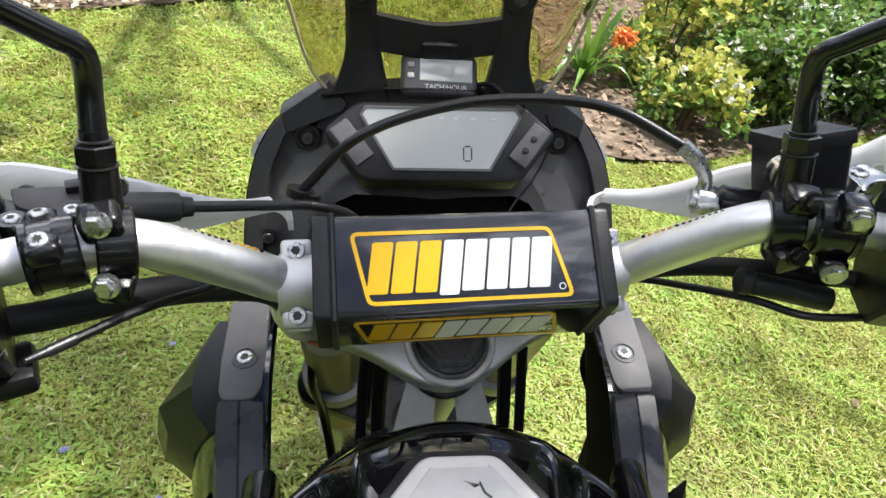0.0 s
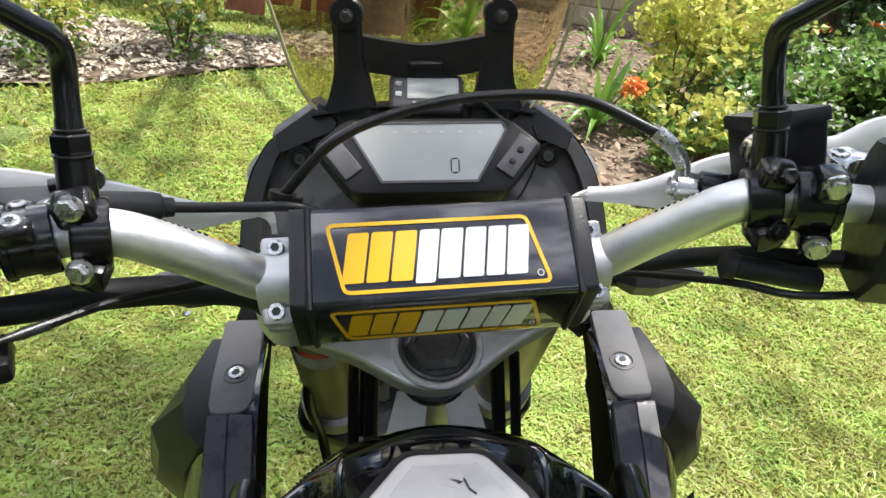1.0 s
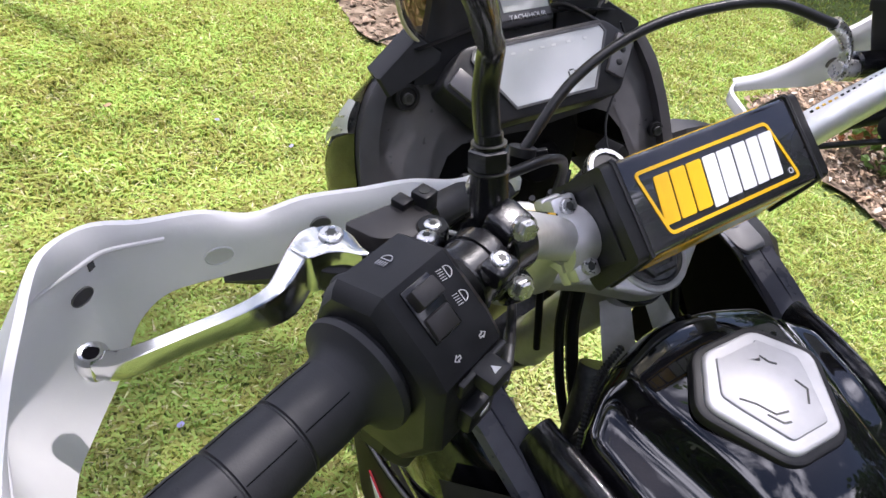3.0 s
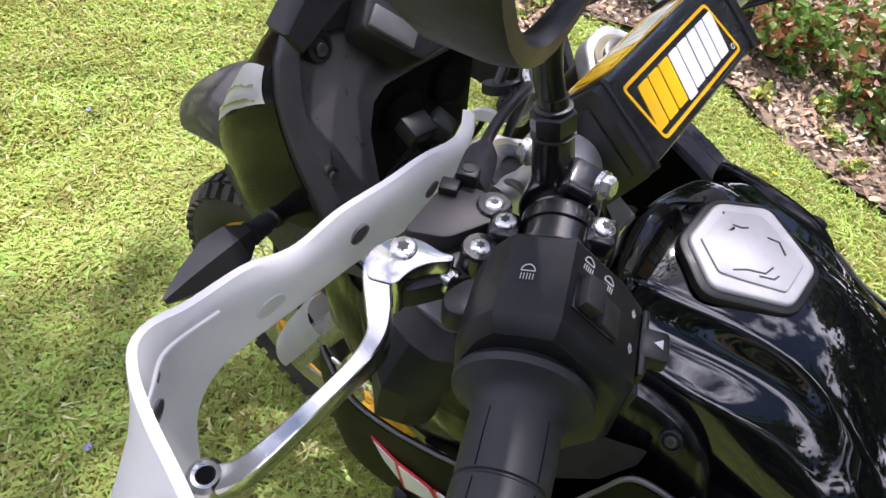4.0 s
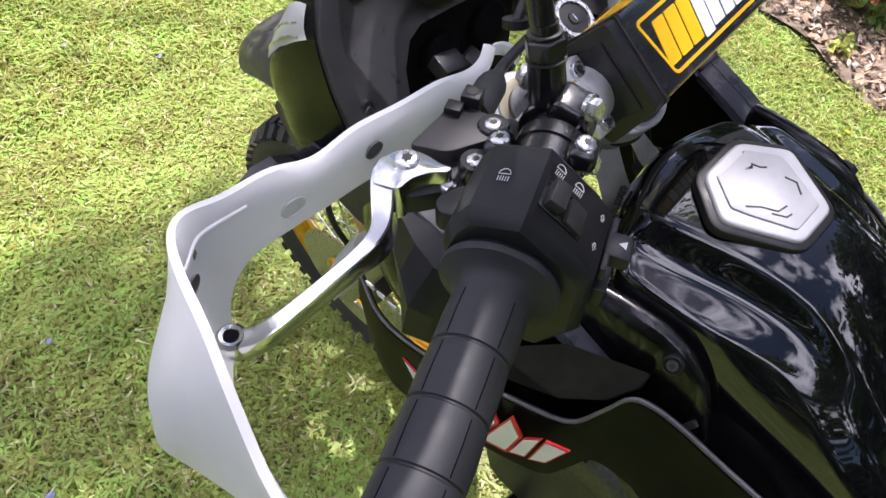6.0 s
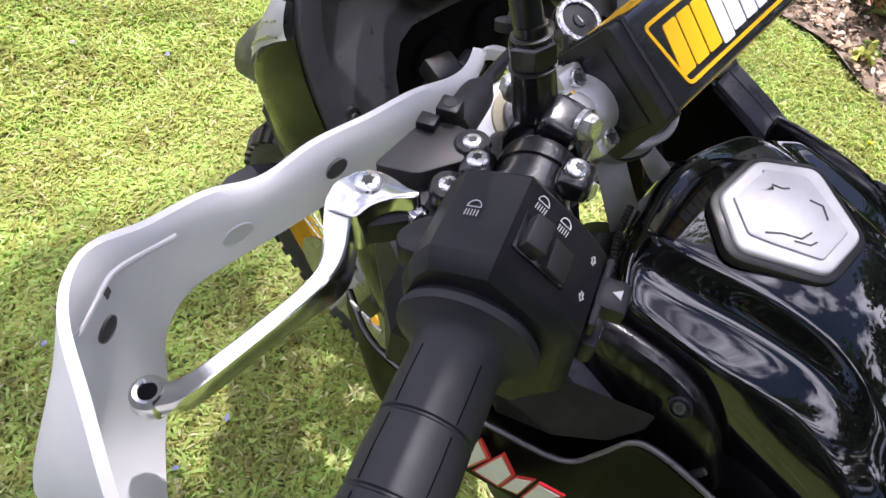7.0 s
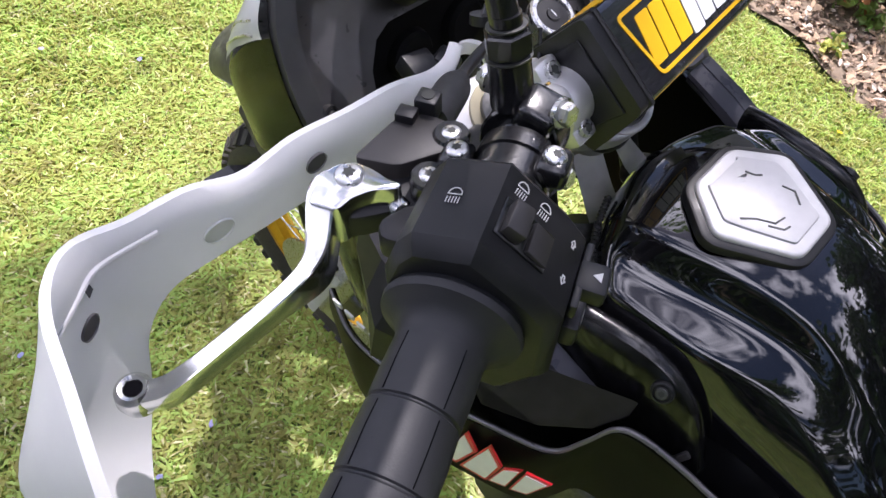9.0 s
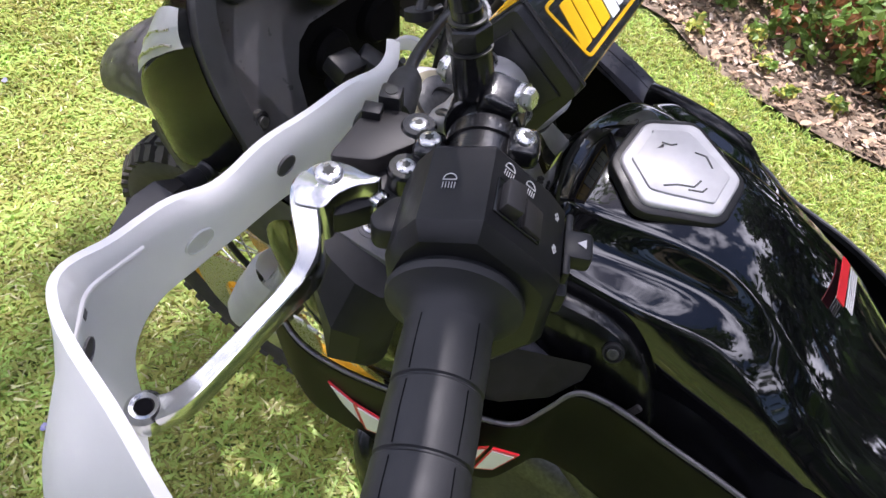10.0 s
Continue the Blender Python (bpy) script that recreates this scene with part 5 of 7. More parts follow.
# windscreen on its two-armed bracket
bm = bmesh.new()
for s in (-1, 1):
    arm = [(s * 0.074, 0.215, 1.095), (s * 0.069, 0.228, 1.125), (s * 0.067, 0.236, 1.155), (s * 0.068, 0.238, 1.185), (s * 0.068, 0.238, 1.210)]
    rr = spline([(*p, w) for p, w in zip(arm, (0.036, 0.025, 0.0165, 0.0135, 0.0135))], 16)
    skin(bm, [[Vector((x + dx * w, y + dy, z)) for dx, dy in ((-1, 0.006), (-1, -0.004), (-0.7, -0.007), (0.7, -0.007), (1, -0.004), (1, 0.006))] for x, y, z, w in rr])
    lathe(bm, (s * 0.068, 0.244, 1.210), (0, -1, 0.1), [(0, 0.0150), (0.012, 0.0150), (0.014, 0.0135), (0.014, 0.001)], 24)
cross = [(-0.062, 0.238, 1.177), (-0.03, 0.242, 1.170), (0.0, 0.244, 1.166), (0.03, 0.242, 1.170), (0.062, 0.238, 1.177)]
rr = spline(cross, 20)
skin(bm, [[Vector((x, y + dy, z + dz)) for dy, dz in ((-0.005, 0.0165), (-0.006, 0), (-0.005, -0.015), (0.005, -0.015), (0.005, 0.0165))] for x, y, z in rr])
block(bm, pose(0.002, 0.240, 1.160, 20), (0.034, 0.010, 0.020), 0.003, 2)
bracket = body_part("screen_bracket", bm, M_PLASTIC, bike, "black two-armed windscreen bracket")
for s in (-1, 1):
    bm = hex_bolt((s * 0.068, 0.2300, 1.2105), (0, -1, 0.1), 0.0044, 0.007)
    body_part("bolt", bm, M_DARKSTEEL, bracket)
bm = bmesh.new()
secs = []
for z, w, y in ((1.118, 0.085, 0.262), (1.132, 0.104, 0.266), (1.155, 0.116, 0.266), (1.20, 0.125, 0.258), (1.26, 0.133, 0.243), (1.33, 0.128, 0.222), (1.38, 0.10, 0.205)):
    secs.append([(w * math.sin(radians(a)) / math.sin(radians(62)), y - 0.085 * (1 - math.cos(radians(a))) * 0.9, z + (0.012 if abs(a) < 40 and z > 1.35 else 0)) for a in range(-62, 63, 8)] )
skin(bm, secs, closed=False, caps=False)
bmesh.ops.solidify(bm, geom=bm.faces[:], thickness=0.003)
screen_ob = body_part("windscreen", bm, M_SCREEN, bike, "amber smoked curved windscreen", sharp=60)
screen_ob.visible_shadow = False
M_SCREENEDGE = material("pale_screen_edge", (0.45, 0.42, 0.26), 0.15, vary=0.1)
for s in (-1, 1):
    bm = bmesh.new()
    tube(bm, [(s * sec[0][0] * -1, sec[0][1], sec[0][2]) for sec in secs], 0.0018, 8, 30)
    body_part("screen_edge", bm, M_SCREENEDGE, screen_ob)

# little hour meter hung on the bracket
TACH = frame_of((0.002, 0.230, 1.1415), (0, -0.70, 0.71), (0, 0.71, 0.70)) @ pose(0, 0, 0, 0, 0, -1.5)
bm = bmesh.new()
block(bm, TACH @ pose(0, 0, -0.006), (0.070, 0.039, 0.016), 0.006, 3)
meter = body_part("hour_meter", bm, M_PANEL, bike, "small dark hour meter with a pale display")
bm = bmesh.new()
block(bm, TACH @ pose(0.006, 0.003, 0.0022), (0.048, 0.021, 0.0012), 0.0005)
body_part("meter_display", bm, M_LCDLIGHT, meter, "pale display")
for y in (0.007, -0.003):
    bm = bmesh.new()
    block(bm, TACH @ pose(-0.026, y, 0.0026), (0.006, 0.005, 0.002), 0.0008)
    body_part("meter_button", bm, M_INKWHITE if y < 0 else M_ICON, meter)
fc = bpy.data.curves.new("meter_words", "FONT")
fc.body, fc.size, fc.align_x, fc.align_y, fc.extrude = "TACH/HOUR", 0.0066, "CENTER", "CENTER", 0.0002
words = new("meter_words", fc)
words.parent = meter
words.matrix_local = BODY @ TACH @ pose(0.006, -0.0130, 0.0024)
fc.materials.append(M_INKWHITE)
bm = bmesh.new()
tube(bm, [(0.03, 0.235, 1.128), (0.05, 0.225, 1.135), (0.068, 0.20, 1.128), (0.085, 0.19, 1.118)], 0.0022, 8, 20)
body_part("meter_wire", bm, M_HOSE, meter)

# ---- tank, shrouds, seat ----
def loft_half(bm, rows, bends=None, creased=()):
    """A body symmetric about x = 0; rows of (y, [(x, z), ...]) from the top middle down its right side.
    bends: how much each row curves back towards its sides; creased: profile points that run as firm edges, with their sharpness."""
    rings = []
    for i, (y, prof) in enumerate(rows):
        bend = bends[i] if bends else 0.0
        right = [(x, y - bend * x * x, z) for x, z in prof]
        left = [(-x, y - bend * x * x, z) for x, z in prof[::-1] if x > 0]
        rings.append([Vector(p) for p in left + right])
    vs = skin(bm, rings, closed=False, caps=False)
    if creased:
        layer = bm.edges.layers.float.new("crease_edge")
        mid = len(rows[0][1]) - 1
        for ra, rb in zip(vs, vs[1:]):
            for k, sharpness in creased:
                for j in (mid - k, mid + k):
                    bm.edges.get((ra[j], rb[j]))[layer] = sharpness


TANK = [
    (-0.028, [(0, 0.945), (0.025, 0.944), (0.055, 0.940), (0.075, 0.936), (0.092, 0.930), (0.105, 0.918), (0.108, 0.89), (0.10, 0.86)]),
    (-0.034, [(0, 0.989), (0.028, 0.988), (0.062, 0.984), (0.085, 0.978), (0.108, 0.969), (0.119, 0.940), (0.117, 0.90), (0.107, 0.86)]),
    (-0.045, [(0, 1.005), (0.030, 1.004), (0.066, 0.999), (0.090, 0.987), (0.112, 0.979), (0.124, 0.953), (0.124, 0.91), (0.112, 0.86)]),
    (-0.072, [(0, 1.012), (0.032, 1.011), (0.068, 1.005), (0.089, 0.985), (0.113, 0.981), (0.125, 0.955), (0.126, 0.91), (0.113, 0.86)]),
    (-0.107, [(0, 1.013), (0.032, 1.012), (0.064, 1.005), (0.085, 0.983), (0.111, 0.980), (0.124, 0.953), (0.126, 0.91), (0.115, 0.86)]),
    (-0.152, [(0, 1.014), (0.030, 1.013), (0.056, 1.005), (0.071, 0.980), (0.108, 0.978), (0.122, 0.950), (0.124, 0.90), (0.115, 0.85)]),
    (-0.185, [(0, 1.010), (0.028, 1.009), (0.051, 1.001), (0.063, 0.978), (0.099, 0.972), (0.117, 0.944), (0.122, 0.89), (0.113, 0.84)]),
    (-0.215, [(0, 1.001), (0.027, 1.000), (0.049, 0.993), (0.060, 0.976), (0.088, 0.964), (0.111, 0.937), (0.120, 0.885), (0.112, 0.83)]),
    (-0.250, [(0, 0.983), (0.029, 0.982), (0.053, 0.975), (0.070, 0.963), (0.091, 0.948), (0.111, 0.918), (0.119, 0.87), (0.112, 0.81)]),
    (-0.300, [(0, 0.951), (0.033, 0.950), (0.061, 0.944), (0.083, 0.932), (0.101, 0.914), (0.115, 0.885), (0.120, 0.84), (0.11, 0.79)]),
    (-0.360, [(0, 0.905), (0.030, 0.904), (0.058, 0.897), (0.080, 0.886), (0.098, 0.868), (0.110, 0.845), (0.112, 0.81), (0.10, 0.77)]),
    (-0.430, [(0, 0.865), (0.025, 0.864), (0.048, 0.860), (0.068, 0.852), (0.085, 0.838), (0.098, 0.82), (0.10, 0.79), (0.09, 0.76)]),
]
TANK_BENDS = (3.6, 3.6, 3.3, 1.8, 0.5, 0, 0, 0, 0, 0, 0, 0)
bm = bmesh.new()
loft_half(bm, TANK, TANK_BENDS, ((2, 0.55), (3, 0.35), (4, 0.6)))
tank = subdivided(body_part("fuel_tank", bm, M_GLOSS, bike, "gloss black fuel tank with a silver filler cap", sharp=80), 3)
# ribbed rubber seal along the tank's front lip
bm = bmesh.new()
lip = spline([(-0.118, -0.088, 0.956), (-0.100, -0.069, 0.968), (-0.075, -0.050, 0.976), (-0.045, -0.038, 0.982)], 60)
tube(bm, [tuple(p) for p in lip], [0.0021 if k % 2 else 0.0034 for k in range(60)], 8)
body_part("tank_seal", bm, M_EDGE, tank, "ribbed black rubber seal")
# filler cap: six-sided plate in a dark ring
CAP = frame_of((0, -0.130, 1.0145), (0, -0.07, 1), (0, 1, 0))
capo = [(-0.0245, 0.0435), (0.0245, 0.0435), (0.0515, 0.009), (0.0225, -0.0435), (-0.0225, -0.0435), (-0.0515, 0.009)]
bm = bmesh.new()
slab(bm, rounded([(x * 1.16, y * 1.14) for x, y in capo], 0.012, 4), CAP @ pose(0, 0, 0.002), 0.008, 0.003, 2)
body_part("cap_ring", bm, M_PLASTIC, tank, "black rubber ring round the cap")
bm = bmesh.new()
slab(bm, rounded(capo, 0.008, 4), CAP @ pose(0, 0, 0.0055), 0.008, 0.0028, 3)
cap = body_part("filler_cap", bm, M_CAP, tank, "satin silver six-sided filler cap")
bm = bmesh.new()
slab(bm, rounded([(-0.0185, 0.0365), (-0.008, 0.0215), (0.0, 0.0195), (0.008, 0.0215), (0.0185, 0.0365), (0.037, 0.011), (0.0315, -0.003), (0.0165, -0.0345), (-0.0165, -0.0345), (-0.0315, -0.003), (-0.037, 0.011)], 0.003, 3), CAP @ pose(0, 0, 0.0075), 0.0020, 0.0016, 2)
body_part("cap_relief", bm, M_CAP, cap)
for pts in ([(-0.028, 0.004), (-0.020, -0.004), (-0.0135, -0.0155), (-0.004, -0.0175)], [(0.0105, 0.0235), (0.013, 0.0165), (0.017, 0.013)], [(0.019, -0.002), (0.0215, -0.011), (0.0135, -0.0195)], [(-0.019, -0.013), (-0.0135, -0.0225), (-0.008, -0.024)]):
    bm = bmesh.new()
    stroke(bm, CAP @ pose(0, 0, 0.0075), pts, 0.0013, 0.0005)
    body_part("cap_groove", bm, M_SEGMENT, cap, smooth=False)
# warning label on the tank
LAB = frame_of((0.034, -0.282, 0.9615), (0.17, -0.53, 0.83), (0, 0.85, 0.52))
bm = bmesh.new()
slab(bm, [(-0.030, 0.006), (0.022, 0.006), (0.022, -0.004), (-0.030, -0.004)], LAB @ pose(0, 0, 0.0018), 0.001)
lab = body_part("warning_label", bm, M_RED, tank, "red warning label with unreadable small print", smooth=False)
for i in range(4):
    bm = bmesh.new()
    slab(bm, [(-0.028, -0.0062 - i * 0.0027), (0.020, -0.0062 - i * 0.0027), (0.020, -0.0076 - i * 0.0027), (-0.028, -0.0076 - i * 0.0027)], LAB @ pose(0, 0, 0.0020), 0.0006)
    body_part("label_bar", bm, M_ICON, lab, smooth=False)

SHROUD = [
    (0.165, [(0.150, 0.930), (0.163, 0.930), (0.180, 0.905), (0.184, 0.86), (0.172, 0.82)]),
    (0.11, [(0.145, 0.962), (0.176, 0.960), (0.204, 0.925), (0.212, 0.86), (0.190, 0.795)]),
    (0.05, [(0.140, 0.972), (0.180, 0.970), (0.216, 0.930), (0.228, 0.85), (0.198, 0.765)]),
    (-0.02, [(0.136, 0.957), (0.168, 0.952), (0.203, 0.915), (0.218, 0.84), (0.195, 0.735)]),
    (-0.10, [(0.130, 0.918), (0.150, 0.910), (0.174, 0.878), (0.190, 0.82), (0.180, 0.715)]),
    (-0.17, [(0.128, 0.880), (0.138, 0.870), (0.144, 0.845), (0.146, 0.80), (0.146, 0.70)]),
]
for s in (-1, 1):
    bm = bmesh.new()
    rings = [[Vector((s * x, y, z)) for x, z in prof] for y, prof in SHROUD]
    skin(bm, rings, closed=False, caps=False)
    bmesh.ops.solidify(bm, geom=bm.faces[:], thickness=0.004)
    shroud = subdivided(body_part("side_shroud", bm, M_GLOSS, bike, "gloss black radiator shroud with a worn white decal", sharp=60), 2)
    # silver plate along the top edge, in two pieces with a bolt
    bm = bmesh.new()
    pm = frame_of((s * 0.163, 0.044, 0.9635), (0, -0.10, 1), (0, 1, 0))
    slab(bm, rounded([(s * x, y) for x, y in ((-0.013, 0.066), (0.021, 0.066), (0.0195, 0.0), (0.0165, -0.029), (0.012, -0.037), (-0.011, -0.037), (-0.017, -0.028), (-0.0175, 0.0))], 0.005, 3), pm @ pose(0, 0, 0.004), 0.007, 0.002, 2)
    plate = body_part("top_plate", bm, M_ALLOYPAINT, shroud, "silver-grey trim plate")
    bm = bmesh.new()
    lathe(bm, (s * 0.163, 0.047, 0.9668), (0, -0.1, 1), [(0, 0.0112), (0.0018, 0.0108), (0.0022, 0.0090), (0.0004, 0.0080), (0.0004, 0.0005)], 24)
    body_part("bolt_boss", bm, M_ALLOYPAINT, plate)
    body_part("bolt", cap_bolt((s * 0.163, 0.047, 0.9670), (0, -0.1, 1), 0.0064, 0.0026), M_STEEL, plate, "silver socket-head bolt")
    bm = bmesh.new()
    skin(bm, [[Vector((s * (x + dx), y, z + dz)) for dx, dz in ((-0.021, -0.006), (-0.018, 0.002), (-0.001, 0.004), (0.0, 0.0025), (0.001, 0.004), (0.016, 0.003), (0.019, -0.006))] for x, y, z in ((0.161, 0.004, 0.962), (0.156, -0.04, 0.950), (0.150, -0.09, 0.932), (0.146, -0.14, 0.905))], closed=False, caps=False)
    bmesh.ops.solidify(bm, geom=bm.faces[:], thickness=0.003)
    body_part("top_strip", bm, M_STRIP, shroud, "dark grey trim strip with a painted blue sky reflection")
    # angular wing that stands out from the shroud
    bm = bmesh.new()
    wing = [(0.090, [(0.166, 0.945), (0.170, 0.968), (0.192, 0.968), (0.202, 0.940), (0.198, 0.890), (0.170, 0.880)]),
            (0.055, [(0.172, 0.940), (0.178, 0.968), (0.203, 0.962), (0.222, 0.936), (0.224, 0.890), (0.180, 0.865)]),
            (0.030, [(0.172, 0.935), (0.180, 0.962), (0.205, 0.954), (0.2365, 0.926), (0.2455, 0.888), (0.230, 0.858)]),
            (0.010, [(0.168, 0.928), (0.176, 0.956), (0.200, 0.946), (0.226, 0.916), (0.235, 0.883), (0.222, 0.854)]),
            (-0.006, [(0.160, 0.920), (0.168, 0.948), (0.186, 0.940), (0.203, 0.910), (0.208, 0.880), (0.200, 0.850)])]
    skin(bm, [[Vector((s * x, y, z)) for x, z in row] for y, row in wing])
    bmesh.ops.bevel(bm, geom=[e for e in bm.edges if len(e.link_faces) == 2 and e.calc_face_angle(0) > radians(18)], offset=0.0016, segments=2, affect="EDGES")
    body_part("wing", bm, M_PLASTIC, shroud, "angular charcoal wing", sharp=20)
    # inner dark wall between shroud and fork
    bm = bmesh.new()
    skin(bm, [[Vector((s * (0.142 + 0.013 * k), y, top + (low - top) * k)) for k in (0, 0.3, 0.65, 1)] for y, top, low in ((0.15, 0.962, 0.948), (0.11, 0.966, 0.915), (0.07, 0.966, 0.868), (0.02, 0.960, 0.815), (-0.06, 0.932, 0.745), (-0.15, 0.885, 0.70))], closed=False, caps=False)
    bmesh.ops.solidify(bm, geom=bm.faces[:], thickness=0.004)
    body_part("inner_wall", bm, M_MATT, shroud)
    # stepped trim behind, by the rider's knee
    bm = bmesh.new()
    skin(bm, [[Vector((s * x, y, z)) for x, z in prof] for y, prof in (
        (-0.060, [(0.122, 0.945), (0.124, 0.975), (0.140, 0.972), (0.152, 0.955), (0.154, 0.900)]),
        (-0.085, [(0.121, 0.948), (0.123, 0.977), (0.139, 0.975), (0.150, 0.958), (0.152, 0.900)]),
        (-0.120, [(0.116, 0.948), (0.118, 0.977), (0.134, 0.977), (0.146, 0.958), (0.150, 0.900)]),
        (-0.150, [(0.113, 0.946), (0.115, 0.973), (0.130, 0.976), (0.143, 0.955), (0.148, 0.895)]),
        (-0.175, [(0.116, 0.935), (0.118, 0.962), (0.132, 0.964), (0.142, 0.942), (0.147, 0.885)]),
        (-0.197, [(0.120, 0.910), (0.122, 0.935), (0.133, 0.937), (0.141, 0.918), (0.145, 0.865)]),
        (-0.215, [(0.124, 0.870), (0.126, 0.890), (0.134, 0.890), (0.139, 0.875), (0.142, 0.840)]))], closed=False, caps=False)
    bmesh.ops.solidify(bm, geom=bm.faces[:], thickness=0.003)
    knee = subdivided(body_part("knee_trim", bm, M_SATIN, shroud, "satin black trim beside the tank"), 2)
    bolt_c = Vector((s * 0.1395, -0.160, 0.9605))
    bm = bmesh.new()
    lathe(bm, bolt_c - Vector((s * 0.75, -0.1, 0.6)) * 0.003, (s * 0.75, -0.1, 0.6), [(0, 0.0085), (0.0032, 0.0080), (0.0036, 0.0066), (0.0020, 0.0062), (0.0020, 0.0005)], 20)
    body_part("bolt_boss", bm, M_PLASTIC, knee)
    body_part("bolt", cap_bolt(bolt_c, (s * 0.75, -0.1, 0.6), 0.0042, 0.002), M_DARKSTEEL, knee)
    bm = bmesh.new()
    block(bm, frame_of((s * 0.1445, -0.196, 0.908), (s * 0.85, -0.15, 0.5), (0, 0.4, -0.9)), (0.006, 0.017, 0.004), 0.001, 1)
    body_part("trim_tab", bm, M_COVER, knee, "small worn plastic tab")
    # gloss side cover below the tank, inside the lower panel
    bm = bmesh.new()
    skin(bm, [[Vector((s * x, y, z + dz)) for x, z in ((0.100, 0.93), (0.117, 0.915), (0.131, 0.89), (0.139, 0.85), (0.142, 0.80), (0.142, 0.70))] for y, dz in ((-0.10, 0.0), (-0.17, 0.0), (-0.22, -0.004), (-0.28, -0.025), (-0.35, -0.055), (-0.43, -0.085), (-0.52, -0.10))], closed=False, caps=False)
    bmesh.ops.solidify(bm, geom=bm.faces[:], thickness=0.003)
    subdivided(body_part("side_cover", bm, M_LOWER, shroud, "gloss black side cover below the tank"), 2)
    # flat matt pocket panel
    bm = bmesh.new()
    pts = [(0.206, -0.040, 0.906), (0.171, -0.088, 0.934), (0.150, -0.152, 0.946), (0.156, -0.152, 0.932), (0.171, -0.137, 0.903), (0.189, -0.104, 0.878), (0.206, -0.060, 0.872)]
    skin(bm, [[Vector((s * x, y, z)) for x, y, z in pts], [Vector((s * (x + (0.178 - x) * 0.06), y + (-0.105 - y) * 0.06, z + 0.003)) for x, y, z in pts]])
    skin(bm, [[Vector((s * x, y, z)) for x, y, z in pts], [Vector((s * (x - 0.010), y, z - 0.022)) for x, y, z in pts]])
    body_part("pocket_panel", bm, M_POCKET, shroud, "matt charcoal pocket panel")
    # raised edge of the lower side panel
    bm = bmesh.new()
    rim = [(0.205, 0.150, 0.800), (0.222, 0.10, 0.795), (0.222, 0.05, 0.797), (0.218, -0.015, 0.826), (0.209, -0.07, 0.852), (0.191, -0.122, 0.858), (0.175, -0.141, 0.892), (0.165, -0.152, 0.922), (0.159, -0.170, 0.926), (0.154, -0.20, 0.918), (0.150, -0.229, 0.906), (0.147, -0.296, 0.893), (0.146, -0.36, 0.868), (0.146, -0.44, 0.83), (0.146, -0.54, 0.79)]
    rr = spline(rim, 52)
    skin(bm, [[Vector((s * (x - 0.004), y, z - 0.002)), Vector((s * x, y, z + 0.003)), Vector((s * (x + 0.004), y, z - 0.001)), Vector((s * (x + 0.008), y, z - 0.03)), Vector((s * (x + 0.006), y, z - 0.16))] for x, y, z in rr], closed=False, caps=False)
    bmesh.ops.solidify(bm, geom=bm.faces[:], thickness=0.003)
    lower = body_part("lower_side_panel", bm, M_LOWER, shroud, "gloss black lower side panel")
    # lighter charcoal tube paints the highlight along this edge
    bm = bmesh.new()
    tube(bm, [(s * (x + 0.001), y, z + 0.0015) for x, y, z in rr], 0.0022, 8)
    body_part("panel_rim", bm, M_PANEL, lower)

# decal on the left shroud: slanted white pieces edged in red, and small grey bars ahead of it
def shroud_x(y, z):
    return 0.2285 - 0.10 * max(0.0, 0.02 - y)


def on_shroud(bm, pts, lift):
    vs = [bm.verts.new((-(shroud_x(y, z) + lift), y - 0.008, z - 0.010)) for y, z in pts]
    f = bm.faces.new(vs)
    ext = bmesh.ops.extrude_face_region(bm, geom=[f])
    bmesh.ops.translate(bm, verts=[g for g in ext["geom"] if isinstance(g, bmesh.types.BMVert)], vec=(0.002, 0, 0))


PIECES = [[(0.060, 0.778), (0.030, 0.772), (0.022, 0.728), (0.045, 0.748)], [(0.026, 0.771), (-0.012, 0.772), (-0.026, 0.742), (0.016, 0.716)], [(-0.020, 0.776), (-0.038, 0.778), (-0.053, 0.850), (-0.064, 0.822), (-0.045, 0.745), (-0.030, 0.738)], [(-0.068, 0.822), (-0.077, 0.862), (-0.090, 0.834), (-0.080, 0.768), (-0.052, 0.748)], [(-0.094, 0.836), (-0.108, 0.864), (-0.100, 0.795), (-0.084, 0.774)], [(-0.113, 0.868), (-0.132, 0.884), (-0.120, 0.822), (-0.105, 0.798)]]
for piece in PIECES:
    cy, cz = (sum(p[i] for p in piece) / len(piece) for i in (0, 1))
    bm = bmesh.new()
    on_shroud(bm, [(cy + (y - cy) * 1.12, cz + (z - cz) * 1.10) for y, z in piece], 0.0035)
    red = body_part("decal_edge", bm, M_RED, bike, "white decal piece edged in red", smooth=False)
    bm = bmesh.new()
    on_shroud(bm, [(cy + (y - cy) * 0.93, cz + (z - cz) * 0.92) for y, z in piece], 0.0042)
    body_part("decal_fill", bm, M_INKWHITE, red, smooth=False)
for i in range(4):
    bm = bmesh.new()
    y = 0.105 - i * 0.016
    on_shroud(bm, [(y, 0.892), (y - 0.011, 0.894), (y - 0.012, 0.888), (y - 0.001, 0.886)], 0.004)
    body_part("decal_bar", bm, M_ICON, bike, smooth=False)

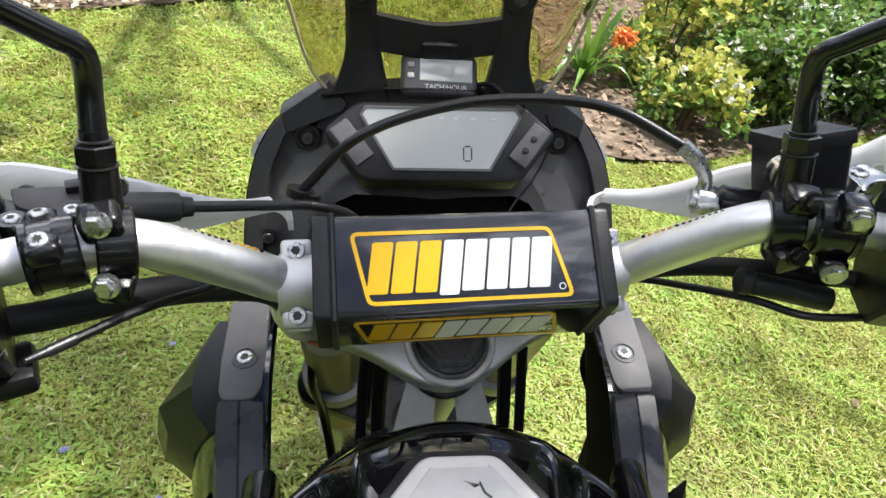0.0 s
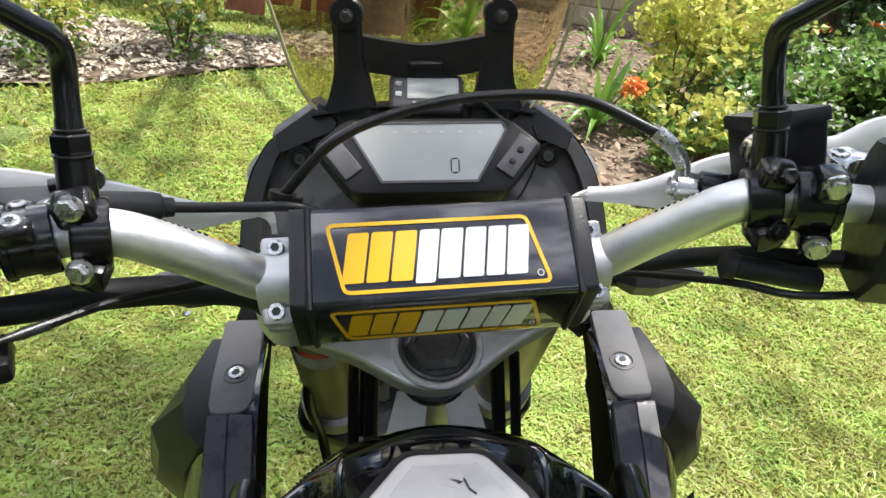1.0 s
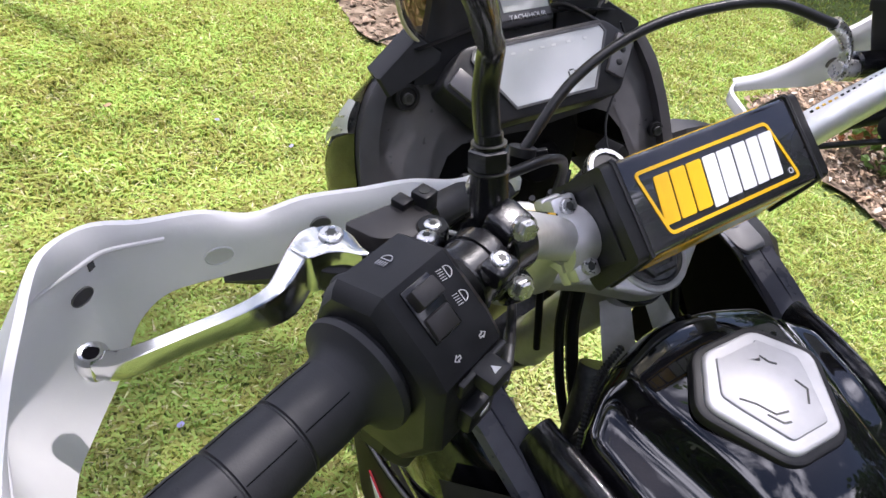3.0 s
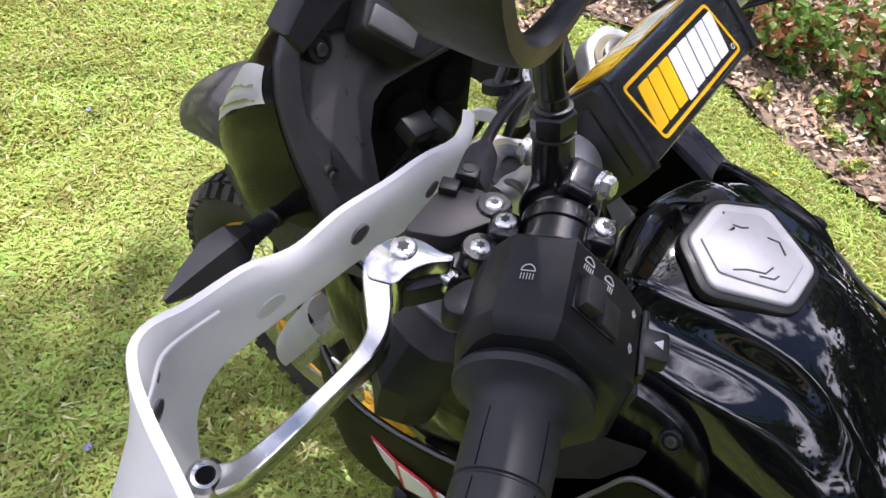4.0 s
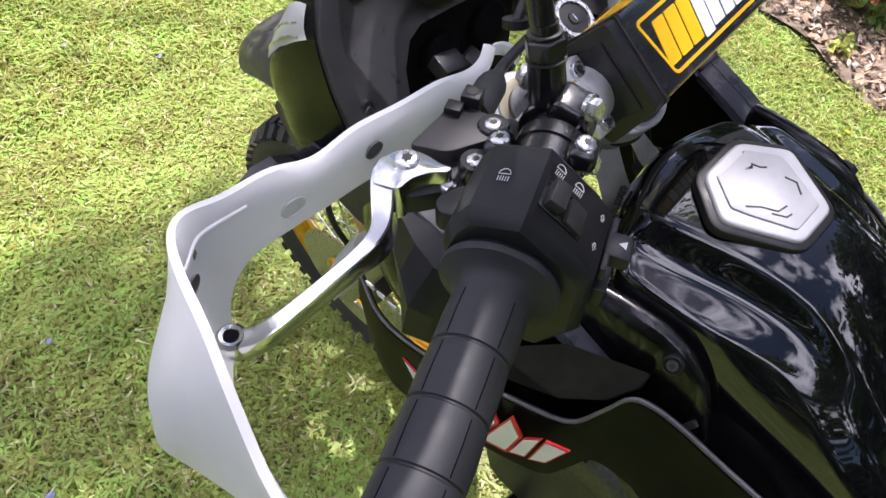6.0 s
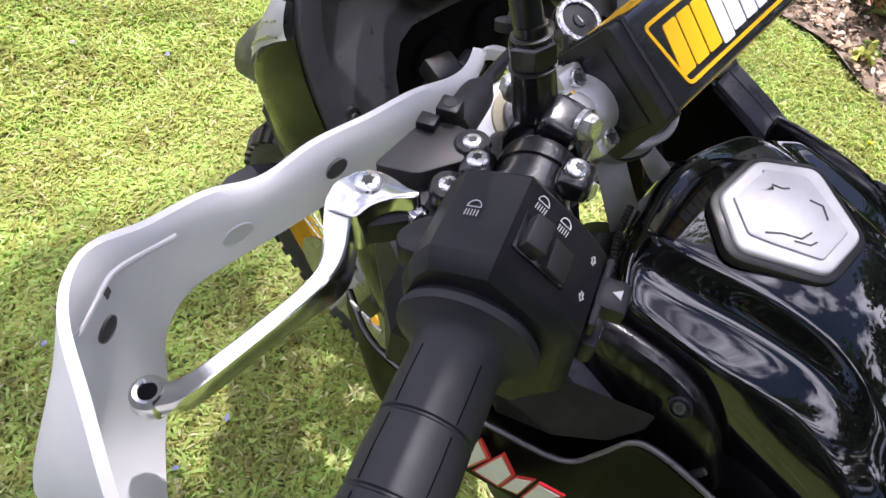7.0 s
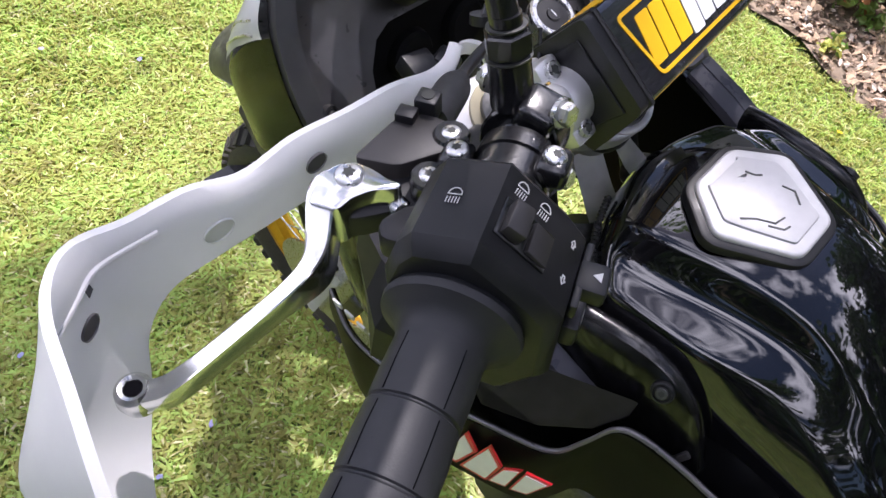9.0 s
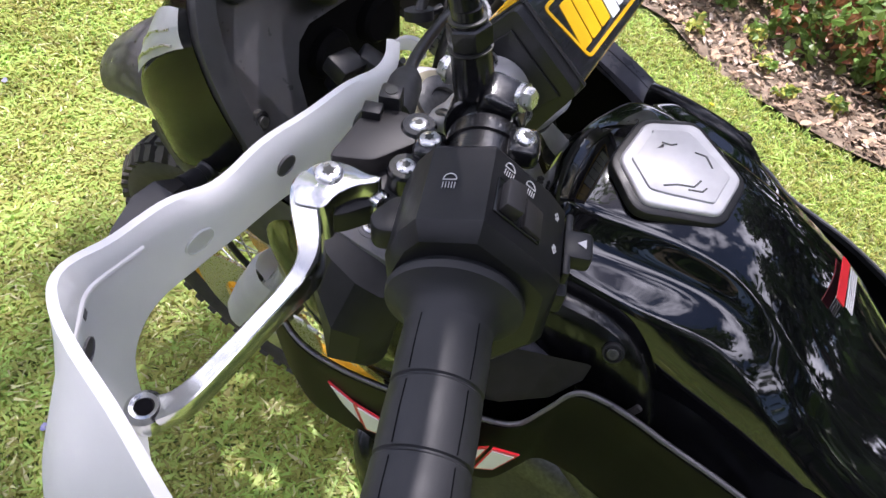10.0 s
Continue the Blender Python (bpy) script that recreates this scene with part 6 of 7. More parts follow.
# seat, frame and engine in the dark below
bm = bmesh.new()
loft_half(bm, [(-0.375, [(0, 0.850), (0.06, 0.848), (0.105, 0.835), (0.125, 0.80), (0.125, 0.76)]), (-0.42, [(0, 0.872), (0.07, 0.870), (0.115, 0.852), (0.135, 0.81), (0.135, 0.76)]), (-0.55, [(0, 0.86), (0.09, 0.858), (0.14, 0.838), (0.155, 0.80), (0.155, 0.75)]), (-0.75, [(0, 0.85), (0.10, 0.848), (0.15, 0.83), (0.165, 0.79), (0.165, 0.74)]), (-1.0, [(0, 0.90), (0.09, 0.898), (0.13, 0.88), (0.145, 0.84), (0.145, 0.79)])])
subdivided(body_part("seat", bm, M_RUBBER, bike, "black grained seat", sharp=80), 2)
bm = bmesh.new()
block(bm, pose(0, -0.20, 0.78), (0.18, 0.26, 0.12), 0.02)
body_part("airbox", bm, M_PLASTIC, bike)
bm = bmesh.new()
block(bm, pose(0, -0.20, 0.47), (0.30, 0.42, 0.40), 0.06, 4)
body_part("engine", bm, M_DARKSTEEL, bike, "dark grey engine block")
for s in (-1, 1):
    bm = bmesh.new()
    tube(bm, [(s * 0.04, -0.02, 0.93), (s * 0.11, -0.10, 0.80), (s * 0.13, -0.25, 0.66), (s * 0.13, -0.45, 0.62)], 0.018, 14, 20)
    body_part("frame_tube", bm, M_DARKSTEEL, bike)
    bm = bmesh.new()
    tube(bm, [(s * 0.10, -0.02, 0.62), (s * 0.20, 0.02, 0.66), (s * 0.245, 0.0, 0.62), (s * 0.25, -0.04, 0.48), (s * 0.20, -0.08, 0.34), (s * 0.10, -0.10, 0.28)], 0.0127, 14, 40)
    body_part("crash_bar", bm, M_SATIN, bike, "black tubular crash bar")
    # steel neck gussets seen between tank and yoke
    bm = bmesh.new()
    skin(bm, [[Vector((s * x, y, z)) for x, y, z in row] for row in (((0.006, 0.002, 0.985), (0.030, 0.010, 0.978)), ((0.010, -0.020, 0.957), (0.042, -0.020, 0.948)), ((0.020, -0.06, 0.92), (0.060, -0.07, 0.90)))], closed=False, caps=False)
    bmesh.ops.solidify(bm, geom=bm.faces[:], thickness=0.006)
    body_part("frame_gusset", bm, M_CAST, bike)
    for dx, r in ((0.048, 0.006), (0.062, 0.0045)):
        bm = bmesh.new()
        tube(bm, [(s * dx, 0.02, 1.005), (s * (dx + 0.004), 0.01, 0.95), (s * (dx + 0.006), -0.02, 0.88), (s * (dx + 0.01), -0.08, 0.82)], r, 10, 18)
        body_part("cable", bm, M_HOSE, bike)
bm = bmesh.new()
tube(bm, [(-0.10, 0.10, 0.98), (-0.115, 0.085, 0.90), (-0.11, 0.10, 0.82), (-0.10, 0.07, 0.76), (-0.09, 0.0, 0.70)], 0.005, 10, 30)
body_part("cable", bm, M_HOSE, bike)
for i, (x, y, z) in enumerate(((-0.085, 0.135, 1.03), (-0.06, 0.13, 1.02), (-0.075, 0.15, 0.99), (0.07, 0.135, 1.02))):
    bm = bmesh.new()
    block(bm, pose(x, y, z, 20 + 12 * i, 15, 30 * i), (0.030, 0.022, 0.016), 0.003)
    body_part("connector", bm, M_PLASTIC, bike)
for k in range(5):
    bm = bmesh.new()
    x = -0.10 + 0.02 * k
    tube(bm, [(x, 0.11, 1.02), (x + 0.02, 0.14, 1.00 - 0.01 * k), (x - 0.01, 0.15, 0.96), (x + 0.015, 0.10, 0.93)], 0.0028, 8, 20)
    body_part("wire", bm, M_HOSE, bike)
bm = bmesh.new()
tube(bm, [(-0.128, 0.125, 0.985), (-0.118, 0.13, 0.992), (-0.10, 0.12, 0.985), (-0.085, 0.10, 0.965)], 0.0022, 8, 16)
body_part("wire", bm, M_GREENLABEL, bike, "pale grey wire")
# side stand and rear wheel keep the bike up
bm = bmesh.new()
tube(bm, [(-0.10, -0.22, 0.32), (-0.22, -0.16, 0.10), (-0.265, -0.14, -0.010)], [0.014, 0.012, 0.012], 12, 12)
body_part("side_stand", bm, M_SATIN, bike)
bm = bmesh.new()
rp = [(-0.05, 0.22), (-0.065, 0.26), (-0.05, 0.30), (0, 0.318), (0.05, 0.30), (0.065, 0.26), (0.05, 0.22)]
vs = [[bm.verts.new((w, -1.02 + r * math.cos(2 * math.pi * j / 64), 0.262 + r * math.sin(2 * math.pi * j / 64))) for w, r in rp] for j in range(64)]
for j in range(64):
    for k2 in range(7):
        bm.faces.new((vs[j][k2], vs[j][(k2 + 1) % 7], vs[(j + 1) % 64][(k2 + 1) % 7], vs[(j + 1) % 64][k2]))
body_part("rear_tyre", bm, M_TYRE, bike)
bm = bmesh.new()
block(bm, pose(0, -0.78, 0.33, 0, 0, 0), (0.22, 0.46, 0.05), 0.015)
body_part("swing_arm", bm, M_DARKSTEEL, bike)
SHADE_AT = (7.0, 5.6, 0)

# ---- garden ----
def lawn_material():
    m = bpy.data.materials.new("lawn_soil_and_grass")
    m.use_nodes = True
    n, l = m.node_tree.nodes, m.node_tree.links
    b = n["Principled BSDF"]
    tc = n.new("ShaderNodeTexCoord")
    out = None
    for scale, a, c in ((1.2, (0.08, 0.13, 0.022), (0.20, 0.25, 0.055)), (70.0, (0.05, 0.09, 0.015), (0.24, 0.30, 0.08))):
        nz = n.new("ShaderNodeTexNoise")
        nz.inputs["Scale"].default_value, nz.inputs["Detail"].default_value = scale, 6
        l.new(tc.outputs["Object"], nz.inputs["Vector"])
        r = n.new("ShaderNodeValToRGB")
        r.color_ramp.elements[0].position, r.color_ramp.elements[1].position = 0.35, 0.65
        r.color_ramp.elements[0].color, r.color_ramp.elements[1].color = (*a, 1), (*c, 1)
        l.new(nz.outputs["Fac"], r.inputs[0])
        if out is None:
            out = r.outputs[0]
        else:
            mx = n.new("ShaderNodeMix")
            mx.data_type = "RGBA"
            mx.inputs[0].default_value = 0.5
            l.new(out, mx.inputs[6])
            l.new(r.outputs[0], mx.inputs[7])
            out = mx.outputs[2]
            bp = n.new("ShaderNodeBump")
            bp.inputs["Strength"].default_value, bp.inputs["Distance"].default_value = 0.8, 0.03
            l.new(nz.outputs["Fac"], bp.inputs["Height"])
            l.new(bp.outputs[0], b.inputs["Normal"])
    l.new(out, b.inputs["Base Color"])
    b.inputs["Roughness"].default_value = 0.9
    return m


M_LAWN = lawn_material()
M_GRASS = leafy("grass_blade", (0.385, 0.44, 0.098), 0.6, 0.45, 0.5, 0.022)
M_STRAW = leafy("dry_grass_blade", (0.68, 0.65, 0.34), 0.3, 0.4, 0.55)
M_SOIL = material("bark_mulch_soil", (0.10, 0.07, 0.045), 0.9, vary=0.5, scale=60, bump=0.9, bump_scale=60, second=(0.22, 0.17, 0.12), second_scale=14)
M_CHIP = material("bark_chip", (0.26, 0.185, 0.13), 0.85, vary=0.4, scale=80, random_object=0.65)
M_LITTER = material("dry_leaf", (0.36, 0.25, 0.16), 0.8, vary=0.3, scale=60, random_object=0.6)
M_BLOCK = material("limestone_block", (0.46, 0.39, 0.28), 0.85, vary=0.2, scale=18, bump=0.7, bump_scale=60, second=(0.36, 0.31, 0.23), second_scale=4, random_object=0.25)
M_MORTAR = material("grey_mortar", (0.30, 0.28, 0.24), 0.95, vary=0.2, scale=60, bump=0.5, bump_scale=120)
M_FENCE = material("red_brown_board", (0.33, 0.13, 0.075), 0.75, vary=0.25, scale=14, bump=0.4, bump_scale=90, random_object=0.3)
M_BARK = material("tree_bark", (0.16, 0.11, 0.075), 0.9, vary=0.4, scale=22, bump=1.0, bump_scale=40)
M_STRAP = leafy("strap_leaf", (0.17, 0.31, 0.05), 0.4, 0.35, 0.35)
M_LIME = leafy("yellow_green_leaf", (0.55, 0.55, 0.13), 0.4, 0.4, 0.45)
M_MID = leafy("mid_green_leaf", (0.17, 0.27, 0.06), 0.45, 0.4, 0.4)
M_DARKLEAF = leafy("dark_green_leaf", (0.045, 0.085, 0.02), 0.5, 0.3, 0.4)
M_ORANGE = leafy("orange_petal", (0.80, 0.26, 0.07), 0.2, 0.3, 0.5)
M_LILAC = leafy("lilac_petal", (0.50, 0.50, 0.78), 0.2, 0.3, 0.5)
M_WHITEPETAL = leafy("white_petal", (0.8, 0.8, 0.76), 0.15, 0.3, 0.5)
M_YELLOWPETAL = leafy("yellow_petal", (0.85, 0.62, 0.03), 0.15, 0.3, 0.5)
M_RUSSET = leafy("russet_leaf", (0.30, 0.13, 0.055), 0.4, 0.35, 0.45)
M_STEM = material("green_stem", (0.14, 0.17, 0.05), 0.7, vary=0.3, scale=30)
rng = np.random.default_rng(7)


def mesh_from(name, verts, faces, mat, smooth=False):
    me = bpy.data.meshes.new(name)
    me.from_pydata(verts.tolist() if hasattr(verts, "tolist") else verts, [], faces.tolist() if hasattr(faces, "tolist") else faces)
    for m in (mat if isinstance(mat, (list, tuple)) else (mat,)):
        me.materials.append(m)
    if smooth:
        me.polygons.foreach_set("use_smooth", [True] * len(me.polygons))
    return me


BED_FRONT = [(0.95, 2.55), (1.30, 2.30), (1.75, 2.38), (2.6, 2.75), (4.2, 3.4), (6.5, 4.4), (6.5, 7.5), (0.7, 7.5), (0.85, 5.2), (1.25, 3.9), (1.05, 3.2)]
BED_SIDE = [(2.30, 1.05), (2.45, 0.75), (2.32, 0.25), (2.12, 0.02), (1.98, -0.25), (1.88, -0.5), (1.84, -0.85), (2.0, -1.6), (4.5, -1.6), (4.5, 1.6), (2.7, 1.5)]
BED_FAR = [(-4.5, 3.2), (-3.0, 2.9), (-1.95, 3.0), (-1.5, 3.15), (-1.05, 3.5), (-0.55, 3.85), (0.0, 4.1), (0.2, 4.35), (-0.6, 4.5), (-1.2, 4.25), (-2.0, 4.5), (-4.5, 4.8)]


def inside(px, py, poly):
    res = np.zeros(len(px), bool)
    k = len(poly)
    for i in range(k):
        (x1, y1), (x2, y2) = poly[i], poly[(i + 1) % k]
        cond = ((y1 > py) != (y2 > py)) & (px < (x2 - x1) * (py - y1) / (y2 - y1 + 1e-12) + x1)
        res ^= cond
    return res


bm = bmesh.new()
bmesh.ops.create_grid(bm, x_segments=60, y_segments=60, size=45)
for v in bm.verts:
    v.co.z = 0.012 * noise.noise(v.co * 0.7) if v.co.length > 3 else 0
ground = new("ground", finish("ground", bm, M_LAWN))
tagged(ground, "sunlit lawn", "lawn", kind="structure")


def blades(count, x0, x1, y0, y1, h, w, keep):
    """Grass blades: bent triangles scattered over a rectangle of lawn."""
    px, py = rng.uniform(x0, x1, count), rng.uniform(y0, y1, count)
    ok = keep(px, py)
    px, py = px[ok], py[ok]
    c = len(px)
    a = rng.uniform(0, 2 * np.pi, c)
    lean = rng.uniform(0.35, 1.7, c)
    tuft = 0.5 + 0.5 * np.sin(px * 9.1 + 2.0 * np.sin(py * 6.3)) * np.sin(py * 8.3 + 1.7 * np.sin(px * 7.7))
    hh = h * rng.uniform(0.5, 1.25, c) * (0.7 + 0.65 * tuft)
    ww = w * rng.uniform(0.6, 1.3, c)
    b = a + np.pi / 2 + rng.normal(0, 0.5, c)
    dx, dy, ex, ey = np.cos(a), np.sin(a), np.cos(b), np.sin(b)
    z0 = np.full(c, -0.004)
    v = np.empty((c, 5, 3))
    v[:, 0] = np.column_stack((px - dx * ww, py - dy * ww, z0))
    v[:, 1] = np.column_stack((px + dx * ww, py + dy * ww, z0))
    mx, my, mz = px + ex * hh * lean * 0.35, py + ey * hh * lean * 0.35, hh * 0.62 / (1 + 0.4 * lean)
    v[:, 2] = np.column_stack((mx + dx * ww * 0.8, my + dy * ww * 0.8, mz))
    v[:, 3] = np.column_stack((mx - dx * ww * 0.8, my - dy * ww * 0.8, mz))
    v[:, 4] = np.column_stack((px + ex * hh * lean, py + ey * hh * lean, hh * 0.9 / (1 + lean)))
    base = np.arange(c)[:, None] * 5
    f = [list(r) for r in np.concatenate((base + [[0, 1, 2, 3]],), 1)] + [list(r) for r in base + [[3, 2, 4]]]
    return v.reshape(-1, 3), f


def on_lawn(px, py):
    return ~(inside(px, py, BED_FRONT) | inside(px, py, BED_SIDE) | inside(px, py, BED_FAR))


for i, (cnt, x0, x1, y0, y1, h, w) in enumerate(((105000, -1.2, 1.0, -0.5, 1.6, 0.042, 0.0042), (75000, -1.5, 2.2, 1.0, 3.2, 0.046, 0.0046), (30000, 0.8, 2.3, -1.2, 1.2, 0.046, 0.003), (45000, -4.0, 4.0, 2.6, 6.0, 0.05, 0.006), (26000, 2.1, 4.6, 0.8, 3.6, 0.05, 0.005), (90000, -7.0, 7.5, -7.0, 5.0, 0.05, 0.007))):
    v, f = blades(cnt, x0, x1, y0, y1, h, w, on_lawn)
    tagged(new("grass", mesh_from("grass", v, f, M_GRASS)), "short bright green lawn grass", "grass", kind="stuff")
    v, f = blades(cnt // 12, x0, x1, y0, y1, h * 0.95, w * 0.9, on_lawn)
    tagged(new("dry_grass", mesh_from("dry_grass", v, f, M_STRAW)), "pale dry blades among the lawn grass", "grass", kind="stuff")


def bed(poly, label):
    bm = bmesh.new()
    top = rounded(poly, 0.25, 5)
    vs = [bm.verts.new((x, y, 0.012)) for x, y in top]
    bm.faces.new(vs)
    bmesh.ops.triangulate(bm, faces=bm.faces[:])
    bmesh.ops.subdivide_edges(bm, edges=bm.edges[:], cuts=3, use_grid_fill=True)
    for v in bm.verts:
        v.co.z = 0.014 + 0.02 * (0.5 + noise.noise(v.co * 3.0))
    tagged(new("flower_bed", finish("flower_bed", bm, M_SOIL)), label, "flower bed", kind="structure")


def litter(poly, count, size, mat, name, label, thick=0.25):
    """Flat curled chips and dry leaves lying on a bed."""
    xs, ys = [p[0] for p in poly], [p[1] for p in poly]
    px, py = rng.uniform(min(xs), max(xs), count * 3), rng.uniform(min(ys), max(ys), count * 3)
    ok = inside(px, py, poly)
    px, py = px[ok][:count], py[ok][:count]
    c = len(px)
    v = np.empty((c, 6, 3))
    a = rng.uniform(0, 2 * np.pi, c)
    s = size * rng.uniform(0.4, 1.5, c)
    tilt = rng.normal(0, 0.35, c)
    asp = rng.uniform(0.3, 0.8, c)
    for k, (u, w, q) in enumerate(((-1, 0, 0.1), (-0.4, 0.8, 0.3), (0.5, 0.7, 0.25), (1, 0.05, -0.1), (0.4, -0.8, 0.2), (-0.5, -0.7, 0.35))):
        lx, ly = u * s, w * s * asp
        v[:, k, 0] = px + lx * np.cos(a) - ly * np.sin(a)
        v[:, k, 1] = py + lx * np.sin(a) + ly * np.cos(a)
        v[:, k, 2] = 0.036 + rng.uniform(0, 0.012, c) + lx * tilt + q * s * thick
    f = [list(r) for r in np.arange(c)[:, None] * 6 + np.arange(6)[None]]
    tagged(new(name, mesh_from(name, v.reshape(-1, 3), f, mat)), label, "mulch", kind="stuff")


bed(BED_FRONT, "mulched flower bed at the edge of the lawn")
bed(BED_SIDE, "flower bed covered with bark and dry leaves")
bed(BED_FAR, "pale mulched flower bed across the lawn")
litter(BED_SIDE, 3600, 0.021, M_LITTER, "leaf_litter", "dry brown leaf litter on the bed")
litter(BED_SIDE, 9000, 0.011, M_CHIP, "bark_chips", "bark chips on the bed")
litter(BED_SIDE, 1600, 0.016, material("bleached_leaf", (0.62, 0.52, 0.42), 0.8, vary=0.25, scale=60, random_object=0.5), "leaf_litter", "bleached dry leaves on the bed")
litter(BED_FRONT, 9000, 0.022, M_CHIP, "bark_chips", "bark chips under the shrubs")
litter(BED_FAR, 7000, 0.018, material("pale_chip", (0.40, 0.36, 0.28), 0.85, vary=0.3, scale=60, random_object=0.5), "bark_chips", "pale grey wood chips on the bed")


# fallen petals and a few leaves on the lawn
for i, (x, y, mat, label, r) in enumerate(((-0.90, 2.20, M_YELLOWPETAL, "yellow dandelion flower in the grass", 0.016), (1.60, 0.81, M_LITTER, "pale dry leaf on the grass", 0.022), (0.92, 1.02, M_LILAC, "lilac petal on the grass", 0.012), (-0.42, 0.72, M_LILAC, "pale petal on the grass", 0.010), (-0.36, 0.52, M_LILAC, "pale petal on the grass", 0.011), (-0.72, 0.62, M_LILAC, "pale petal on the grass", 0.012), (-0.50, 0.50, M_LILAC, "pale petal on the grass", 0.009), (0.25, 1.75, M_LILAC, "pale petal on the grass", 0.012), (0.05, 2.0, M_LILAC, "pale petal on the grass", 0.012), (-0.55, 0.95, M_LILAC, "pale petal on the grass", 0.010), (1.78, -0.14, M_YELLOWPETAL, "yellow dandelion flower in the grass", 0.014), (-0.30, 2.2, M_LITTER, "pale dry leaf on the grass", 0.02), (-0.62, 1.3, M_LILAC, "pale petal on the grass", 0.010), (0.45, 1.35, M_LILAC, "pale petal on the grass", 0.010))):
    bm = bmesh.new()
    k = 9
    c = bm.verts.new((0, 0, 0.004))
    ring = [bm.verts.new((r * (0.8 + 0.3 * rng.random()) * math.cos(2 * math.pi * j / k), r * 0.7 * (0.8 + 0.3 * rng.random()) * math.sin(2 * math.pi * j / k), 0.004 * rng.random())) for j in range(k)]
    for j in range(k):
        bm.faces.new((c, ring[j], ring[(j + 1) % k]))
    bmesh.ops.solidify(bm, geom=bm.faces[:], thickness=0.0015)
    ob = new("petal" if mat is M_LILAC else "dandelion" if mat is M_YELLOWPETAL else "fallen_leaf", finish("petal", bm, mat))
    ob.matrix_world = pose(x, y, 0.026, rng.uniform(-12, 12), rng.uniform(-12, 12), rng.uniform(0, 360))
    tagged(ob, label, "flower" if mat is M_YELLOWPETAL else "petal" if mat is M_LILAC else "leaf")


def leaf_cloud(points, size, aspect=0.45, droop=0.0):
    """Pointed leaves, each of two bent halves, one at every point, turned at random."""
    p = np.array(points)
    c = len(p)
    d = rng.normal(0, 1, (c, 3))
    d[:, 2] = d[:, 2] * 0.6 - droop
    d /= np.linalg.norm(d, axis=1)[:, None]
    o = np.cross(d, rng.normal(0, 1, (c, 3)))
    o /= np.linalg.norm(o, axis=1)[:, None]
    n = np.cross(d, o)
    s = (size * rng.uniform(0.6, 1.35, c))[:, None]
    v = np.empty((c, 6, 3))
    for k, (a, b, q) in enumerate(((0, 0, 0), (0.4, aspect, 0.12), (0.8, aspect * 0.6, 0.10), (1.1, 0, -0.08), (0.8, -aspect * 0.6, 0.10), (0.4, -aspect, 0.12))):
        v[:, k] = p + d * s * a + o * s * b + n * s * q
    base = np.arange(c)[:, None] * 6
    f = [list(r) for r in base + [[0, 1, 2, 3]]] + [list(r) for r in base + [[0, 3, 4, 5]]]
    return v.reshape(-1, 3), f


def shrub(name, x, y, w, h, leaf, mats, label, count, category="shrub", base=0.0, stems=9, clumps=26, flowers=0, flower_mat=None, flower_size=0.03):
    """A bush: woody stems from the ground and leaves in uneven clumps at their ends."""
    root = new(name)
    root.location = (x, y, 0.02)
    tagged(root, label, category)
    bm = bmesh.new()
    ends = []
    for i in range(stems):
        a = rng.uniform(0, 2 * np.pi)
        r = w * rng.uniform(0.2, 0.85)
        tip = Vector((r * math.cos(a), r * math.sin(a), h * rng.uniform(0.55, 0.95)))
        tube(bm, [(0.03 * math.cos(a), 0.03 * math.sin(a), -0.02), tuple(tip * 0.5 + Vector((0, 0, h * 0.1))), tuple(tip)], [0.010, 0.006, 0.003], 6, 8)
        ends.append(tip)
    part("woody_base", bm, M_BARK if stems < 20 else M_STEM, root)
    centres = [np.array(e) for e in ends]
    while len(centres) < clumps:
        a, q = rng.uniform(0, 2 * np.pi), math.sqrt(rng.uniform(0, 1))
        zz = rng.uniform(0.12, 1.0)
        lim = w * math.sqrt(max(0.05, 1 - (zz - 0.4) ** 2 * 1.6))
        centres.append(np.array((q * lim * math.cos(a), q * lim * math.sin(a), base + zz * h * 0.95)))
    pts = []
    for i in range(count):
        c = centres[rng.integers(len(centres))]
        pts.append(c + rng.normal(0, 1, 3) * np.array((w * 0.16, w * 0.16, h * 0.10)))
    pts = np.array(pts)
    pts[:, 2] = np.maximum(pts[:, 2], 0.03)
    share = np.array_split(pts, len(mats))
    # leaf colours go roughly by height: first one low, last on top
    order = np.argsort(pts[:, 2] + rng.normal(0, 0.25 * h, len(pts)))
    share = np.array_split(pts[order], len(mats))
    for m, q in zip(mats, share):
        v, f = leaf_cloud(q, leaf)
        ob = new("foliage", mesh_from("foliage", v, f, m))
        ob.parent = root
    if flowers:
        q = []
        for i in range(flowers):
            c = centres[rng.integers(len(centres))]
            top = c + np.array((rng.normal(0, w * 0.2), rng.normal(0, w * 0.2), abs(rng.normal(0.05 * h, 0.08 * h))))
            for j in range(7):
                q.append(top + rng.normal(0, flower_size * 0.35, 3))
        v, f = leaf_cloud(q, flower_size, 0.5)
        ob = new("blossom", mesh_from("blossom", v, f, flower_mat))
        ob.parent = root
    return root


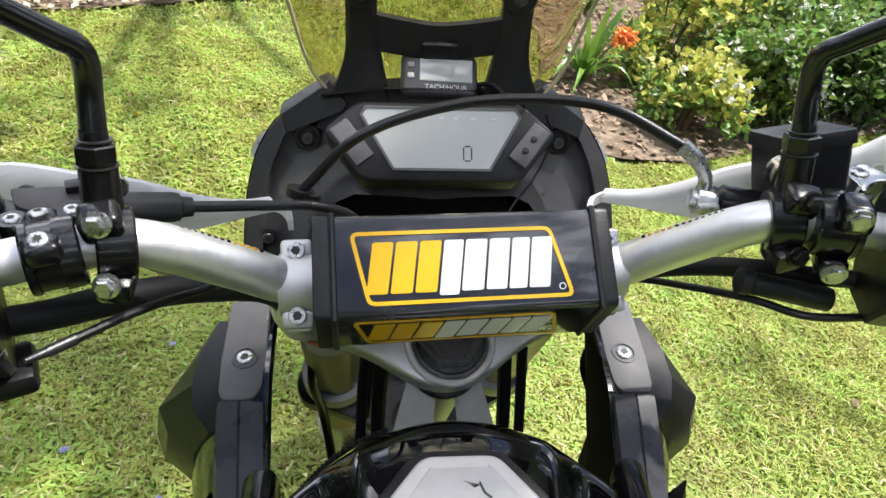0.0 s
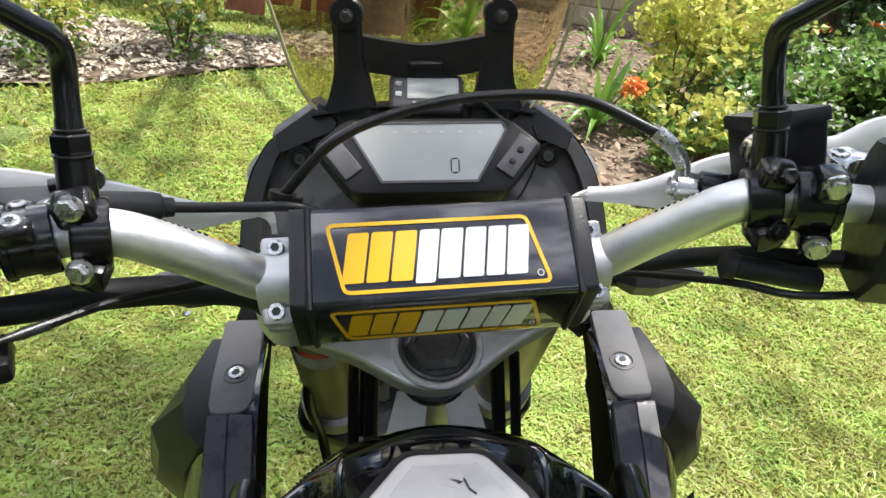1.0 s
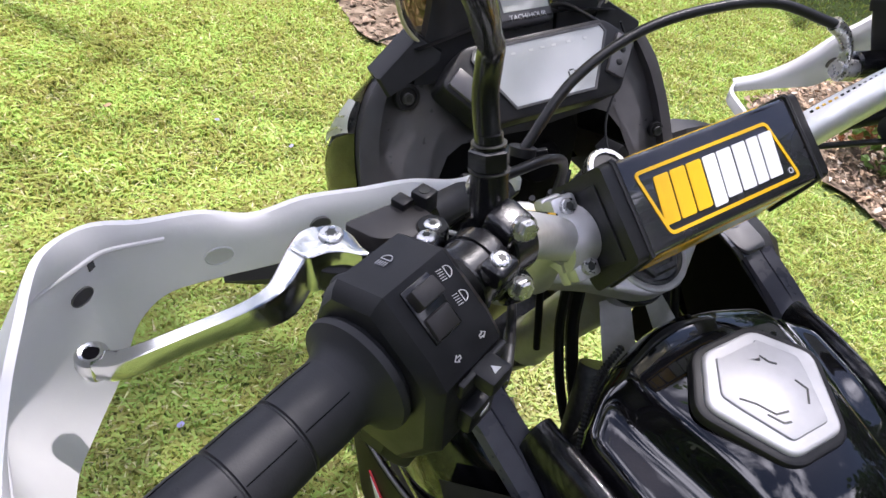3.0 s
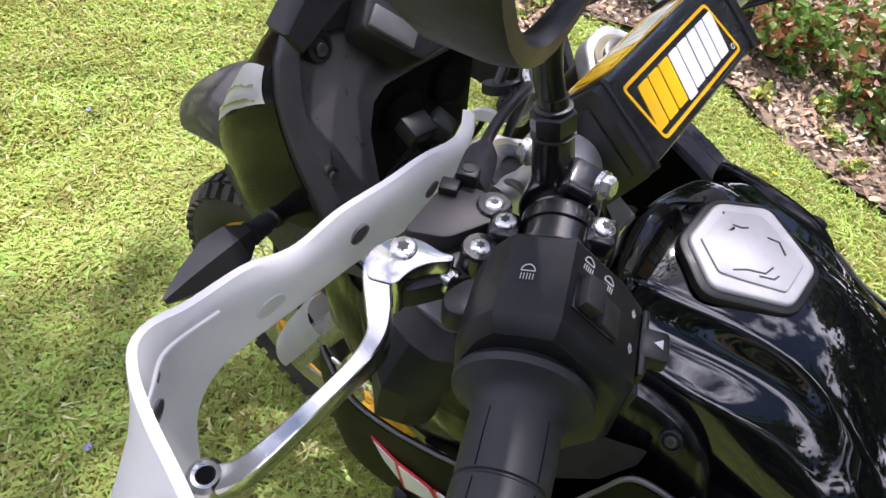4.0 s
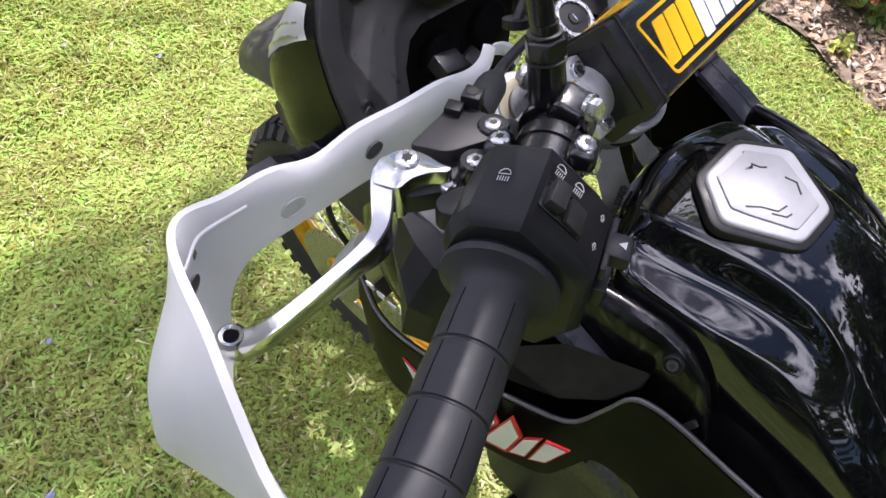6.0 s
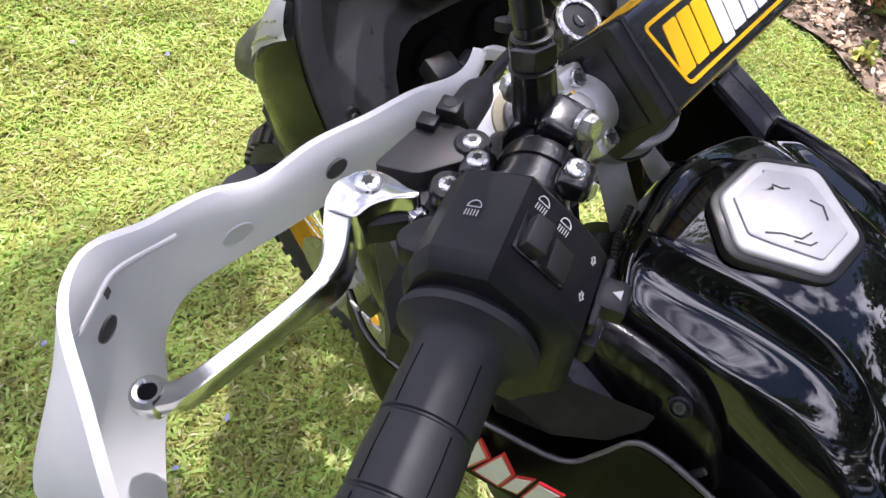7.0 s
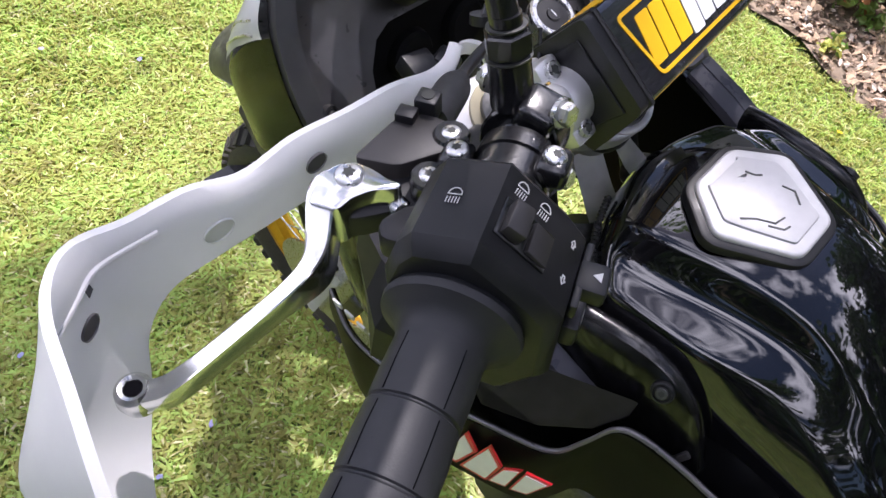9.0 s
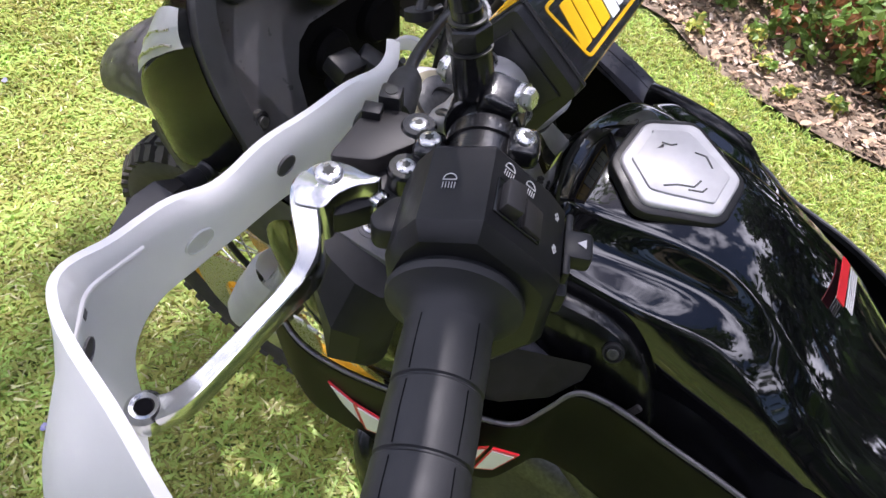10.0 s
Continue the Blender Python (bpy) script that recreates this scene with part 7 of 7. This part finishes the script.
def strap_plant(x, y, h, count, label, flower=None):
    """Long arching strap leaves from one crown."""
    root = new("strap_leaf_plant")
    root.location = (x, y, 0.02)
    tagged(root, label, "plant")
    for i in range(count):
        bm = bmesh.new()
        a = 2 * math.pi * i / count * 2.4 + rng.uniform(-0.3, 0.3)
        ln = h * rng.uniform(0.75, 1.25)
        up = rng.uniform(0.45, 1.0)
        rows = []
        for u in np.linspace(0, 1, 9):
            r = ln * (0.10 + 0.75 * (1.25 - up)) * u ** 1.3
            z = ln * (up * u * 1.15 - (1.3 - up) * 0.75 * u ** 3)
            rows.append((r, max(z, -0.01), 0.021 * (1 - u ** 3) + 0.002))
        da, sa = Vector((math.cos(a), math.sin(a), 0)), Vector((-math.sin(a), math.cos(a), 0))
        skin(bm, [[da * r - sa * w + Vector((0, 0, z)), da * r + Vector((0, 0, z - w * 0.45)), da * r + sa * w + Vector((0, 0, z))] for r, z, w in rows], closed=False, caps=False)
        part("leaf", bm, M_STRAP, root)
    if flower:
        mat, fx, fy, fz, n, size = flower
        bm = bmesh.new()
        tube(bm, [(0, 0, 0), (fx * 0.5, fy * 0.5, fz * 0.6), (fx, fy, fz)], [0.008, 0.007, 0.006], 8, 10)
        part("flower_stalk", bm, M_STEM, root)
        q = [np.array((fx, fy, fz)) + rng.normal(0, size * 0.55, 3) for i in range(n)]
        for c in q:
            v, f = leaf_cloud([c, c, c, c, c], size, 0.30)
            ob = new("floret", mesh_from("floret", v, f, mat))
            ob.parent = root
    return root


strap_plant(1.42, 3.30, 0.52, 34, "strap-leaved lily with an orange flower head in the bed", (M_ORANGE, 0.10, -0.16, 0.36, 18, 0.045))
strap_plant(2.0, 4.9, 0.6, 26, "strap-leaved agapanthus with a lilac flower head", (M_LILAC, 0.0, 0.0, 0.95, 60, 0.06))
strap_plant(0.75, 4.55, 0.6, 24, "strap-leaved lily in the bed by the wall")
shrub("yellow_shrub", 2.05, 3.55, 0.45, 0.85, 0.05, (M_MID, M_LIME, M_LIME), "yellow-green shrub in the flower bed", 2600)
# dark leaf colours here paint in the shade at the bed's right
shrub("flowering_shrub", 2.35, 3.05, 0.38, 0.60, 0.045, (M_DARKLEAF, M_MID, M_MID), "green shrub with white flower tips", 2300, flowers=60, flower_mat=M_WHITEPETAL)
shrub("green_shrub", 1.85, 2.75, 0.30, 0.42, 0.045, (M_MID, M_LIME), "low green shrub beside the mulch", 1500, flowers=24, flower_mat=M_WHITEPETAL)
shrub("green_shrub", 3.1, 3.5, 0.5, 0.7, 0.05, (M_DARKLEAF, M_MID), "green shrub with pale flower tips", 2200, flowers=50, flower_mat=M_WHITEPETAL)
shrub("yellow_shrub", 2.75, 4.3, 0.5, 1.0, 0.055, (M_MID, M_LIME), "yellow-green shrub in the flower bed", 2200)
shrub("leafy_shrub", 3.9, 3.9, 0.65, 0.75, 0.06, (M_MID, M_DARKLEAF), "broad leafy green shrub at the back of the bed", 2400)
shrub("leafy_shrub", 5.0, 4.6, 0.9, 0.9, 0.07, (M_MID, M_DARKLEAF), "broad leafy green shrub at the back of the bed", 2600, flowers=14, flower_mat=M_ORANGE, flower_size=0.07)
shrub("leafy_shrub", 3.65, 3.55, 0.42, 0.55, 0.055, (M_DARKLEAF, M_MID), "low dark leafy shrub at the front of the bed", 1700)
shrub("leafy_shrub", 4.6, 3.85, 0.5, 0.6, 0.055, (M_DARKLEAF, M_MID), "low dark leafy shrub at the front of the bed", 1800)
shrub("dark_shrub", 4.3, 6.1, 1.1, 2.2, 0.09, (M_DARKLEAF, M_DARKLEAF), "tall dark evergreen shrub against the wall", 4200)
shrub("dark_shrub", 6.4, 6.3, 1.3, 2.6, 0.10, (M_DARKLEAF, M_DARKLEAF), "tall dark evergreen shrub against the wall", 4200)
shrub("dark_shrub", 7.4, 5.0, 1.2, 1.6, 0.09, (M_DARKLEAF, M_MID), "dark evergreen shrub at the end of the bed", 3200)
for x, y, w, h in ((-1.75, 3.45, 0.28, 0.40), (-1.15, 3.85, 0.25, 0.45), (-2.5, 3.6, 0.35, 0.5), (-3.3, 3.6, 0.4, 0.5)):
    shrub("flowering_plant", x, y, w, h, 0.035, (M_MID, M_LIME), "slender plant with white flowers in the pale bed", 700, "plant", flowers=20, flower_mat=M_WHITEPETAL, flower_size=0.035)
shrub("rosy_shrub", 0.35, 5.2, 0.45, 0.75, 0.05, (M_MID, M_LITTER), "reddish shrub by the wall", 1500)
for x, y, w, h in ((2.75, -0.35, 0.30, 0.34), (3.1, 0.35, 0.35, 0.40), (2.45, -0.95, 0.22, 0.26), (3.5, -0.4, 0.4, 0.5), (2.52, -0.50, 0.22, 0.28), (2.75, 0.10, 0.24, 0.30), (2.35, -0.80, 0.20, 0.24), (2.9, 0.75, 0.3, 0.35)):
    shrub("low_plant", x, y, w, h, 0.045, (M_MID, M_RUSSET, M_MID), "low green plant with russet leaves on the bed", 650, "plant")
for x, y, w, h in ((2.28, 0.10, 0.07, 0.07), (2.20, -0.22, 0.06, 0.06), (2.42, -0.15, 0.07, 0.08), (2.12, -0.55, 0.06, 0.06), (2.05, -0.38, 0.05, 0.05)):
    shrub("small_weed", x, y, w, h, 0.028, (M_LIME, M_MID), "small green seedling in the mulch", 60, "plant", stems=4, clumps=6)

# garden wall of limestone blocks
WALL_Y, BW, BH, DEEP = 6.35, 0.44, 0.20, 0.24
bm = bmesh.new()
block(bm, pose(4.6, WALL_Y + DEEP / 2 + 0.012, 1.0), (8.0, DEEP, 2.0), 0)
wall = new("wall_north", finish("wall_north", bm, M_MORTAR))
tagged(wall, "pale limestone block garden wall", "wall", kind="structure")
fence = new("fence")
tagged(fence, "red-brown upright board fence", "fence", kind="structure")
for i in range(34):
    x = -5.2 + i * 0.175
    bm = bmesh.new()
    block(bm, pose(x, 5.05 + 0.006 * math.sin(i * 2.3), 0.78 + 0.02 * math.sin(i * 1.7), 0, 1.2 * math.sin(i * 3.1), 0), (0.158, 0.028, 1.5), 0.006, 1)
    part("board", bm, M_FENCE, fence)
for z in (0.45, 1.25):
    bm = bmesh.new()
    block(bm, pose(-2.3, 5.09, z), (6.2, 0.045, 0.07), 0.004, 1)
    part("rail", bm, M_FENCE, fence)
tree = new("tree")
tree.location = (0.15, 4.75, 0)
tagged(tree, "dark trunk of a garden tree by the fence", "tree")
bm = bmesh.new()
tube(bm, [(0, 0, -0.05), (0.02, 0.02, 0.4), (0.0, 0.05, 1.4), (0.1, 0.1, 2.6), (0.0, 0.2, 3.6)], [0.26, 0.19, 0.165, 0.14, 0.10], 16, 20)
part("trunk", bm, M_BARK, tree)
for a, h, ln in ((0.4, 2.4, 1.6), (2.3, 2.7, 1.8), (4.0, 3.0, 1.5), (5.4, 2.6, 1.7)):
    bm = bmesh.new()
    tube(bm, [(0.05, 0.1, h), (ln * 0.5 * math.cos(a), ln * 0.5 * math.sin(a), h + 0.7), (ln * math.cos(a), ln * math.sin(a), h + 1.2)], [0.045, 0.025, 0.010], 8, 12)
    part("limb", bm, M_BARK, tree)
pts = []
for i in range(9):
    a, r = rng.uniform(0, 6.28), 1.8 * math.sqrt(rng.uniform(0, 1))
    c = np.array((r * math.cos(a), r * math.sin(a), rng.uniform(3.2, 4.8)))
    pts += [c + rng.normal(0, 0.42, 3) for k in range(34)]
# long thin unseen boughs, added over the lawn to shade bike and grass
for bx, by, bz, spread, leaves in ((0.95, -3.05, 4.5, 0.34, 420), (1.05, -4.20, 4.5, 0.50, 400), (1.35, -3.35, 4.5, 0.28, 130), (0.45, -1.75, 4.6, 0.60, 240), (-0.7, -2.2, 4.6, 0.55, 150), (2.9, -2.9, 4.4, 0.50, 90), (-1.4, -0.6, 4.8, 0.7, 200), (0.92, -3.06, 4.45, 0.24, 150), (1.46, -2.97, 4.45, 0.15, 70)):
    bm = bmesh.new()
    tube(bm, [(0.05, 0.15, 3.2), (bx * 0.5, by * 0.5, bz - 0.2), (bx, by, bz)], [0.035, 0.018, 0.006], 8, 14)
    part("limb", bm, M_BARK, tree)
    pts += [np.array((bx, by, bz)) + rng.normal(0, 1, 3) * (spread, spread * 0.6, 0.25) for k in range(leaves)]
v, f = leaf_cloud(pts, 0.085)
ob = new("crown", mesh_from("crown", v, f, M_MID))
ob.parent = tree

# an unseen tree of the same kind, added to cast dappled shade
shade_tree = new("shade_tree")
shade_tree.location = SHADE_AT
tagged(shade_tree, "tall leafy tree, unseen, added to cast dappled shade", "tree")
bm = bmesh.new()
tube(bm, [(0, 0, -0.05), (0.03, 0.0, 1.2), (0.0, 0.1, 3.0), (0.1, 0.1, 5.0)], [0.24, 0.17, 0.14, 0.08], 14, 20)
part("trunk", bm, M_BARK, shade_tree)
pts = []
for i in range(9):
    a = 2 * math.pi * i / 9 + rng.uniform(-0.2, 0.2)
    ln = rng.uniform(1.0, 1.9)
    h = rng.uniform(3.0, 4.4)
    tip = np.array((ln * math.cos(a), ln * math.sin(a), h + rng.uniform(0.4, 1.4)))
    bm = bmesh.new()
    tube(bm, [(0, 0.1, h), tuple(tip * (0.5, 0.5, 0) + np.array((0, 0, h + 0.3))), tuple(tip)], [0.06, 0.04, 0.015], 8, 12)
    part("limb", bm, M_BARK, shade_tree)
    for k in range(4):
        c = tip * rng.uniform(0.6, 1.1) + rng.normal(0, 0.35, 3)
        c[2] = max(c[2], h)
        pts += [c + rng.normal(0, 0.36, 3) for q in range(20)]
v, f = leaf_cloud(pts, 0.11)
ob = new("crown", mesh_from("crown", v, f, M_MID))
ob.parent = shade_tree

# tall trees stand round the garden, outside the view
def tall_tree(x, y, h, w):
    root = new("tall_tree")
    root.location = (x, y, 0)
    tagged(root, "tall dark leafy tree at the edge of the garden", "tree", group="trees round the garden")
    bm = bmesh.new()
    tube(bm, [(0, 0, -0.05), (0.05, 0.02, h * 0.3), (0, 0.05, h * 0.6), (0.05, 0, h * 0.9)], [0.24, 0.18, 0.12, 0.04], 12, 14)
    part("trunk", bm, M_BARK, root)
    pts = []
    for i in range(80):
        a, q, u = rng.uniform(0, 6.28), math.sqrt(rng.uniform(0, 1)), rng.uniform(0.12, 1.0)
        lim = w * math.sin(math.pi * min(1, 0.18 + 0.8 * u)) ** 0.7
        c = np.array((q * lim * math.cos(a), q * lim * math.sin(a), u * h))
        pts += [c + rng.normal(0, 0.34, 3) for k in range(40)]
    v, f = leaf_cloud(pts, 0.30)
    ob = new("crown", mesh_from("crown", v, f, M_DARKLEAF))
    ob.parent = root
    return root


grown = tall_tree(7.4, -1.5, 6.0, 1.9)
for x, y, k, turn in ((7.9, 3.0, 0.9, 40), (5.6, -4.6, 1.2, 130), (2.4, -6.2, 1.0, 220), (-1.6, -6.6, 1.25, 300), (-5.2, -4.6, 1.0, 80), (-6.6, -0.8, 0.9, 170), (-6.2, 3.2, 0.8, 20)):
    copy_thing(grown, pose(x, y, 0, 0, 0, turn)).scale = (k, k, k)

# garden closed off behind and beside the camera by plain hedging walls
for name, x, y, sx, sy in (("wall_east", 9.0, 0.0, 0.3, 16.0), ("wall_west", -8.0, 0.0, 0.3, 16.0), ("wall_south", 0.5, -8.0, 17.3, 0.3)):
    bm = bmesh.new()
    block(bm, pose(x, y, 1.0), (sx, sy, 2.0), 0.02, 1)
    tagged(new(name, finish(name, bm, M_BLOCK)), "plain limestone garden wall", "wall", kind="structure")

# limestone blocks of the wall, one by one
for row in range(10):
    x = 0.62 + (BW / 2 if row % 2 else 0)
    for i in range(18):
        bm = bmesh.new()
        w = BW - 0.014
        block(bm, pose(x + i * BW, WALL_Y + DEEP / 2 - rng.uniform(0, 0.006), 0.02 + BH * (row + 0.5)), (w, DEEP, BH - 0.014), 0.008, 1)
        part("block", bm, M_BLOCK, wall)
